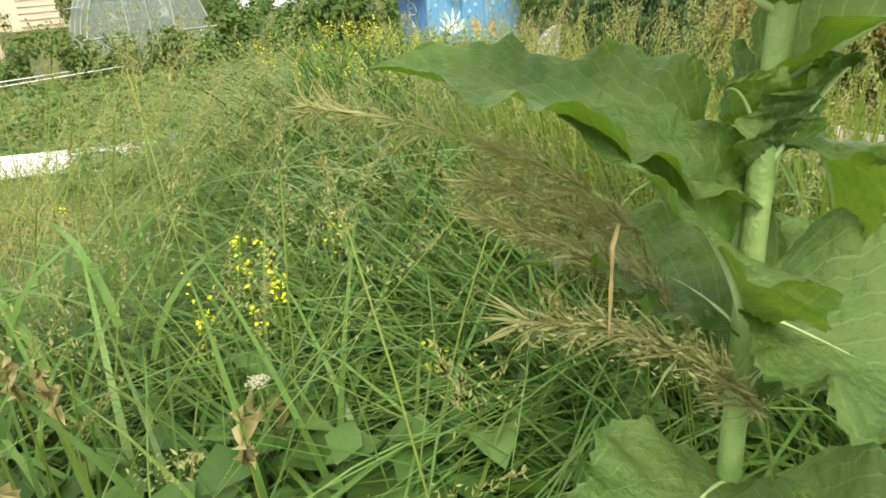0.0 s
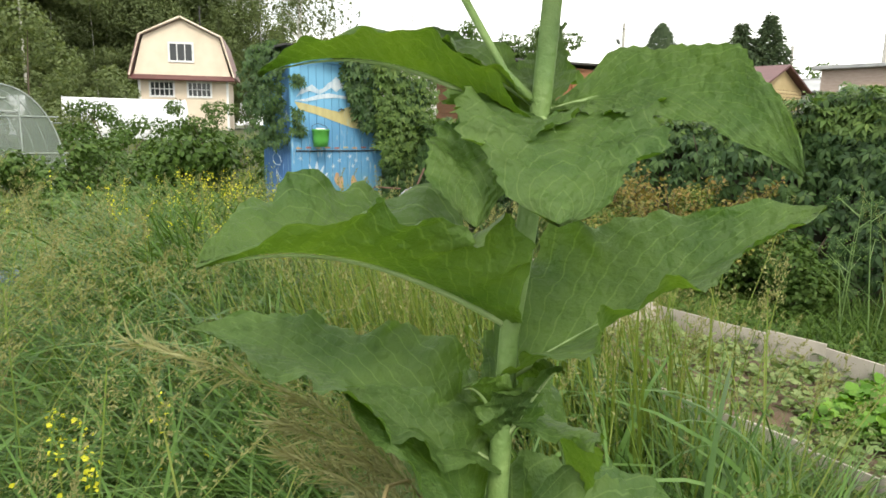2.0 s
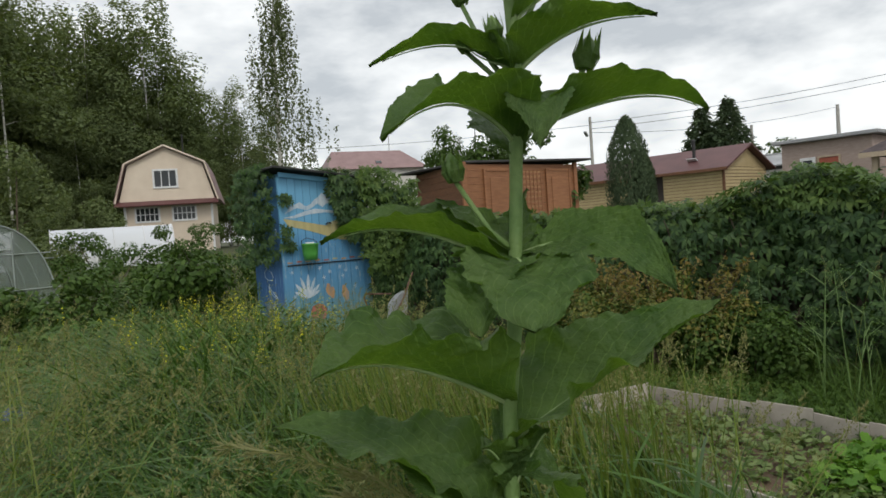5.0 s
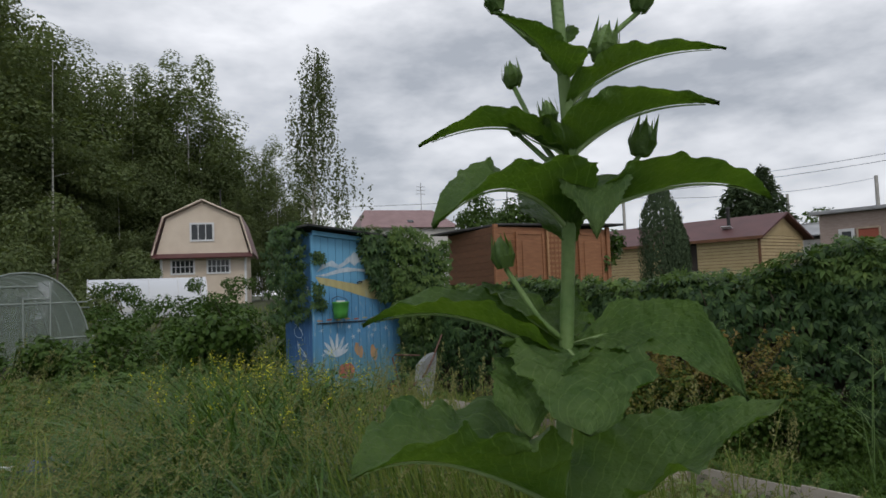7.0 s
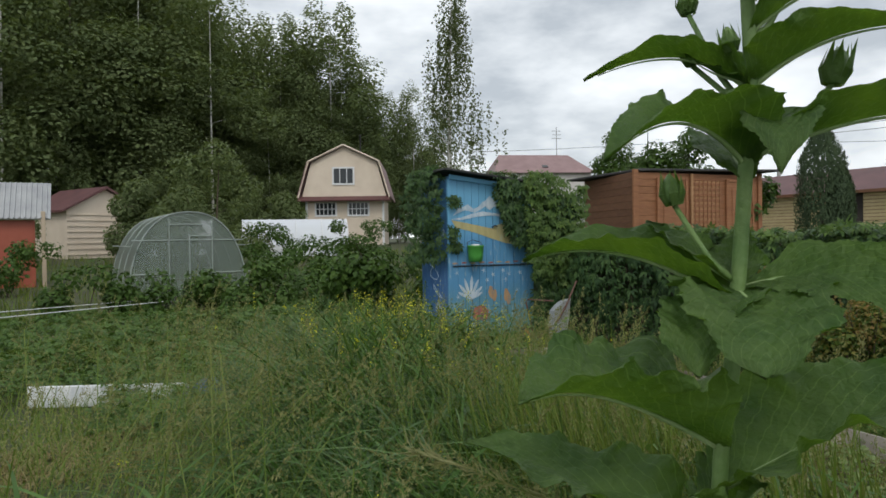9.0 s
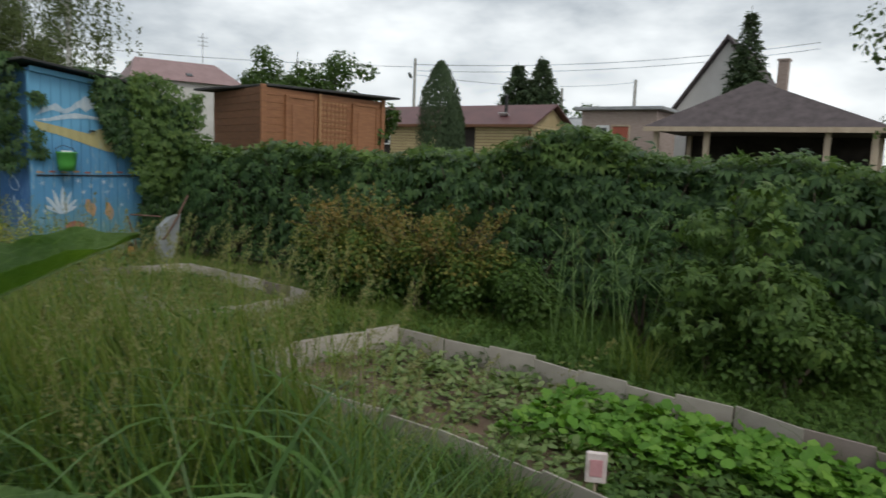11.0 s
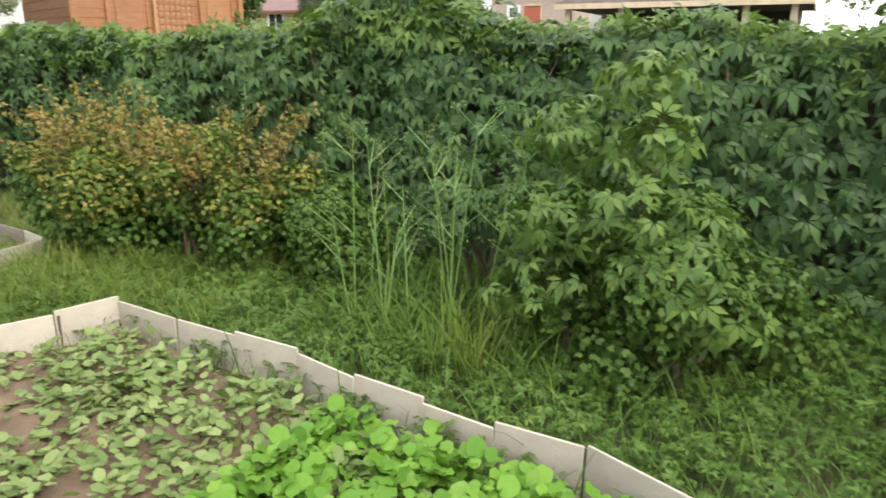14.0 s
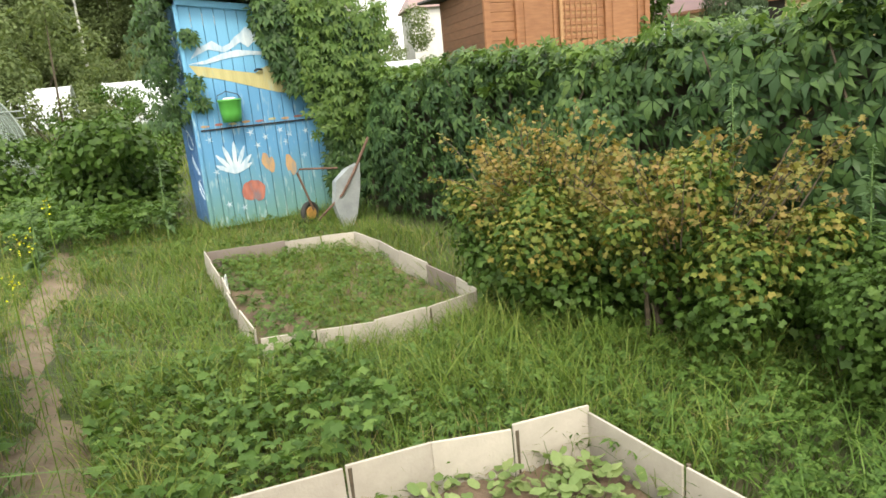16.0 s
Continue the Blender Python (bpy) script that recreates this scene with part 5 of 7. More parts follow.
scatter("creeper_leaves", pos - o3, wild(n, 0.4) + np.array([-0.3, -0.2, -1]), wild(n, 0.4) + np.array([-1, -0.4, 0.5]), RNG.uniform(0.09, 0.15, n), T_PALM, M_CREEPER, over)
n = 90
pos = np.stack([RNG.uniform(0.12, 0.3, n), 6.06 - RNG.uniform(0, 0.05, n), RNG.uniform(1.2, 2.2, n)], -1)
pos = pos[np.abs(np.sin(pos[:, 2] * 5)) > 0.6]
scatter("creeper_leaves", pos - o3, wild(len(pos), 0.4) + np.array([0, -0.2, -1]), wild(len(pos), 0.3) + np.array([0, -1, 0.4]), RNG.uniform(0.08, 0.13, len(pos)), T_PALM, M_CREEPER, over)
part("vine", tube(bmesh.new(), [(0.35, 0.1, 0), (0.3, -0.05, 0.8), (0.2, -0.08, 1.6), (0.0, -0.05, 2.3), (-0.6, 0.2, 2.5)], (0.02, 0.018, 0.015, 0.012, 0.006), 6), M_TWIG, over)

# ---- bushes before the hedge ----
M_RUSTY = leafy("rusty_leaf_tips", ((0.0, (0.12, 0.15, 0.04)), (0.4, (0.23, 0.21, 0.065)), (0.7, (0.33, 0.23, 0.09)), (1.0, (0.36, 0.19, 0.1))), 0.3, 0.55, 1.6)


def goose(x, y, lx, ly, h, n, cnt, seed, lab, mat=None):
    cs, rs = clumps(n, lx, ly, 0.28, h, 0.14, 0.26, seed, 0.7)
    hi = [k for k in range(n) if cs[k][2] > 0.5 * h] or [0]
    t = shrub("gooseberry_bush", lab, x, y, [cs[k] for k in hi], [rs[k] for k in hi], int(cnt * 1.5), 0.036, mat or M_GOOSE, T_LOBED, 14, "bush", 0.35, 0.0)
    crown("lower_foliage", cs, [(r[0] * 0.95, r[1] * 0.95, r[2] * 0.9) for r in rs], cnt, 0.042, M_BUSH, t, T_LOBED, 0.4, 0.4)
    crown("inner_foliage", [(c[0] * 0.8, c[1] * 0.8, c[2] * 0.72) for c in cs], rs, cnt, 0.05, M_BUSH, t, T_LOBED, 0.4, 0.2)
    if mat is None:
        rnd = random.Random(seed + 100)
        heads = []
        for k in range(60):
            a, r = rnd.uniform(0, 6.28), math.sqrt(rnd.uniform(0, 1))
            b0 = Vector((0.8 * lx * r * math.cos(a), 0.85 * ly * r * math.sin(a), h * rnd.uniform(0.5, 0.85)))
            e0 = b0 + Vector((0.22 * math.cos(a) * r + rnd.uniform(-0.08, 0.08), 0.22 * math.sin(a) * r + rnd.uniform(-0.08, 0.08), rnd.uniform(0.1, 0.42)))
            m0 = b0.lerp(e0, 0.55) + Vector((0, 0, 0.04))
            part("shoot", tube(bmesh.new(), [b0, m0, e0], (0.004, 0.003, 0.0015), 4), M_TWIG, t)
            heads += [(1 - f) ** 2 * np.array(b0) + 2 * f * (1 - f) * np.array(m0) + f * f * np.array(e0) for f in np.linspace(0.2, 1.0, 34)]
        heads = np.array(heads)
        heads += RNG.normal(0, 0.022, heads.shape)
        scatter("shoot_leaves", heads, wild(len(heads)) + np.array([0, 0, -0.2]), wild(len(heads), 0.6) + np.array([0, 0, 0.7]), RNG.uniform(0.022, 0.042, len(heads)), T_LOBED, M_RUSTY, t)
    return t


goose(1.0, 1.45, 0.42, 0.5, 1.02, 20, 3000, 21, "gooseberry bush with yellowing leaves and brown tips")
goose(1.15, 0.45, 0.42, 0.6, 0.95, 22, 3200, 22, "gooseberry bush with rusty yellow leaves")
goose(1.3, -0.35, 0.34, 0.4, 0.75, 12, 1700, 23, "smaller dark gooseberry bush under the hedge", M_BUSH)
goose(0.85, -2.65, 0.32, 0.5, 0.8, 14, 1900, 26, "twiggy bush with small dull leaves", M_BUSH)

cs, rs = clumps(22, 0.3, 0.42, 0.4, 1.38, 0.14, 0.25, 31, 0.8)
shrub("raspberry_bush", "raspberry canes with fresh green leaves", 0.85, -2.35, cs, rs, 1300, 0.1, M_CREEPER_PALE, T_PALM, 12, "bush", 0.3, 0.0, 0.7)
cs, rs = clumps(9, 0.25, 0.3, 0.35, 1.0, 0.14, 0.22, 32, 0.8)
shrub("raspberry_bush", "raspberry canes against the creeper", 1.35, -1.5, cs, rs, 420, 0.11, M_CREEPER, T_PALM, 9, "bush", 0.3, 0.0, 0.7)
cs, rs = clumps(34, 0.62, 0.95, 0.35, 1.5, 0.18, 0.3, 33, 0.55)
shrub("currant_bush", "large currant bush with broad bright green leaves", 0.75, -4.95, cs, rs, 6800, 0.07, M_CURRANT, T_LOBED, 16, "bush", 0.5, 0.0, 0.7)
cs, rs = clumps(20, 0.6, 0.8, 0.35, 1.45, 0.2, 0.3, 34, 0.5)
shrub("currant_bush", "large currant bush with broad bright green leaves", 0.6, -6.6, cs, rs, 3800, 0.07, M_CURRANT, T_LOBED, 12, "bush", 0.5, 0.0, 0.7)

for yy, zz in ((-4.4, 2.1), (-6.0, 2.4), (-8.0, 2.6)):
    cs, rs = clumps(26, 0.5, 1.1, 0.7, zz, 0.28, 0.42, int(-yy * 10))
    shrub("bush", "dark thicket behind the creeper hedge", 3.5, yy, cs, rs, 6500, 0.085, M_APPLE, T_LEAF, 6)
# apple tree over the hedge
at = thing("apple_tree", "old spreading tree with small dark leaves over the hedge", "tree", (3.9, -5.9, 0))
trunk(at, 3.4, 0.075, M_BARK, 0.3, 7, 2.0, 0.45)
cs, rs = [], []
rnd = random.Random(8)
for k in range(250):
    a, r = rnd.uniform(0, 6.28), math.sqrt(rnd.uniform(0, 1))
    cx, cy = 1.9 * r * math.cos(a), 3.0 * r * math.sin(a)
    zz = rnd.uniform(0.9, 5.2) * (1 - 0.22 * r * r) + 0.25
    cs.append((cx, cy, zz))
    q = rnd.uniform(0.32, 0.6)
    rs.append((q, q, q * 0.7))
crown("crown", cs, rs, 72000, 0.07, M_APPLE, at, T_LEAF, 0.4, 0.15)
for k in range(26):
    c = Vector(cs[k])
    part("twig", tube(bmesh.new(), [c * 0.35 + Vector((0, 0, 1.2)), c * 0.75 + Vector((0, 0, 0.5)), c], (0.018, 0.01, 0.004), 5), M_BARK, at)


# ---- ground cover ----
def in_bed(x, y):
    b2 = (y < 0.36 - 0.29 * (x + 1.25)) & (y > -4.2) & (x > -1.3 + 0.16 * (y - 0.33) - 0.02) & (x < 0.02 + 0.135 * np.minimum(y, 0))
    b1 = (y < 4.2 - 0.33 * (x - 0.1)) & (y > 1.72 - 0.1 * x) & (x > -0.66 + 0.115 * (y - 1.85)) & (x < 0.63 + 0.11 * (y - 1.6))
    return b1 | b2


def path_x(y):
    return -1.72 + 0.07 * (y - 2.5) + 0.08 * np.sin(1.3 * y)


def spread(n, x0, x1, y0, y1):
    return np.stack([RNG.uniform(x0, x1, n), RNG.uniform(y0, y1, n)], -1)


def off_walk(p):
    """Clear of the trodden way, the beds, the shed, and the line walked."""
    x, y = p[:, 0], p[:, 1]
    track = (np.abs(x - path_x(y)) < 0.1 + 0.07 * np.sin(7 * y) * np.sin(3.1 * y) + RNG.uniform(-0.04, 0.08, len(p))) & (y > -0.4) & (RNG.uniform(0, 1, len(p)) > 0.22)
    shed_in = (x > 0.12) & (x < 1.7) & (y > 6.05) & (y < 7.25)
    return p[~(in_bed(x, y) | track | shed_in)]


ys = np.linspace(0.2, 6.4, 60)
lft = path_x(ys) - 0.2 - 0.06 * np.sin(5 * ys) - RNG.uniform(0, 0.06, 60)
rgt = path_x(ys) + 0.19 + 0.06 * np.sin(4 * ys + 1) + RNG.uniform(0, 0.06, 60)
vv = np.concatenate([np.stack([lft, ys, 0 * ys - 0.01], -1), np.stack([path_x(ys), ys, 0.028 + 0.012 * np.sin(9 * ys)], -1), np.stack([rgt, ys, 0 * ys - 0.01], -1)])
kk = np.arange(59)
tagged(mesh_from("path", vv, np.concatenate([np.stack([kk, kk + 60, kk + 61, kk + 1], -1), np.stack([kk + 60, kk + 120, kk + 121, kk + 61], -1)]), M_PATH, None, True), "bare trodden earth path through the grass", "path", kind="structure")

def patchy(p, h):
    x, y = p[:, 0], p[:, 1]
    k = 0.75 + 0.3 * np.sin(3.1 * x + 1.3 * y) * np.sin(2.3 * y - x) + 0.25 * np.sin(7.3 * x - 2 * y + 1) * np.sin(5.9 * y + 1.7 * x)
    return h * np.clip(k, 0.3, 1.4) * RNG.uniform(0.5, 1.3, len(p))


lawn = thing("short_grass", "short rough grass and clover on the garden ground", "grass", (0, 0, 0), kind="stuff")
p = off_walk(spread(26000, -3.2, 2.0, -1.5, 7.0))
blades("grass_blades", p, patchy(p, 0.18), 0.006, M_GRASS, 0.7, 0.4, parent=lawn, segs=3)
p = off_walk(spread(20000, -2.2, 1.6, -0.4, 6.4))
blades("grass_blades", p, patchy(p, 0.22), 0.006, M_MEADOW, 0.7, 0.4, parent=lawn, segs=3)
p = off_walk(spread(6500, -3.0, 1.6, -0.4, 7.5))
blades("dry_blades", p, 0.16, 0.005, M_STRAW, 0.7, 0.5, parent=lawn, segs=3)
p = off_walk(spread(5200, -1.6, 1.3, -0.4, 2.0))
blades("grass_blades", p, patchy(p, 0.34), 0.006, M_MEADOW, 0.7, 0.3, parent=lawn, segs=4)
p = off_walk(spread(14000, -0.6, 2.0, -6.5, 2.2))
blades("grass_blades", p, 0.19, 0.007, M_GRASS, 0.6, 0.4, parent=lawn, segs=3)
p = off_walk(spread(9000, -7.5, 3.0, 6.0, 14.0))
blades("grass_blades", p, 0.26, 0.012, M_MEADOW, 0.6, 0.4, parent=lawn, segs=3)
p = np.concatenate([spread(9000, -9.0, -3.0, 2.0, 9.0), spread(1500, -6.8, -3.4, -1.0, 3.6)])
blades("grass_blades", p, 0.24, 0.012, M_MEADOW, 0.6, 0.4, parent=lawn, segs=3)
p = spread(12000, -18, 24, 12, 34)
blades("grass_blades", p, 0.45, 0.03, M_MEADOW, 0.5, 0.3, parent=lawn, segs=2)
p = off_walk(spread(5000, -6.0, -0.5, -6.5, -2.4))
p = p[~((p[:, 1] > -2.75) & (p[:, 0] < -2.6))]
blades("grass_blades", p, 0.14, 0.007, M_GRASS, 0.6, 0.4, parent=lawn, segs=3)
p = off_walk(spread(15000, -3.6, -1.3, -3.4, -0.4))
blades("grass_blades", p, patchy(p, 0.3), 0.009, M_RANK, 0.7, 0.35, parent=lawn, segs=4)
p = off_walk(spread(5000, -3.4, -1.3, -3.2, -0.2))
blades("grass_blades", p, patchy(p, 0.34), 0.008, M_MEADOW, 0.6, 0.3, parent=lawn, segs=4)
p = off_walk(spread(3000, -0.5, 1.9, -6.5, 1.2))
blades("grass_blades", p[p[:, 1] < -0.2], 0.32, 0.008, M_GRASS, 0.7, 0.3, parent=lawn, segs=4)


def ground_leaves(name, label, xy, size, mat, template, height, per=5, kindof="stuff", category="weeds"):
    t = thing(name, label, category, (0, 0, 0), kind=kindof)
    n = len(xy)
    base = np.repeat(xy, per, 0)
    a = RNG.uniform(0, 6.28, n * per)
    r = np.abs(RNG.normal(0, 0.6, n * per)) * size
    h = RNG.uniform(0.35, 1.0, n * per) * height
    pos = np.stack([base[:, 0] + r * np.cos(a), base[:, 1] + r * np.sin(a), ground_z(base[:, 0], base[:, 1]) + h], -1)
    out = np.stack([np.cos(a), np.sin(a), np.zeros(n * per)], -1)
    scatter("leaves", pos, out + wild(n * per, 0.4) + np.array([0, 0, -0.1]), np.array([0, 0, 1.0]) - 0.35 * out + wild(n * per, 0.3), size * RNG.uniform(0.6, 1.3, n * per), template, mat, t)
    return t


p = off_walk(spread(4200, -0.55, 1.9, -6.2, 1.3))
p = p[(p[:, 1] < -0.3) | (RNG.uniform(0, 1, len(p)) < 0.7)]
ground_leaves("ground_weeds", "low weeds and wild strawberry between bed and bushes", p, 0.05, M_WEED, T_PALM, 0.14, 4)
p = off_walk(spread(1700, -3.0, 0.9, -0.6, 6.4))
p = p[np.sin(2.6 * p[:, 0] + 1) * np.sin(1.9 * p[:, 1] + 0.6 * p[:, 0]) > -0.25]
ground_leaves("ground_weeds", "low clover and plantain in the grass", p, 0.05, M_WEED, T_PALM, 0.1, 4)
p = off_walk(spread(520, -2.7, -1.4, -3.2, -0.6))
ground_leaves("ground_weeds", "low mixed weeds along the long bed", p, 0.06, M_WEED, T_PALM, 0.16, 5)
p = off_walk(spread(240, -1.55, -0.45, 0.45, 1.8))
ground_leaves("ground_weeds", "patch of darker broad-leaved weeds by the path", p, 0.06, M_WEED, T_LOBED, 0.2, 6)
p = spread(700, -2.6, 0.2, 6.2, 10.5)
p = p[~((p[:, 0] > -0.1) & (p[:, 1] < 7.4))]
ground_leaves("vegetable_rows", "leafy potato and vegetable rows", p, 0.12, M_WEED, T_PALM, 0.34, 6, category="vegetables")
p = np.concatenate([spread(1100, -9.5, -2.8, 4.6, 12.0), spread(260, -4.6, -2.2, 2.6, 5.0)])
ground_leaves("vegetable_rows", "leafy potato and vegetable rows", p, 0.12, M_WEED, T_PALM, 0.24, 6, category="vegetables")

def round_leaf(width=0.36, wave=0.07, n=11):
    """A rounded leaf as a fan with a wavy rim on a short stalk."""
    a = np.arange(n) * 2 * math.pi / n - math.pi / 2
    rim_ = np.stack([width * np.cos(a), 0.56 + 0.44 * np.sin(a), np.where(np.arange(n) % 2, wave, -wave * 0.6) - 0.12 * (0.56 + 0.44 * np.sin(a)) ** 2], -1)
    v = np.concatenate([[(0, 0.5, -0.02)], rim_])
    return v, np.array([(0, 1 + k, 1 + (k + 1) % n) for k in range(n)])


T_CRISP = round_leaf()
T_BROAD = leaflet(0.34, 0.14, 0.22)
# Darker weed green, with the shade deep in the grass put into it.
M_RANKWEED = leafy("shade_toned_weed_leaves", ((0.0, (0.03, 0.075, 0.018)), (0.5, (0.066, 0.14, 0.034)), (1.0, (0.13, 0.22, 0.06))), 0.25, 0.42)
# plants of the beds
def bed_plants(name, label, xy, size, mat, template, height, per):
    return ground_leaves(name, label, xy, size, mat, template, height, per, "stuff", "vegetables")


def inside(p, shrink=0.06):
    return p[in_bed(p[:, 0], p[:, 1]) & in_bed(p[:, 0] - shrink, p[:, 1]) & in_bed(p[:, 0] + shrink, p[:, 1]) & in_bed(p[:, 0], p[:, 1] + shrink)]


p = inside(spread(1900, -1.8, 0, -4.1, 0.2))
p = p[(p[:, 1] > -2.1) & (np.sin(9 * p[:, 0] + 3 * p[:, 1]) + np.sin(4 * p[:, 1] - 2) + 1.6 * (p[:, 0] + 0.75) + 1.5 * np.clip(-0.8 - p[:, 1], 0, 2) > RNG.uniform(-1.9, 0.3, len(p)))]
ground_leaves("radish_plants", "thin radish seedlings on bare soil", p, 0.06, M_RADISH, round_leaf(0.27, 0.05, 9), 0.12, 5, category="vegetables")
p = inside(spread(900, -1.8, 0, -3.3, -1.3))
p = p[(p[:, 0] + 0.12 * p[:, 1] > -1.28) & (p[:, 1] < -1.55)]
ground_leaves("salad_plants", "dense bright green salad leaves", p, 0.078, M_LETTUCE, T_CRISP, 0.16, 7, category="vegetables")
p = inside(spread(1700, -1.8, 0, -4.1, -2.2))
ground_leaves("weed_seedlings", "low weeds spreading over the soil", p, 0.055, M_WEED, T_LEAF, 0.1, 5)
p = inside(spread(1000, -0.7, 0.9, 1.6, 4.3))
ground_leaves("strawberry_plants", "low strawberry leaves in the small bed", p, 0.045, M_WEED, T_PALM, 0.11, 4, category="vegetables")
p = inside(spread(11000, -0.7, 0.9, 1.6, 4.3))
t = thing("bed_grass", "fine grass growing through the small bed", "grass", (0, 0, 0), kind="stuff")
blades("grass_blades", p[(p[:, 0] > -0.25)], 0.17, 0.004, M_MEADOW, 0.5, 0.4, parent=t, segs=3)
t = thing("bed_grass", "sparse grass along the long bed's edge", "grass", (0, 0, 0), kind="stuff")
p = inside(spread(2200, -1.8, 0, -4.1, 0.2))
blades("grass_blades", p[(p[:, 0] > -0.42 + 0.135 * p[:, 1])], 0.15, 0.005, M_GRASS, 0.5, 0.4, parent=t, segs=3)

# paper cartons as labels on the bed's edge
M_CARTON = surface("printed_carton", (0.55, 0.42, 0.42), (0.8, 0.74, 0.72), 16, 0.6, 0.1, 80)
M_PINK = surface("pink_print", (0.5, 0.22, 0.25), (0.66, 0.36, 0.38), 20, 0.6, 0.1)
for x, y, zz, rz, w, h in ((-1.62, -2.27, 0.2, -66, 0.085, 0.13), (-1.56, -2.58, 0.1, -58, 0.09, 0.1)):
    c = thing("seed_packet", "faded pink and white seed packet on a stick", "seed packet", (x, y, 0.03), rz)
    part("packet", boxes(((0, 0, zz + h / 2), (w, 0.02, h), 0, 0.005)), M_CARTON, c)
    part("print", boxes(((0, -0.012, zz + h * 0.5), (w * 0.6, 0.003, h * 0.55), 0, 0.001)), M_PINK, c, "pink printed picture")
    part("stick", tube(bmesh.new(), [(0, 0.012, -0.05), (0, 0.012, zz + 0.02)], 0.006, 5), M_TIMBER, c)
c = thing("seed_packet", "white plant label at the small bed's edge", "seed packet", (-0.5, 3.1, 0.03), 70)
part("packet", boxes(((0, 0, 0.14), (0.1, 0.006, 0.12), 0, 0.002)), M_WHITE, c)
part("stick", tube(bmesh.new(), [(0, 0.006, -0.05), (0, 0.006, 0.12)], 0.005, 5), M_TIMBER, c)

# ---- tall grass and weeds ----
WALKED = ((-4.4, -3.1), (-3.9, -3.25), (-3.3, -3.4), (-2.8, -3.3), (-2.3, -3.1), (-2.05, -2.7), (-1.85, -2.25), (-1.6, -1.75), (-1.6, -1.4))


def clear(p):
    """How far a place lies from the line walked."""
    return np.min([np.hypot(p[:, 0] - cx, p[:, 1] - cy) for cx, cy in WALKED], 0)


def tall_field(n):
    p = spread(n, -7.0, -1.75, -2.45, 3.4)
    x, y = p[:, 0], p[:, 1]
    bare = ((x + 4.3) / 0.75) ** 2 + ((y - 2.75) / 1.3) ** 2 < 1
    near_plant = np.hypot(x + 4.55, y + 2.8) < 0.72
    right = y < -2.45 + 0.55 * (x + 3.3)
    plot = (x < -4.65 + 0.27 * (y + 3) + 0.12 * np.sin(3 * y)) & (y > -0.95 + 0.2 * np.sin(5 * x))
    walked = (clear(p) < 0.7) | plot
    return p[~(bare | near_plant | walked | (right & (x > -3.4)) | ((x > -2.35) & (y > -1.5)))]


def leaning(p):
    """Headings that keep blades from hanging over the trodden side."""
    a = RNG.uniform(0, 2 * math.pi, len(p))
    over = (np.cos(a) > 0) & (p[:, 0] > -3.1) & (p[:, 1] > -1.9)
    a = np.where(over, math.pi - a * 0.999, a)
    front = (p[:, 1] < -1.1) & (p[:, 0] < -3.2)
    a = np.where(front, RNG.uniform(0.0, math.pi, len(p)), a)
    w = np.array(WALKED)
    away = p - w[np.argmin([np.hypot(p[:, 0] - cx, p[:, 1] - cy) for cx, cy in WALKED], 0)]
    return np.where(clear(p) < 1.7, np.arctan2(away[:, 1], away[:, 0]) + RNG.uniform(-1.1, 1.1, len(p)), a)


def tufts(count, each):
    """Grass in tussocks: where each blade stands and which way it leans."""
    c = tall_field(count)
    p = np.repeat(c, each, 0)
    a = leaning(p)
    r = np.abs(RNG.normal(0, 0.05, len(p)))
    return p + np.stack([r * np.cos(a), r * np.sin(a)], -1), a


def tall_height(p):
    h = 0.96 + 0.45 * np.exp(-((p[:, 0] + 3.0) / 0.8) ** 2 - ((p[:, 1] - 1.2) / 1.2) ** 2) + 0.18 * np.exp(-((p[:, 0] + 3.0) / 0.4) ** 2 - ((p[:, 1] + 1.7) / 0.4) ** 2)
    return (h - 0.35 * step(1.6, 3.2, p[:, 1]) - 0.3 * step(-3.7, -4.6, p[:, 0]) * step(-1.5, 0.5, p[:, 1])) * RNG.uniform(0.6, 1.15, len(p))


meadow = thing("tall_grass", "tall rank grass gone to seed, bending over", "grass", (0, 0, 0), kind="stuff")
p, way = tufts(820, 20)
blades("grass_blades", p, 1.02 * tall_height(p), 0.024, M_RANK, 0.95, 0.22, parent=meadow, segs=7, heading=way)
p, way = tufts(620, 16)
blades("grass_blades", p, 0.85 * tall_height(p), 0.019, M_RANK, 1.25, 0.35, parent=meadow, segs=7, heading=way)
p = tall_field(2600)
blades("grass_blades", p, tall_height(p), 0.008, M_GRASS, 0.5, 0.25, parent=meadow, segs=5, heading=leaning(p))
c0 = tall_field(5200)
c0 = c0[(c0[:, 0] > -3.7) & (c0[:, 1] < 0.9)]
c0 = c0[clear(c0) > 0.9]
p = np.repeat(c0, 9, 0) + RNG.normal(0, 0.05, (len(c0) * 9, 2))
blades("grass_blades", p, 1.24 * RNG.uniform(0.5, 1.06, len(p)) * (1 - 0.25 * step(-3.0, -2.4, p[:, 0])), 0.015, M_RANK, 0.95, 0.25, parent=meadow, segs=6, heading=leaning(p))
p = tall_field(12500)
p = p[(p[:, 0] > -5.6) & (p[:, 1] < 1.4) & (clear(p) > 0.95) & ~((p[:, 0] > -4.6) & (p[:, 0] < -3.5) & (p[:, 1] < -1.3))]
blades("arching_leaves", p, 0.36, 0.019, M_RANK, 1.7, 0.7, base=RNG.uniform(0.2, 0.78, len(p)), parent=meadow, segs=6, heading=leaning(p))
c0 = spread(130, -5.5, -3.7, -1.8, -0.9)
p = np.repeat(c0, 16, 0) + RNG.normal(0, 0.05, (130 * 16, 2))
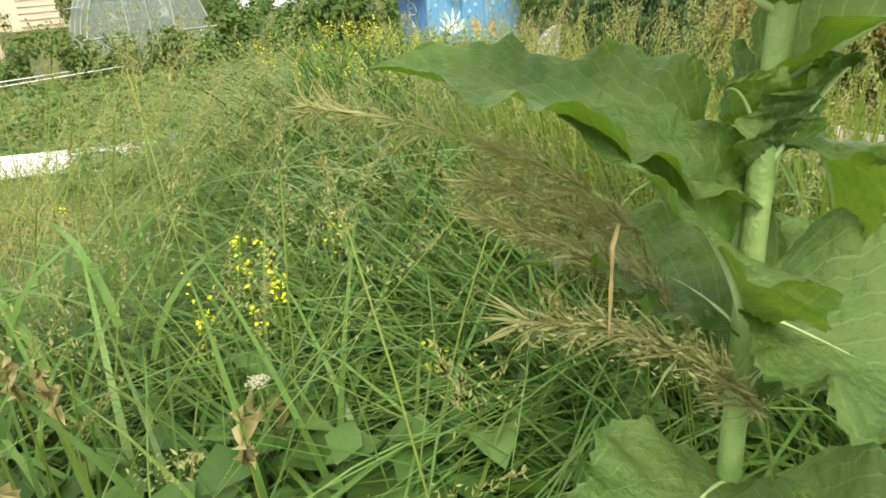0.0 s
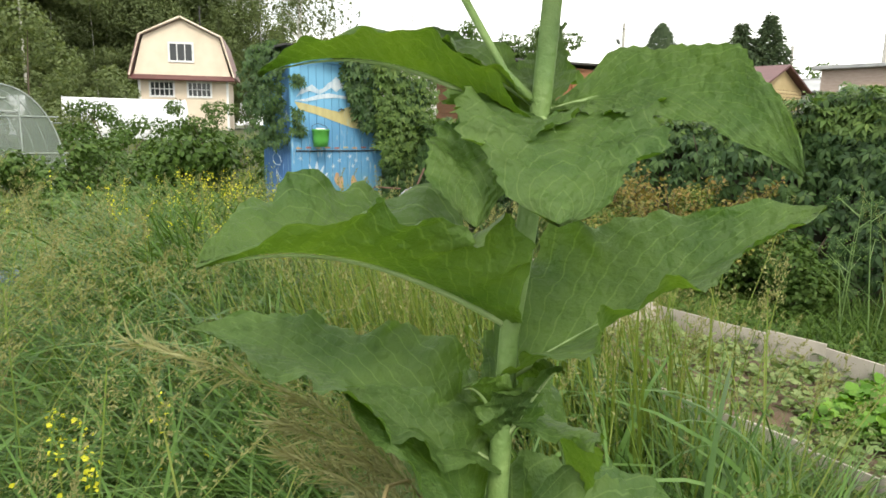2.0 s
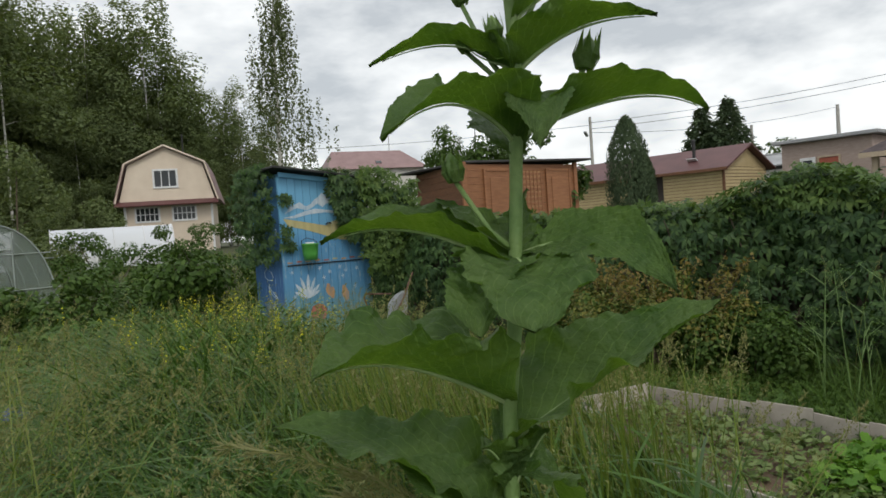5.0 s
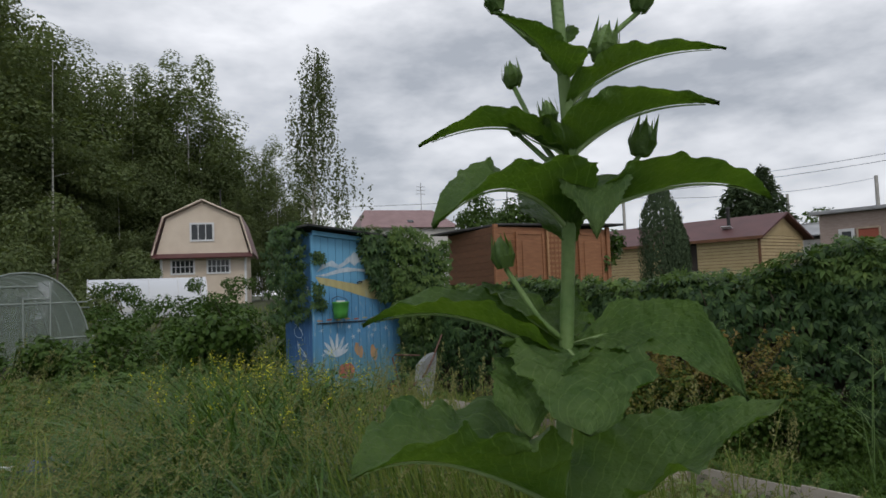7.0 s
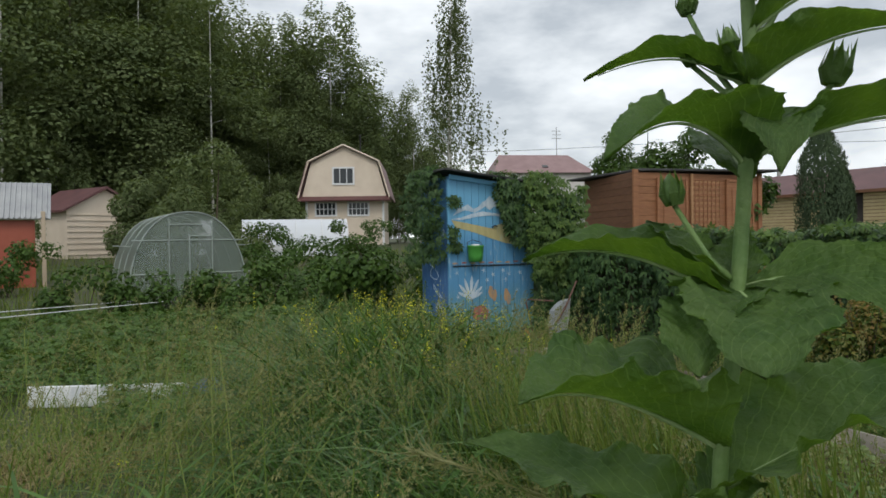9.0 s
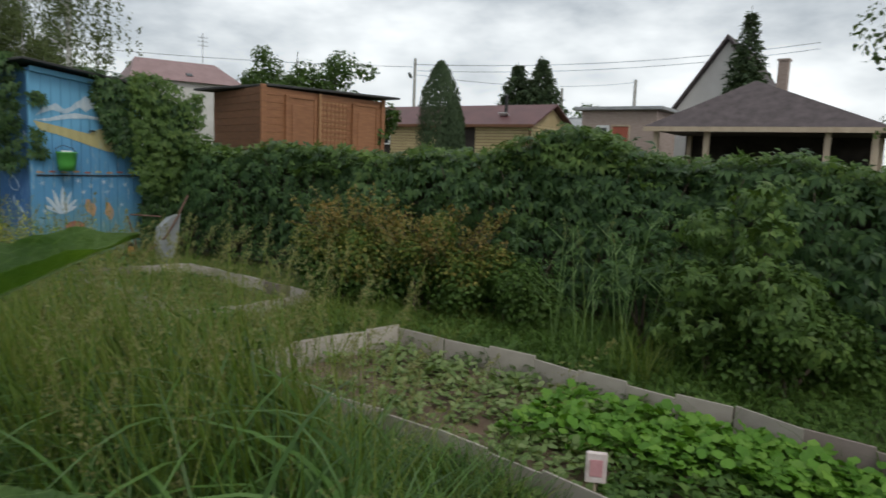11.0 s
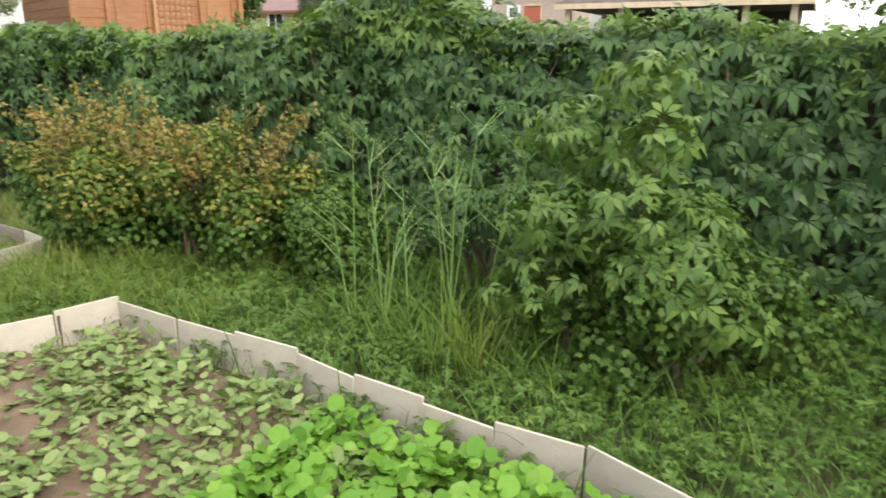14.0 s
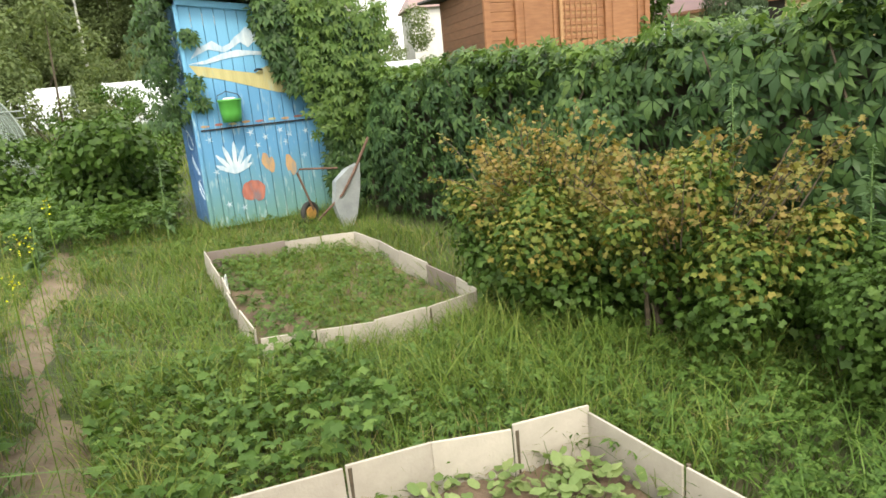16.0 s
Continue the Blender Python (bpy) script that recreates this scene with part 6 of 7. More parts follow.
blades("grass_blades", p, 0.86, 0.022, M_RANK, 1.25, 0.3, parent=meadow, segs=8, heading=leaning(p))
p = spread(14000, -3.95, -1.6, -2.8, -0.2)
far_off = clear(p)
p = p[(far_off > 0.42) & ~in_bed(p[:, 0] + 0.12, p[:, 1]) & ~in_bed(p[:, 0] - 0.1, p[:, 1]) & (np.hypot(p[:, 0] + 4.5, p[:, 1] + 2.8) > 0.95) & (np.hypot(p[:, 0] + 4.02, p[:, 1] + 2.4) > 0.4) & (p[:, 0] < -1.72 - 0.1 * step(-0.9, -0.3, p[:, 1]))]
verge = 0.42 + 0.6 * step(0.42, 1.1, clear(p)) * (1 - 0.45 * step(-2.5, -1.9, p[:, 0]))
way = leaning(p)
half = RNG.uniform(0, 1, len(p)) < 0.72
blades("grass_blades", p[half], (verge * RNG.uniform(0.6, 1.15, len(p)))[half], 0.016, M_RANK, 0.8, 0.25, parent=meadow, segs=6, heading=way[half])
blades("grass_blades", p[~half], (verge * RNG.uniform(0.6, 1.15, len(p)))[~half], 0.011, M_MEADOW, 0.6, 0.2, parent=meadow, segs=6, heading=way[~half])
# a ranker stand beside the long bed
p = spread(5200, -3.85, -2.75, -2.6, -1.2)
p = p[(((p[:, 0] + 3.35) / 0.42) ** 2 + ((p[:, 1] + 1.85) / 0.6) ** 2 < 1) & (clear(p) > 0.8)]
blades("grass_blades", p, RNG.uniform(0.6, 1.05, len(p)), 0.012, M_RANK, 0.7, 0.25, parent=meadow, segs=6, heading=leaning(p))
p = spread(1500, -3.45, -2.55, -2.0, -0.6)
p = p[clear(p) > 0.85]
blades("grass_blades", p, 1.26 * RNG.uniform(0.7, 1.05, len(p)), 0.012, M_MEADOW, 0.22, 0.1, parent=meadow, segs=6, heading=leaning(p))
p = np.concatenate([spread(420, -5.2, -4.05, -1.4, -0.5), spread(160, -4.6, -3.9, -0.5, 0.6)])
blades("dry_blades", p, 0.85, 0.009, M_STRAW, 0.8, 0.3, parent=meadow, segs=6)
p, way = tufts(260, 18)
blades("grass_blades", p, 0.9 * tall_height(p), 0.018, M_MEADOW, 1.0, 0.3, parent=meadow, segs=7, heading=way)
p = tall_field(1700)
blades("dry_blades", p[p[:, 0] < -3.6], 0.62, 0.008, M_STRAW, 0.6, 0.3, parent=meadow, segs=5)
p = spread(9500, -6.6, -3.5, -0.4, 3.5)
p = p[(p[:, 0] < -4.5 + 0.27 * (p[:, 1] + 3)) & (np.sin(2.1 * p[:, 0] + p[:, 1]) + np.sin(3.3 * p[:, 1]) > -0.9)]
blades("dry_blades", p, 0.16, 0.011, M_STRAW, 1.2, 1.0, parent=meadow, segs=3)
p = off_walk(spread(700, 0.3, 1.5, -2.6, -0.9))
blades("grass_blades", p, 0.42, 0.009, M_GRASS, 0.7, 0.3, parent=meadow, segs=5)


def culms(name, xy, height, parent, head=0.16, bend=0.25):
    """Flowering grass stalks: a thin stalk with a loose feathery head."""
    n = len(xy)
    h = height * RNG.uniform(0.75, 1.15, n)
    a = RNG.normal(0.4, 1.2, n)
    d = np.stack([np.cos(a), np.sin(a)], -1)
    z0 = ground_z(xy[:, 0], xy[:, 1])
    b = bend * RNG.uniform(0.3, 1.4, n)

    def at(t):
        o = (h * b * t ** 2)[:, None] * d
        return np.concatenate([xy + o, (z0 + h * (t - 0.25 * b * t ** 3))[:, None]], 1)
    rows, k = [], 5
    sd = np.stack([-d[:, 1], d[:, 0], 0 * a], -1) * 0.0016
    for j in range(k + 1):
        c = at(j / k)
        rows += [c - sd, c + sd]
    v = np.stack(rows, 1)
    q = np.array([(2 * j, 2 * j + 1, 2 * j + 3, 2 * j + 2) for j in range(k)])
    f = q[None] + (np.arange(n) * 2 * (k + 1))[:, None, None]
    mesh_from("stalks", v.reshape(-1, 3), f.reshape(-1, 4), M_MEADOW, parent)
    per = 120
    t = RNG.uniform(0, 1, (n, per))
    base, tipd = at(1.0 - 0.0), at(1.0) - at(0.93)
    ax = unit(tipd)
    hl = head * RNG.uniform(0.7, 1.2, n)
    pos = base[:, None, :] + ax[:, None, :] * (hl[:, None] * (t - 0.35))[..., None] + RNG.normal(0, 1, (n, per, 3)) * (0.016 * (1 - t))[..., None] * (hl / 0.16)[:, None, None] - np.array([0, 0, 0.02]) * t[..., None]
    tip = ax[:, None, :] + RNG.normal(0, 0.35, (n, per, 3))
    scatter("seed_heads", pos.reshape(-1, 3), tip.reshape(-1, 3), wild(n * per), RNG.uniform(0.006, 0.014, n * per), T_LONG, M_SEED, parent)


sg = thing("seeding_grass", "feathery brown grass heads on thin stalks", "grass", (0, 0, 0), kind="stuff")
p = tall_field(1500)
culms("culm", p[p[:, 0] < -2.5][:170], 1.0, sg)
p = np.concatenate([spread(110, -5.6, -4.25, -1.3, -0.4), spread(110, -5.0, -4.0, -0.5, 0.6), spread(60, -4.4, -3.6, 0.5, 2.2)])
culms("culm", p, 1.16, sg, 0.32, 0.5)
p = spread(16, -4.85, -4.15, -1.95, -1.3)
culms("culm", p, 1.0, sg, 0.24, 0.5)
p = np.concatenate([spread(210, -3.6, -2.6, -1.9, 0.1), spread(6, 0.3, 1.0, -2.2, -1.2)])
culms("culm", p, 1.08, sg, 0.2, 0.25)
p = spread(190, -3.5, -2.2, -2.3, -0.4)
culms("culm", p[clear(p) > 0.8], 1.08, sg, 0.22, 0.35)
p = spread(170, -2.9, -1.9, 0.6, 3.0)
culms("culm", p, 0.92, sg, 0.26, 0.3)

M_SPIRE = leafy("grey_green_leaves", ((0.0, (0.07, 0.13, 0.06)), (0.6, (0.13, 0.21, 0.1)), (1.0, (0.2, 0.29, 0.15))), 0.3, 0.55)
# yellow-flowered weeds
yf = thing("yellow_wildflowers", "yellow charlock flowers scattered through the grass", "flowers", (0, 0, 0), kind="stuff")
pts = []
for cx, cy, sx, sy, n, hgt in ((-2.6, 1.6, 0.6, 0.7, 100, 1.06), (-2.3, 2.2, 0.4, 0.7, 50, 0.92), (-2.9, 0.6, 0.4, 0.6, 30, 0.95), (-1.85, -0.2, 0.12, 0.3, 7, 0.3), (-3.3, -0.4, 0.7, 0.5, 16, 0.68), (-4.13, -1.06, 0.05, 0.08, 3, 0.78), (-3.93, -1.22, 0.05, 0.05, 4, 0.76),
                               (-4.21, -1.33, 0.06, 0.07, 4, 0.76), (-4.32, -1.32, 0.04, 0.05, 3, 0.74), (-3.98, -1.62, 0.03, 0.04, 2, 0.74), (-3.56, -1.29, 0.04, 0.04, 3, 0.75), (-3.43, -0.8, 0.1, 0.2, 5, 0.75)):
    for _ in range(n):
        pts.append((cx + RNG.normal(0, sx * 0.7), cy + RNG.normal(0, sy * 0.7), hgt * RNG.uniform(0.82, 1.08)))
pts = np.array(pts)
st = np.concatenate([np.stack([pts[:, 0] + o, pts[:, 1], zz], -1)[:, None] for o, zz in ((-0.002, 0 * pts[:, 2]), (0.002, 0 * pts[:, 2]), (0.002, pts[:, 2]), (-0.002, pts[:, 2]))], 1)
mesh_from("stalks", st.reshape(-1, 3), np.arange(len(pts) * 4).reshape(-1, 4), M_MEADOW, yf)
per = 16
pos = np.repeat(pts, per, 0) + RNG.normal(0, 1, (len(pts) * per, 3)) * np.array([0.012, 0.012, 0.03])
scatter("petals", pos, wild(len(pos)), wild(len(pos), 0.6) + np.array([0, 0, 1]), RNG.uniform(0.008, 0.015, len(pos)), T_ROUND, M_YELLOW, yf)

p = np.stack([RNG.normal(-2.4, 0.4, 760), RNG.normal(1.6, 0.6, 760)], -1)
p = p[(p[:, 0] < -1.95) & (clear(p) > 1.2)]
ch = thing("charlock_plants", "leafy charlock stems under yellow flowers before the shed", "weeds", (0, 0, 0), kind="stuff")
top = RNG.uniform(0.78, 1.08, len(p))
f = RNG.uniform(0.2, 1.0, (len(p), 26))
a = RNG.uniform(0, 6.28, f.size)
o = np.stack([np.cos(a), np.sin(a), 0 * a], -1)
pos = np.stack([np.repeat(p[:, 0], 26) + 0.03 * np.cos(a), np.repeat(p[:, 1], 26) + 0.03 * np.sin(a), (f * top[:, None]).ravel()], -1)
scatter("leaves", pos, o + np.array([0, 0, 0.3]) + wild(len(a), 0.3), np.array([0, 0, 1.0]) - 0.4 * o + wild(len(a), 0.3), (0.12 - 0.09 * f.ravel()) * RNG.uniform(0.7, 1.2, len(a)) + 0.01, leaflet(0.22, 0.1, 0.3), M_WEED, ch)
# spiring weeds by the bush beside the shed
for x, y, h in ((-0.35, 6.0, 0.95), (-1.6, 5.2, 0.7)):
    t = thing("spiring_weed", "tall grey-green weed with a leafy spire before the creeper", "weed", (x, y, 0), 0, "spiring weeds")
    part("stalk", tube(bmesh.new(), [(0, 0, 0), (0.02, 0.0, h * 0.5), (0.05, 0.0, h)], (0.012, 0.009, 0.003), 6), M_STEM, t)
    n = 130
    f = RNG.uniform(0.15, 1.0, n)
    a = RNG.uniform(0, 6.28, n)
    o = np.stack([np.cos(a), np.sin(a), 0 * a], -1)
    scatter("leaves", np.stack([0.05 * f, 0 * f, f * h], -1), o + np.array([0, 0, 0.4]) + wild(n, 0.2), np.array([0, 0, 1.0]) - 0.3 * o + wild(n, 0.2), np.where(f < 0.3, 0.2, 0.06) * RNG.uniform(0.6, 1.1, n), leaflet(0.2, 0.1, 0.3), M_SPIRE, t)

# broad-leaved weeds at the foot of the tall plant
p = np.concatenate([spread(190, -4.35, -3.45, -2.15, -1.45), spread(60, -4.8, -4.3, -2.05, -1.5)])
t = thing("broad_weeds", "broad pointed weed leaves among the grass", "weeds", (0, 0, 0), kind="stuff")
n = len(p) * 4
a = RNG.uniform(0, 6.28, n)
base = np.repeat(p, 4, 0)
pos = np.stack([base[:, 0], base[:, 1], RNG.uniform(0.2, 0.62, n)], -1)
out = np.stack([np.cos(a), np.sin(a), 0 * a], -1)
scatter("leaves", pos, out + np.array([0, 0, -0.15]) + wild(n, 0.25), np.array([0, 0, 1.0]) - 0.25 * out + wild(n, 0.25), RNG.uniform(0.07, 0.14, n), T_BROAD, M_RANKWEED, t)

# umbel weeds by the hedge
t = thing("umbel_weeds", "branching dill-like weeds going to seed before the hedge", "weeds", (0, 0, 0), kind="stuff")
bm = bmesh.new()
tops = []
rnd = random.Random(3)
for k in range(15):
    x0, y0 = rnd.uniform(0.5, 1.15), rnd.uniform(-2.0, -0.8)
    h = rnd.uniform(0.6, 1.15)
    lx, ly = rnd.uniform(-0.15, 0.15), rnd.uniform(-0.2, 0.2)
    tube(bm, [(x0, y0, 0), (x0 + lx * 0.5, y0 + ly * 0.5, h * 0.5), (x0 + lx, y0 + ly, h)], (0.005, 0.004, 0.002), 4)
    for j in range(5):
        f = rnd.uniform(0.45, 1.0)
        a = rnd.uniform(0, 6.28)
        q = (x0 + lx * f + 0.14 * math.cos(a), y0 + ly * f + 0.14 * math.sin(a), h * f + 0.12)
        tube(bm, [(x0 + lx * f, y0 + ly * f, h * f), q], (0.003, 0.0015), 4)
        tops.append(q)
part("stalks", bm, M_STEM, t)
tops = np.repeat(np.array(tops), 30, 0)
scatter("umbels", tops + RNG.normal(0, 1, tops.shape) * np.array([0.035, 0.035, 0.01]), wild(len(tops)), wild(len(tops), 0.5) + np.array([0, 0, 1]), RNG.uniform(0.008, 0.016, len(tops)), T_ROUND, M_CURRANT, t)
p = RNG.normal(0, 1, (80, 2)) * np.array([0.07, 0.1]) + np.array([0.42, -1.75])
blades("dry_blades", p, 0.55, 0.008, M_MEADOW, 0.5, 0.25, parent=t, segs=4)

# tall spiring weeds before the hedge
for x, y, h in ((1.52, 0.47, 1.28), (1.45, -0.25, 1.0), (1.3, 2.3, 1.2)):
    t = thing("spiring_weed", "tall grey-green weed with a leafy spire before the creeper", "weed", (x, y, 0), 0, "spiring weeds")
    part("stalk", tube(bmesh.new(), [(0, 0, 0), (0.01, 0.01, h * 0.5), (0, 0.02, h)], (0.006, 0.005, 0.002), 6), M_STEM, t)
    n = 150
    f = RNG.uniform(0.25, 1.0, n)
    a = RNG.uniform(0, 6.28, n)
    o = np.stack([np.cos(a), np.sin(a), 0 * a], -1)
    pos = np.stack([0 * f, 0.02 * f, f * h], -1)
    scatter("leaves", pos, o + np.array([0, 0, 0.25]) + wild(n, 0.2), np.array([0, 0, 1.0]) - 0.3 * o + wild(n, 0.2), (0.13 * (1.08 - f)) * RNG.uniform(0.6, 1.1, n) + 0.02, leaflet(0.16, 0.1, 0.3), M_SPIRE, t)

# plank, blue bag and strings in the vegetable plot
M_BLUEBAG = surface("blue_bag", (0.05, 0.07, 0.2), (0.1, 0.13, 0.3), 8, 0.6, 0.4, 40)
pk = thing("white_plank", "white painted plank lying on edge in the grass", "plank", (-4.5, 4.25, 0.0), -24)
part("plank", boxes(((0, 0, 0.11), (1.5, 0.04, 0.2), 0, 0.006), ((0.35, -0.03, 0.1), (0.5, 0.02, 0.18), 0, 0.004)), M_WHITE, pk)
bg = thing("blue_bag", "crumpled dark blue bag beside the plank", "bag", (-3.62, 3.9, 0.0))
bm = bmesh.new()
bmesh.ops.create_icosphere(bm, subdivisions=3, radius=1.0)
for v in bm.verts:
    k = 1 + 0.18 * noise.noise(v.co * 2.3) + 0.1 * noise.noise(v.co * 6)
    v.co = Vector((v.co.x * 0.2 * k, v.co.y * 0.13 * k, max(0.0, 0.12 + v.co.z * 0.13 * k)))
part("bag", bm, M_BLUEBAG, bg, smooth=True)
for k, (x0, y0, x1, y1) in enumerate(((-7.5, 9.8, -3.2, 12.3), (-7.5, 11.2, -3.4, 13.0))):
    s = thing("garden_string", "white guide string stretched between two stakes", "string", (x0, y0, 0))
    part("string", tube(bmesh.new(), [(0, 0, 0.32), (x1 - x0, y1 - y0, 0.32)], 0.008, 4), M_WHITE, s)
    part("stake", tube(bmesh.new(), [(0, 0, -0.05), (0, 0, 0.4)], 0.014, 5), M_TWIG, s)
    part("stake", tube(bmesh.new(), [(x1 - x0, y1 - y0, -0.05), (x1 - x0, y1 - y0, 0.4)], 0.014, 5), M_TWIG, s)
tp = thing("tilled_strip", "strip of bare reddish soil in the vegetable plot", "soil", (-6.4, 9.4, 0.0), 26, kind="structure")
part("soil", boxes(((0, 0, 0.0), (4.5, 0.5, 0.05), 0, 0.02)), M_PATH, tp)

# ---- the tall large-leaved plant ----
def big_leaf_material():
    m, n, l, b = nodes_of("large_leaf")
    uv, sp = n.new("ShaderNodeUVMap"), n.new("ShaderNodeSeparateXYZ")
    l.new(uv.outputs["UV"], sp.inputs["Vector"])
    ab = n.new("ShaderNodeMath")
    ab.operation = "ABSOLUTE"
    l.new(sp.outputs["X"], ab.inputs[0])
    sl = n.new("ShaderNodeMath")
    sl.operation = "MULTIPLY_ADD"
    sl.inputs[1].default_value = -0.55
    l.new(ab.outputs[0], sl.inputs[0])
    l.new(sp.outputs["Y"], sl.inputs[2])
    wob = n.new("ShaderNodeMath")
    wob.operation = "MULTIPLY_ADD"
    wob.inputs[1].default_value = 0.05
    l.new(noise_tex(n, l, 30, 2), wob.inputs[0])
    l.new(sl.outputs[0], wob.inputs[2])
    sn = n.new("ShaderNodeMath")
    sn.operation = "SINE"
    mu = n.new("ShaderNodeMath")
    mu.operation = "MULTIPLY"
    mu.inputs[1].default_value = 62.0
    l.new(wob.outputs[0], mu.inputs[0])
    l.new(mu.outputs[0], sn.inputs[0])
    vein = ramp(n, ((0.9, (0, 0, 0)), (1.0, (1, 1, 1))))
    l.new(sn.outputs[0], vein.inputs["Fac"])
    r = ramp(n, ((0.3, (0.05, 0.105, 0.026)), (0.7, (0.105, 0.175, 0.047))))
    l.new(noise_tex(n, l, 14, 4), r.inputs["Fac"])
    c = mixed(n, l, r.outputs["Color"], (0.2, 0.3, 0.11), mixed(n, l, (0, 0, 0), vein.outputs["Color"], 0.3))
    l.new(c, b.inputs["Base Color"])
    b.inputs["Roughness"].default_value = 0.5
    b.inputs["Specular IOR Level"].default_value = 0.3
    bp = n.new("ShaderNodeBump")
    bp.inputs["Strength"].default_value, bp.inputs["Distance"].default_value = 1.0, 0.012
    l.new(noise_tex(n, l, 48, 5), bp.inputs["Height"])
    l.new(bp.outputs["Normal"], b.inputs["Normal"])
    tr, mx = n.new("ShaderNodeBsdfTranslucent"), n.new("ShaderNodeMixShader")
    l.new(mixed(n, l, c, (1.7, 1.8, 0.5), 1.0, "MULTIPLY"), tr.inputs["Color"])
    mx.inputs["Fac"].default_value = 0.36
    l.new(b.outputs["BSDF"], mx.inputs[1])
    l.new(tr.outputs["BSDF"], mx.inputs[2])
    l.new(mx.outputs["Shader"], n["Material Output"].inputs["Surface"])
    return m


M_BIGLEAF = big_leaf_material()
M_RIB = surface("leaf_rib", (0.24, 0.36, 0.14), (0.36, 0.46, 0.22), 30, 0.5, 0.1)
SX, SY = -4.02, -2.405
plant = thing("tall_leafy_plant", "tall thick-stemmed plant with large toothed leaves and green buds", "plant", (SX, SY, 0))


def stem_at(z):
    zs = (0, 0.9, 1.16, 1.3, 1.39, 1.57, 1.74, 1.86, 2.12)
    return Vector((float(np.interp(z, zs, (-0.02, -0.012, -0.009, -0.004, 0.005, 0.017, 0.024, 0.02, 0.014))), float(np.interp(z, zs, (0.012, 0.008, 0.006, 0.003, -0.005, -0.012, -0.02, -0.016, -0.01))), z))


part("stem", tube(bmesh.new(), [stem_at(z) for z in np.linspace(0, 2.12, 40)], [(0.0125 - 0.0052 * z / 2.1) * (1 + 0.05 * math.sin(23 * z)) for z in np.linspace(0, 2.12, 40)], 12), M_STEM, plant, "thick pale green stem", True)


def big_leaf(z, mid, tip, width, wave=0.012, seed=1, fold=0.25, tilt=0.0, blunt=0.85, peak=0.62):
    """One leaf from the stem at height z to a tip in the world, arching up, with a crimped toothed rim and quilted veins; tilt raises its far side."""
    rnd = random.Random(seed)
    b = stem_at(z)
    e = Vector(tip) - Vector((SX, SY, 0))
    c = 2 * (Vector(mid) - Vector((SX, SY, 0))) - 0.5 * (b + e)
    n, w = 84, 9
    bm = bmesh.new()
    lay = bm.loops.layers.uv.new("UVMap")
    grid, spine = [], []
    ph = [[rnd.uniform(0, 6.28) for _ in range(5)] for _ in range(2)]
    fr = [[rnd.uniform(0.85, 1.2) for _ in range(5)] for _ in range(2)]
    sway = rnd.uniform(-0.05, 0.05)
    for i in range(n + 1):
        t = i / n
        p = b * (1 - t) ** 2 + c * 2 * t * (1 - t) + e * t * t
        d = ((c - b) * 2 * (1 - t) + (e - c) * 2 * t).normalized()
        s = d.cross(Vector((0, 0, 1))).normalized()
        u = s.cross(d).normalized()
        p = p + s * sway * width * math.sin(math.pi * t)
        side = 1 if s.dot(Vector((0.613, 0.787, 0))) > 0 else -1
        a = radians(tilt) * side
        s, u = s * math.cos(a) + u * math.sin(a), u * math.cos(a) - s * math.sin(a)
        prof = max(0.0, math.sin(math.pi * (0.02 + 0.98 * t) ** peak)) ** blunt * (0.5 + 0.5 * float(step(0.0, 0.26, t)))
        hw_ = 0.5 * width * prof
        spine.append(p - u * 0.002)
        row = []
        for j in range(-w, w + 1):
            f = j / w
            k = abs(f)
            q, g = ph[f > 0], fr[f > 0]
            lobe = 1 + 0.09 * math.sin(17 * g[0] * t + q[0]) + 0.05 * math.sin(37 * g[1] * t + q[1])
            tooth = (0.045 if i % 3 == 1 else (-0.02 if i % 3 == 0 else 0.0)) if k == 1 else 0.0
            crimp = 0.55 * math.sin(15 * g[2] * t + q[2] + 1.2 * k) + 0.45 * math.sin(33 * g[3] * t + q[3]) + 0.22 * math.sin(61 * g[4] * t + q[4])
            quilt = 0.0019 * math.sin(62 * (t - 0.55 * k)) * k * (1.1 - k) * 4 + 0.003 * math.sin(19 * g[1] * t + 5 * k + q[1]) * k * (1 - 0.6 * k)
            lift = fold * hw_ * k ** 1.25 + wave * 0.85 * prof * k ** 2.2 * crimp + quilt * min(1.0, width / 0.1)
            out = s * hw_ * f * (1 + (lobe - 1 + tooth) * k * k)
            row.append(bm.verts.new(p + out + u * lift + d * (0.3 * wave * k * k * prof * math.sin(27 * t + q[4]) - 0.02 * k * prof)))
        grid.append(row)
    for i in range(n):
        for j in range(2 * w):
            fc = bm.faces.new((grid[i][j], grid[i][j + 1], grid[i + 1][j + 1], grid[i + 1][j]))
            for lp, (ai, qj) in zip(fc.loops, ((i, j), (i, j + 1), (i + 1, j + 1), (i + 1, j))):
                lp[lay].uv = (qj / w - 1, ai / n)
    ob = part("leaf", bm, M_BIGLEAF, plant, "", True)
    part("midrib", tube(bmesh.new(), [spine[k] for k in range(0, n - 4, 3)], [(0.003 * (1 - k / n) ** 1.3 + 0.0006) * min(1.0, width / 0.1) for k in range(0, n - 4, 3)], 6), M_RIB, ob, "pale midrib", True)
    return ob


CAMR, CAMF = Vector((0.787, -0.613, 0)), Vector((0.613, 0.787, 0))


def off(r, f, z):
    p = Vector((SX, SY, 0)) + CAMR * r + CAMF * f
    return (p.x, p.y, z)


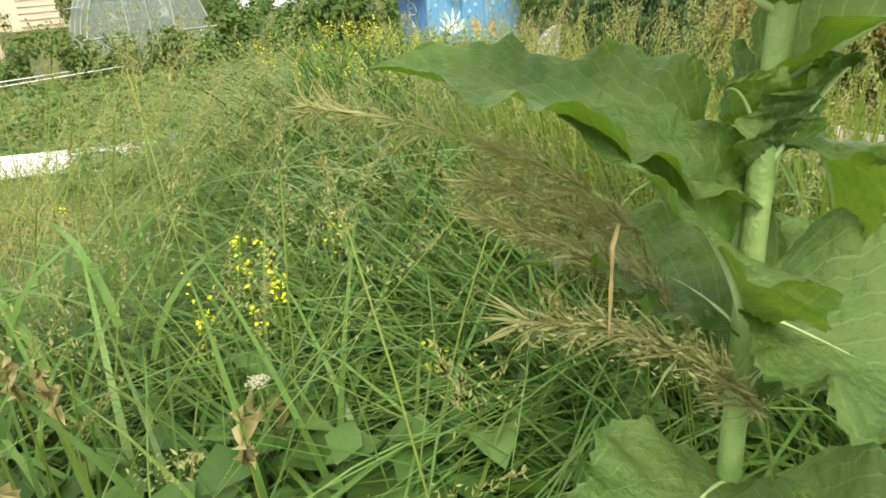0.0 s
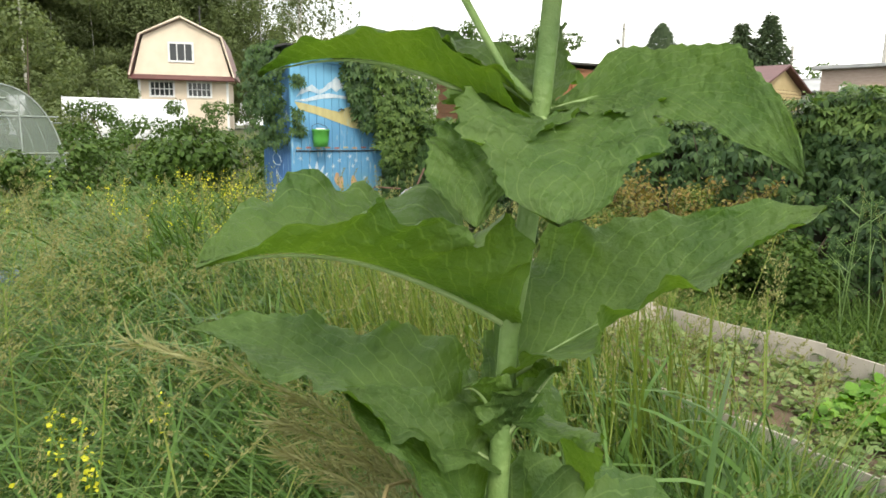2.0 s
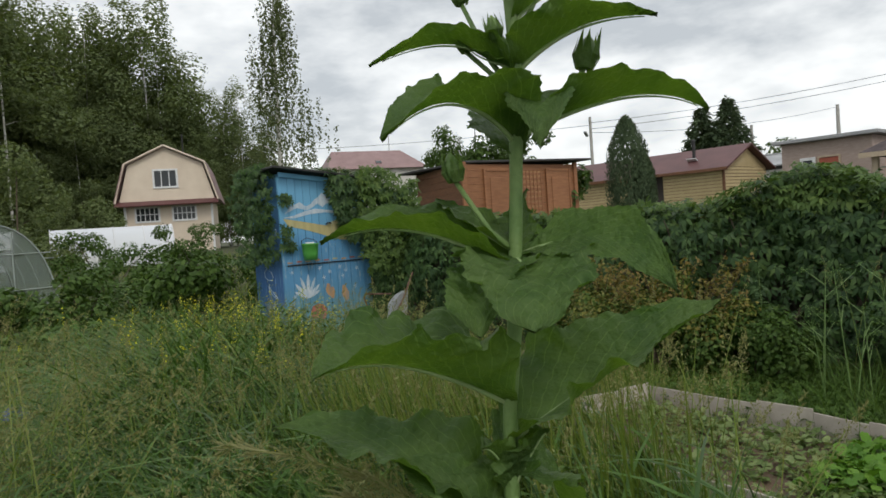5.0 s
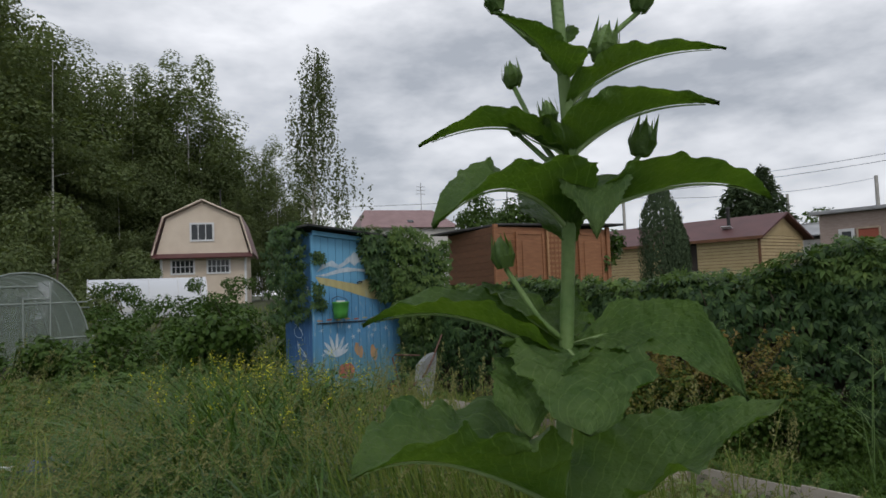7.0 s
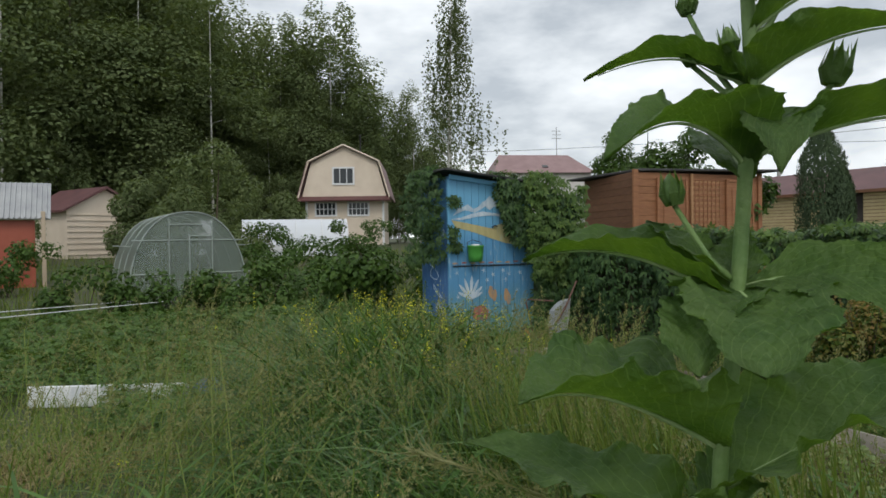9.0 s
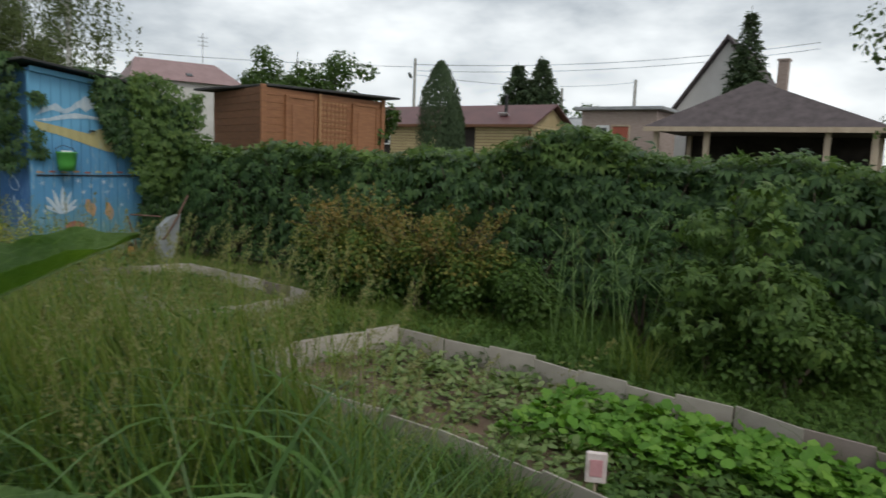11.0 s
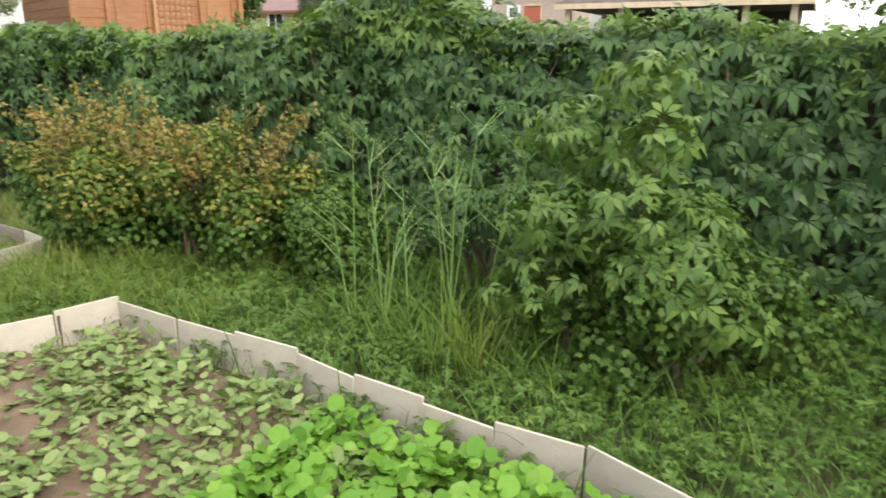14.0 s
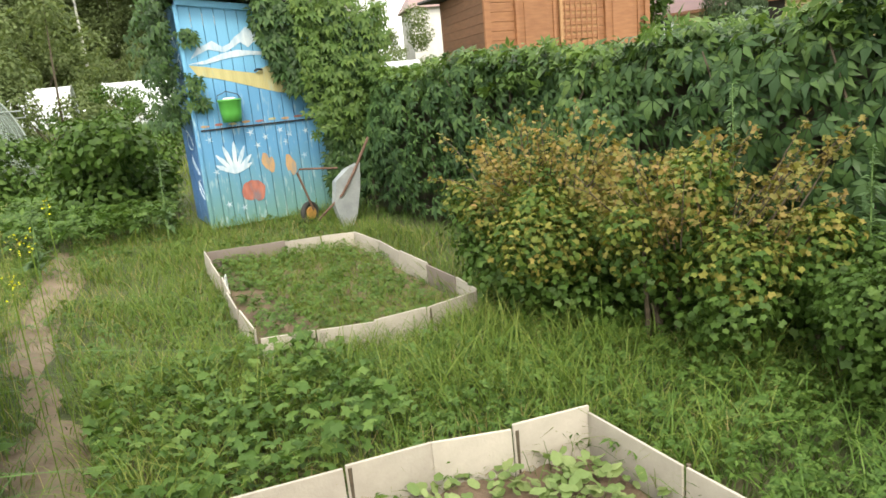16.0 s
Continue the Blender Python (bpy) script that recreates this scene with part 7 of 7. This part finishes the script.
LEAVES = [
    (1.31, (-4.157, -2.361, 1.377), (-4.295, -2.393, 1.392), 0.17, 0.75, 0.022, 6), (1.262, (-3.92, -2.482, 1.338), (-3.774, -2.558, 1.415), 0.17, 0.7, 0.022, 14),
    (1.475, (-4.09, -2.314, 1.535), (-4.172, -2.223, 1.525), 0.125, 0.55, 0.01, 8), (1.495, (-3.968, -2.528, 1.51), (-4.009, -2.635, 1.453), 0.078, 0.3, 0.004, 46, 1.0, 0.95),
    (1.492, (-4.057, -2.477, 1.468), (-4.1, -2.52, 1.419), 0.16, 0.3, 0.014, 0, 0.42), (1.48, off(-0.035, -0.06, 1.462), off(-0.045, -0.1, 1.41), 0.1, 0.3, 0.012, 0, 0.5), (1.5, off(-0.05, 0.06, 1.55), off(-0.075, 0.09, 1.575), 0.07, 0.4, 0.008, 0), (1.5, off(0.03, 0.06, 1.54), off(0.05, 0.08, 1.58), 0.06, 0.4, 0.008, 0),
    (1.175, (-4.128, -2.284, 1.253), (-4.224, -2.157, 1.284), 0.14, 0.45, 0.022, 14),
    (1.635, (-4.099, -2.419, 1.677), (-4.209, -2.422, 1.63), 0.125, 0.6, 0.008, 5), (1.641, (-3.887, -2.508, 1.683), (-3.805, -2.572, 1.66), 0.11, 0.65, 0.007, 5),
    (1.66, (-4.019, -2.469, 1.674), (-4.049, -2.5, 1.615), 0.11, 0.3, 0.008, 0), (1.62, off(0.02, 0.1, 1.68), off(0.04, 0.18, 1.66), 0.09, 0.2, 0.008, 0),
    (1.717, (-4.038, -2.352, 1.768), (-4.097, -2.255, 1.755), 0.08, 0.6, 0.006, 5), (1.721, (-3.957, -2.491, 1.763), (-3.916, -2.574, 1.762), 0.1, 0.65, 0.006, 5),
    (1.783, (-3.936, -2.482, 1.831), (-3.865, -2.559, 1.839), 0.07, 0.6, 0.005, 5), (1.818, (-4.051, -2.419, 1.857), (-4.098, -2.408, 1.882), 0.09, 0.3, 0.006, 20),
    (1.727, (-4.026, -2.377, 1.757), (-4.023, -2.356, 1.795), 0.05, 0.2, 0.005, 0), (1.86, off(0.03, 0.04, 1.89), off(0.05, 0.08, 1.88), 0.05, 0.2, 0.005, 0),
    (1.93, off(0.06, 0.0, 1.965), off(0.12, -0.01, 1.96), 0.055, 0.3, 0.005, 0), (1.95, off(-0.05, 0.01, 1.975), off(-0.11, 0.02, 1.96), 0.055, 0.3, 0.005, 0), (2.03, off(0.035, -0.01, 2.07), off(0.07, -0.02, 2.08), 0.04, 0.2, 0.004, 0), (2.05, off(-0.035, 0.015, 2.08), off(-0.07, 0.03, 2.08), 0.04, 0.2, 0.004, 0),
    (1.223, (-3.961, -2.4, 1.2), (-3.92, -2.406, 1.07), 0.15, 0.35, 0.015, 25), (1.208, (-4.063, -2.409, 1.258), (-4.089, -2.414, 1.27), 0.07, 0.7, 0.01, 0), (1.2, (-4.015, -2.434, 1.262), (-4.003, -2.443, 1.273), 0.07, 0.7, 0.01, 0),
    (1.075, (-4.093, -2.386, 1.194), (-4.141, -2.31, 1.249), 0.15, 0.5, 0.014, 20), (1.065, off(-0.09, 0.08, 1.09), off(-0.2, 0.16, 1.06), 0.15, 0.5, 0.02, 10),
    (1.09, (-3.985, -2.496, 1.055), (-3.943, -2.617, 1.002), 0.2, 0.5, 0.016, 15), (1.0, off(0.14, 0.12, 1.04), off(0.3, 0.2, 0.95), 0.18, 0.5, 0.02, 10), (0.92, off(-0.08, -0.1, 0.93), off(-0.14, -0.2, 0.82), 0.17, 0.4, 0.02, 0),
    (0.85, off(0.12, -0.1, 0.88), off(0.26, -0.2, 0.74), 0.2, 0.4, 0.02, 0), (0.7, off(-0.14, 0.04, 0.74), off(-0.3, 0.08, 0.58), 0.2, 0.4, 0.02, 0), (0.5, off(0.12, 0.12, 0.56), off(0.3, 0.25, 0.4), 0.2, 0.4, 0.02, 0),
]
for k, (z, mid, tip, width, fold, wave, *turned) in enumerate(LEAVES):
    big_leaf(z, mid, tip, width, wave, k, fold, *turned)


def bud(z, tip, size, seed=0):
    """A stalk from a leaf's axil to a green bud wrapped in pointed bracts."""
    e = Vector(tip) - Vector((SX, SY, 0))
    b = stem_at(z)
    st = part("bud_stalk", tube(bmesh.new(), [b, b.lerp(e, 0.45) - Vector((0, 0, 0.012)), e], (0.0042, 0.0036, 0.0032), 7), M_STEM, plant, "", True)
    d = (e - b).normalized() * 0.35 + Vector((0, 0, 1))
    d.normalize()
    a = d.orthogonal().normalized()
    c = d.cross(a)
    bm = bmesh.new()
    prof = ((0, 0.1), (0.14, 0.3), (0.4, 0.4), (0.7, 0.34), (1.0, 0.2), (1.2, 0.04))
    rings = [[bm.verts.new(e + d * size * t + (a * math.cos(q) + c * math.sin(q)) * size * r * (1 + 0.07 * math.sin(5 * q))) for q in np.arange(12) * math.pi / 6] for t, r in prof]
    for r0, r1 in zip(rings, rings[1:]):
        for k in range(12):
            bm.faces.new((r0[k], r0[(k + 1) % 12], r1[(k + 1) % 12], r1[k]))
    bm.faces.new(rings[0][::-1])
    bm.faces.new(rings[-1])
    part("bud", bm, M_STEM, st, "green closed bud", True)
    rnd = random.Random(seed)
    for k in range(8):
        q = k * 0.785 + rnd.uniform(-0.2, 0.2)
        o = a * math.cos(q) + c * math.sin(q)
        s = d.cross(o)
        hgt = size * rnd.uniform(1.0, 1.45)
        bm = bmesh.new()
        vs = [bm.verts.new(p) for p in (e + o * size * 0.3 - s * size * 0.12, e + o * size * 0.3 + s * size * 0.12, e + o * size * 0.46 + s * size * 0.17 + d * size * 0.45, e + o * size * 0.3 + d * hgt + o * size * rnd.uniform(-0.15, 0.25), e + o * size * 0.46 - s * size * 0.17 + d * size * 0.45, e + o * size * 0.5 + d * size * 0.45)]
        for f in ((0, 1, 5), (1, 2, 5), (2, 3, 5), (3, 4, 5), (4, 0, 5)):
            bm.faces.new([vs[i] for i in f])
        part("bract", bm, M_BIGLEAF, st)


BUDS = [(1.644, (-3.92, -2.47, 1.722), 0.042), (1.498, (-4.062, -2.372, 1.59), 0.036), (1.693, (-3.996, -2.334, 1.83), 0.033), (1.774, (-3.96, -2.451, 1.837), 0.045), (1.713, (-4.008, -2.35, 1.762), 0.027), (1.742, (-4.027, -2.424, 1.758), 0.027), (1.84, (-3.926, -2.484, 1.896), 0.036), (1.85, (-4.06, -2.375, 1.903), 0.032), (1.97, off(0.05, 0.0, 2.03), 0.034)]
for k, (z, tip, s) in enumerate(BUDS):
    bud(z, tip, 0.86 * s, k)
top_b = stem_at(2.11) + Vector((SX, SY, 0))
bud(2.06, (top_b.x, top_b.y, 2.12), 0.04, 40)

# a dry reed blade and heads of last year's stalks near the plant
rb = thing("dry_reed", "curled orange-brown dry reed blade", "reed", (-4.132, -2.36, -0.06))
part("blade", tube(bmesh.new(), [(0.1, 0.06, 1.15), (0.05, 0.03, 1.21), (0.01, 0.005, 1.228), (0, 0, 1.215), (-0.004, -0.003, 1.185), (-0.009, -0.006, 1.145)], (0.0008, 0.0014, 0.002, 0.0022, 0.0018, 0.0005), 5), M_STRAW, rb, "curled orange-brown blade")
part("stalk", tube(bmesh.new(), [(0.11, 0.07, 0), (0.1, 0.06, 1.15)], (0.0012, 0.0008), 5), M_MEADOW, rb)


def reed_panicle(parent, pts, girth):
    """A long brown feathery grass head bending along a curve."""
    c = np.array(pts, float)
    n = 1000
    t = np.sort(RNG.uniform(0, 1, n)) * (len(c) - 1)
    k = np.minimum(t.astype(int), len(c) - 2)
    f = (t - k)[:, None]
    p = c[k] * (1 - f) + c[k + 1] * f
    d = unit(c[k + 1] - c[k])
    w = girth * np.sin(math.pi * np.clip(t / (len(c) - 1), 0.03, 0.97)) ** 0.6
    q = p + RNG.normal(0, 1, (n, 3)) * w[:, None] * np.array([1.25, 1.25, 1.0])
    scatter("feathery_head", q, d + wild(n, 0.25), wild(n), RNG.uniform(0.003, 0.008, n), T_LONG, M_REED, parent)
    s = RNG.choice(n, 300)
    scatter("strands", p[s], d[s] + wild(300, 0.3), wild(300), RNG.uniform(0.02, 0.05, 300), simple_leaf(0.03, 0.0, 0.2), M_REED, parent)


M_REED = leafy("brown_reed_heads", ((0.0, (0.19, 0.19, 0.09)), (0.6, (0.3, 0.3, 0.155)), (1.0, (0.4, 0.4, 0.23))), 0.3, 0.8)
rg = thing("reed_grass", "arching reed grass with brown feathery heads beside the tall plant", "grass", (0, 0, 0))
for pts, girth in (([(-4.077, -2.335, 1.14), (-4.095, -2.28, 1.178), (-4.129, -2.218, 1.205), (-4.184, -2.124, 1.228), (-4.24, -2.03, 1.238)], 0.013),
                   ([(-4.072, -2.364, 1.09), (-4.084, -2.291, 1.14), (-4.105, -2.235, 1.16), (-4.139, -2.185, 1.172)], 0.01),
                   ([(-4.05, -2.44, 1.02), (-4.09, -2.4, 1.07), (-4.13, -2.36, 1.088), (-4.19, -2.32, 1.096)], 0.009),
                   ([(-4.06, -2.36, 1.07), (-4.08, -2.29, 1.105), (-4.1, -2.23, 1.12), (-4.13, -2.18, 1.13)], 0.008)):
    reed_panicle(rg, pts, girth)
    p0, p1 = Vector(pts[0]), Vector(pts[1])
    root = Vector((p0.x + 0.1, p0.y - 0.02, 0))
    part("stalk", tube(bmesh.new(), [root, root.lerp(p0, 0.6) + Vector((0.03, 0, 0.06)), p0, *[Vector(q) for q in pts[1:]]], 0.0008, 5), M_MEADOW, rg)

M_WITHER = leafy("withered_leaves", ((0.0, (0.15, 0.14, 0.06)), (0.6, (0.3, 0.26, 0.13)), (1.0, (0.42, 0.4, 0.24))), 0.25, 0.8)
for k, at_ in enumerate([(-4.363, -1.912, 0.858), (-4.691, -1.759, 0.857), (-4.628, -1.65, 0.912), (-4.714, -1.856, 0.879), (-4.654, -1.753, 0.912), (-4.636, -1.908, 0.858), (-4.579, -1.733, 0.912), (-4.682, -1.94, 0.867)]):
    w = thing("withered_stalk", "dying stalk with curled brown leaves", "weed", (at_[0], at_[1], 0), 0, "withered stalks")
    part("stalk", tube(bmesh.new(), [(0.02, 0, 0), (0.01, 0.01, at_[2] * 0.6), (0, 0, at_[2])], (0.004, 0.003, 0.002), 5), M_MEADOW, w)
    n = 11
    a = RNG.uniform(0, 6.28, n)
    o = np.stack([np.cos(a), np.sin(a), 0 * a], -1)
    pos = np.stack([0 * a, 0 * a, at_[2] - RNG.uniform(0, 0.07, n)], -1)
    scatter("curled_leaves", pos, o * 0.6 + np.array([0, 0, -1]), o + wild(n, 0.4), RNG.uniform(0.018, 0.042, n), leaflet(0.26, 0.5, 0.5), M_WITHER, w)
M_UMBEL = leafy("off_white_florets", ((0.0, (0.3, 0.3, 0.2)), (0.6, (0.5, 0.5, 0.4)), (1.0, (0.62, 0.62, 0.55))), 0.2, 0.7)
um = thing("umbel_flower", "small flat white umbel going brown on a thin stalk", "flower", (-4.28, -1.59, 0))
part("stalk", tube(bmesh.new(), [(0.03, 0.02, 0), (0.01, 0.01, 0.4), (0, 0, 0.7)], (0.004, 0.003, 0.002), 5), M_STEM, um)
n = 260
a, r = RNG.uniform(0, 6.28, n), np.sqrt(RNG.uniform(0, 1, n)) * 0.022
pos = np.stack([r * np.cos(a), r * np.sin(a), 0.703 - 5.0 * r * r + RNG.normal(0, 0.002, n)], -1)
scatter("florets", pos, wild(n), wild(n, 0.4) + np.array([0, 0, 1]), RNG.uniform(0.003, 0.006, n), T_ROUND, M_UMBEL, um)
n = 14
a = RNG.uniform(0, 6.28, n)
o = np.stack([np.cos(a), np.sin(a), 0 * a], -1)
scatter("curled_leaves", np.stack([0.015 * np.cos(a), 0.015 * np.sin(a), RNG.uniform(0.56, 0.68, n)], -1), o * 0.5 + np.array([0, 0, -1]), o + wild(n, 0.4), RNG.uniform(0.03, 0.06, n), leaflet(0.26, 0.5, 0.5), M_WITHER, um)
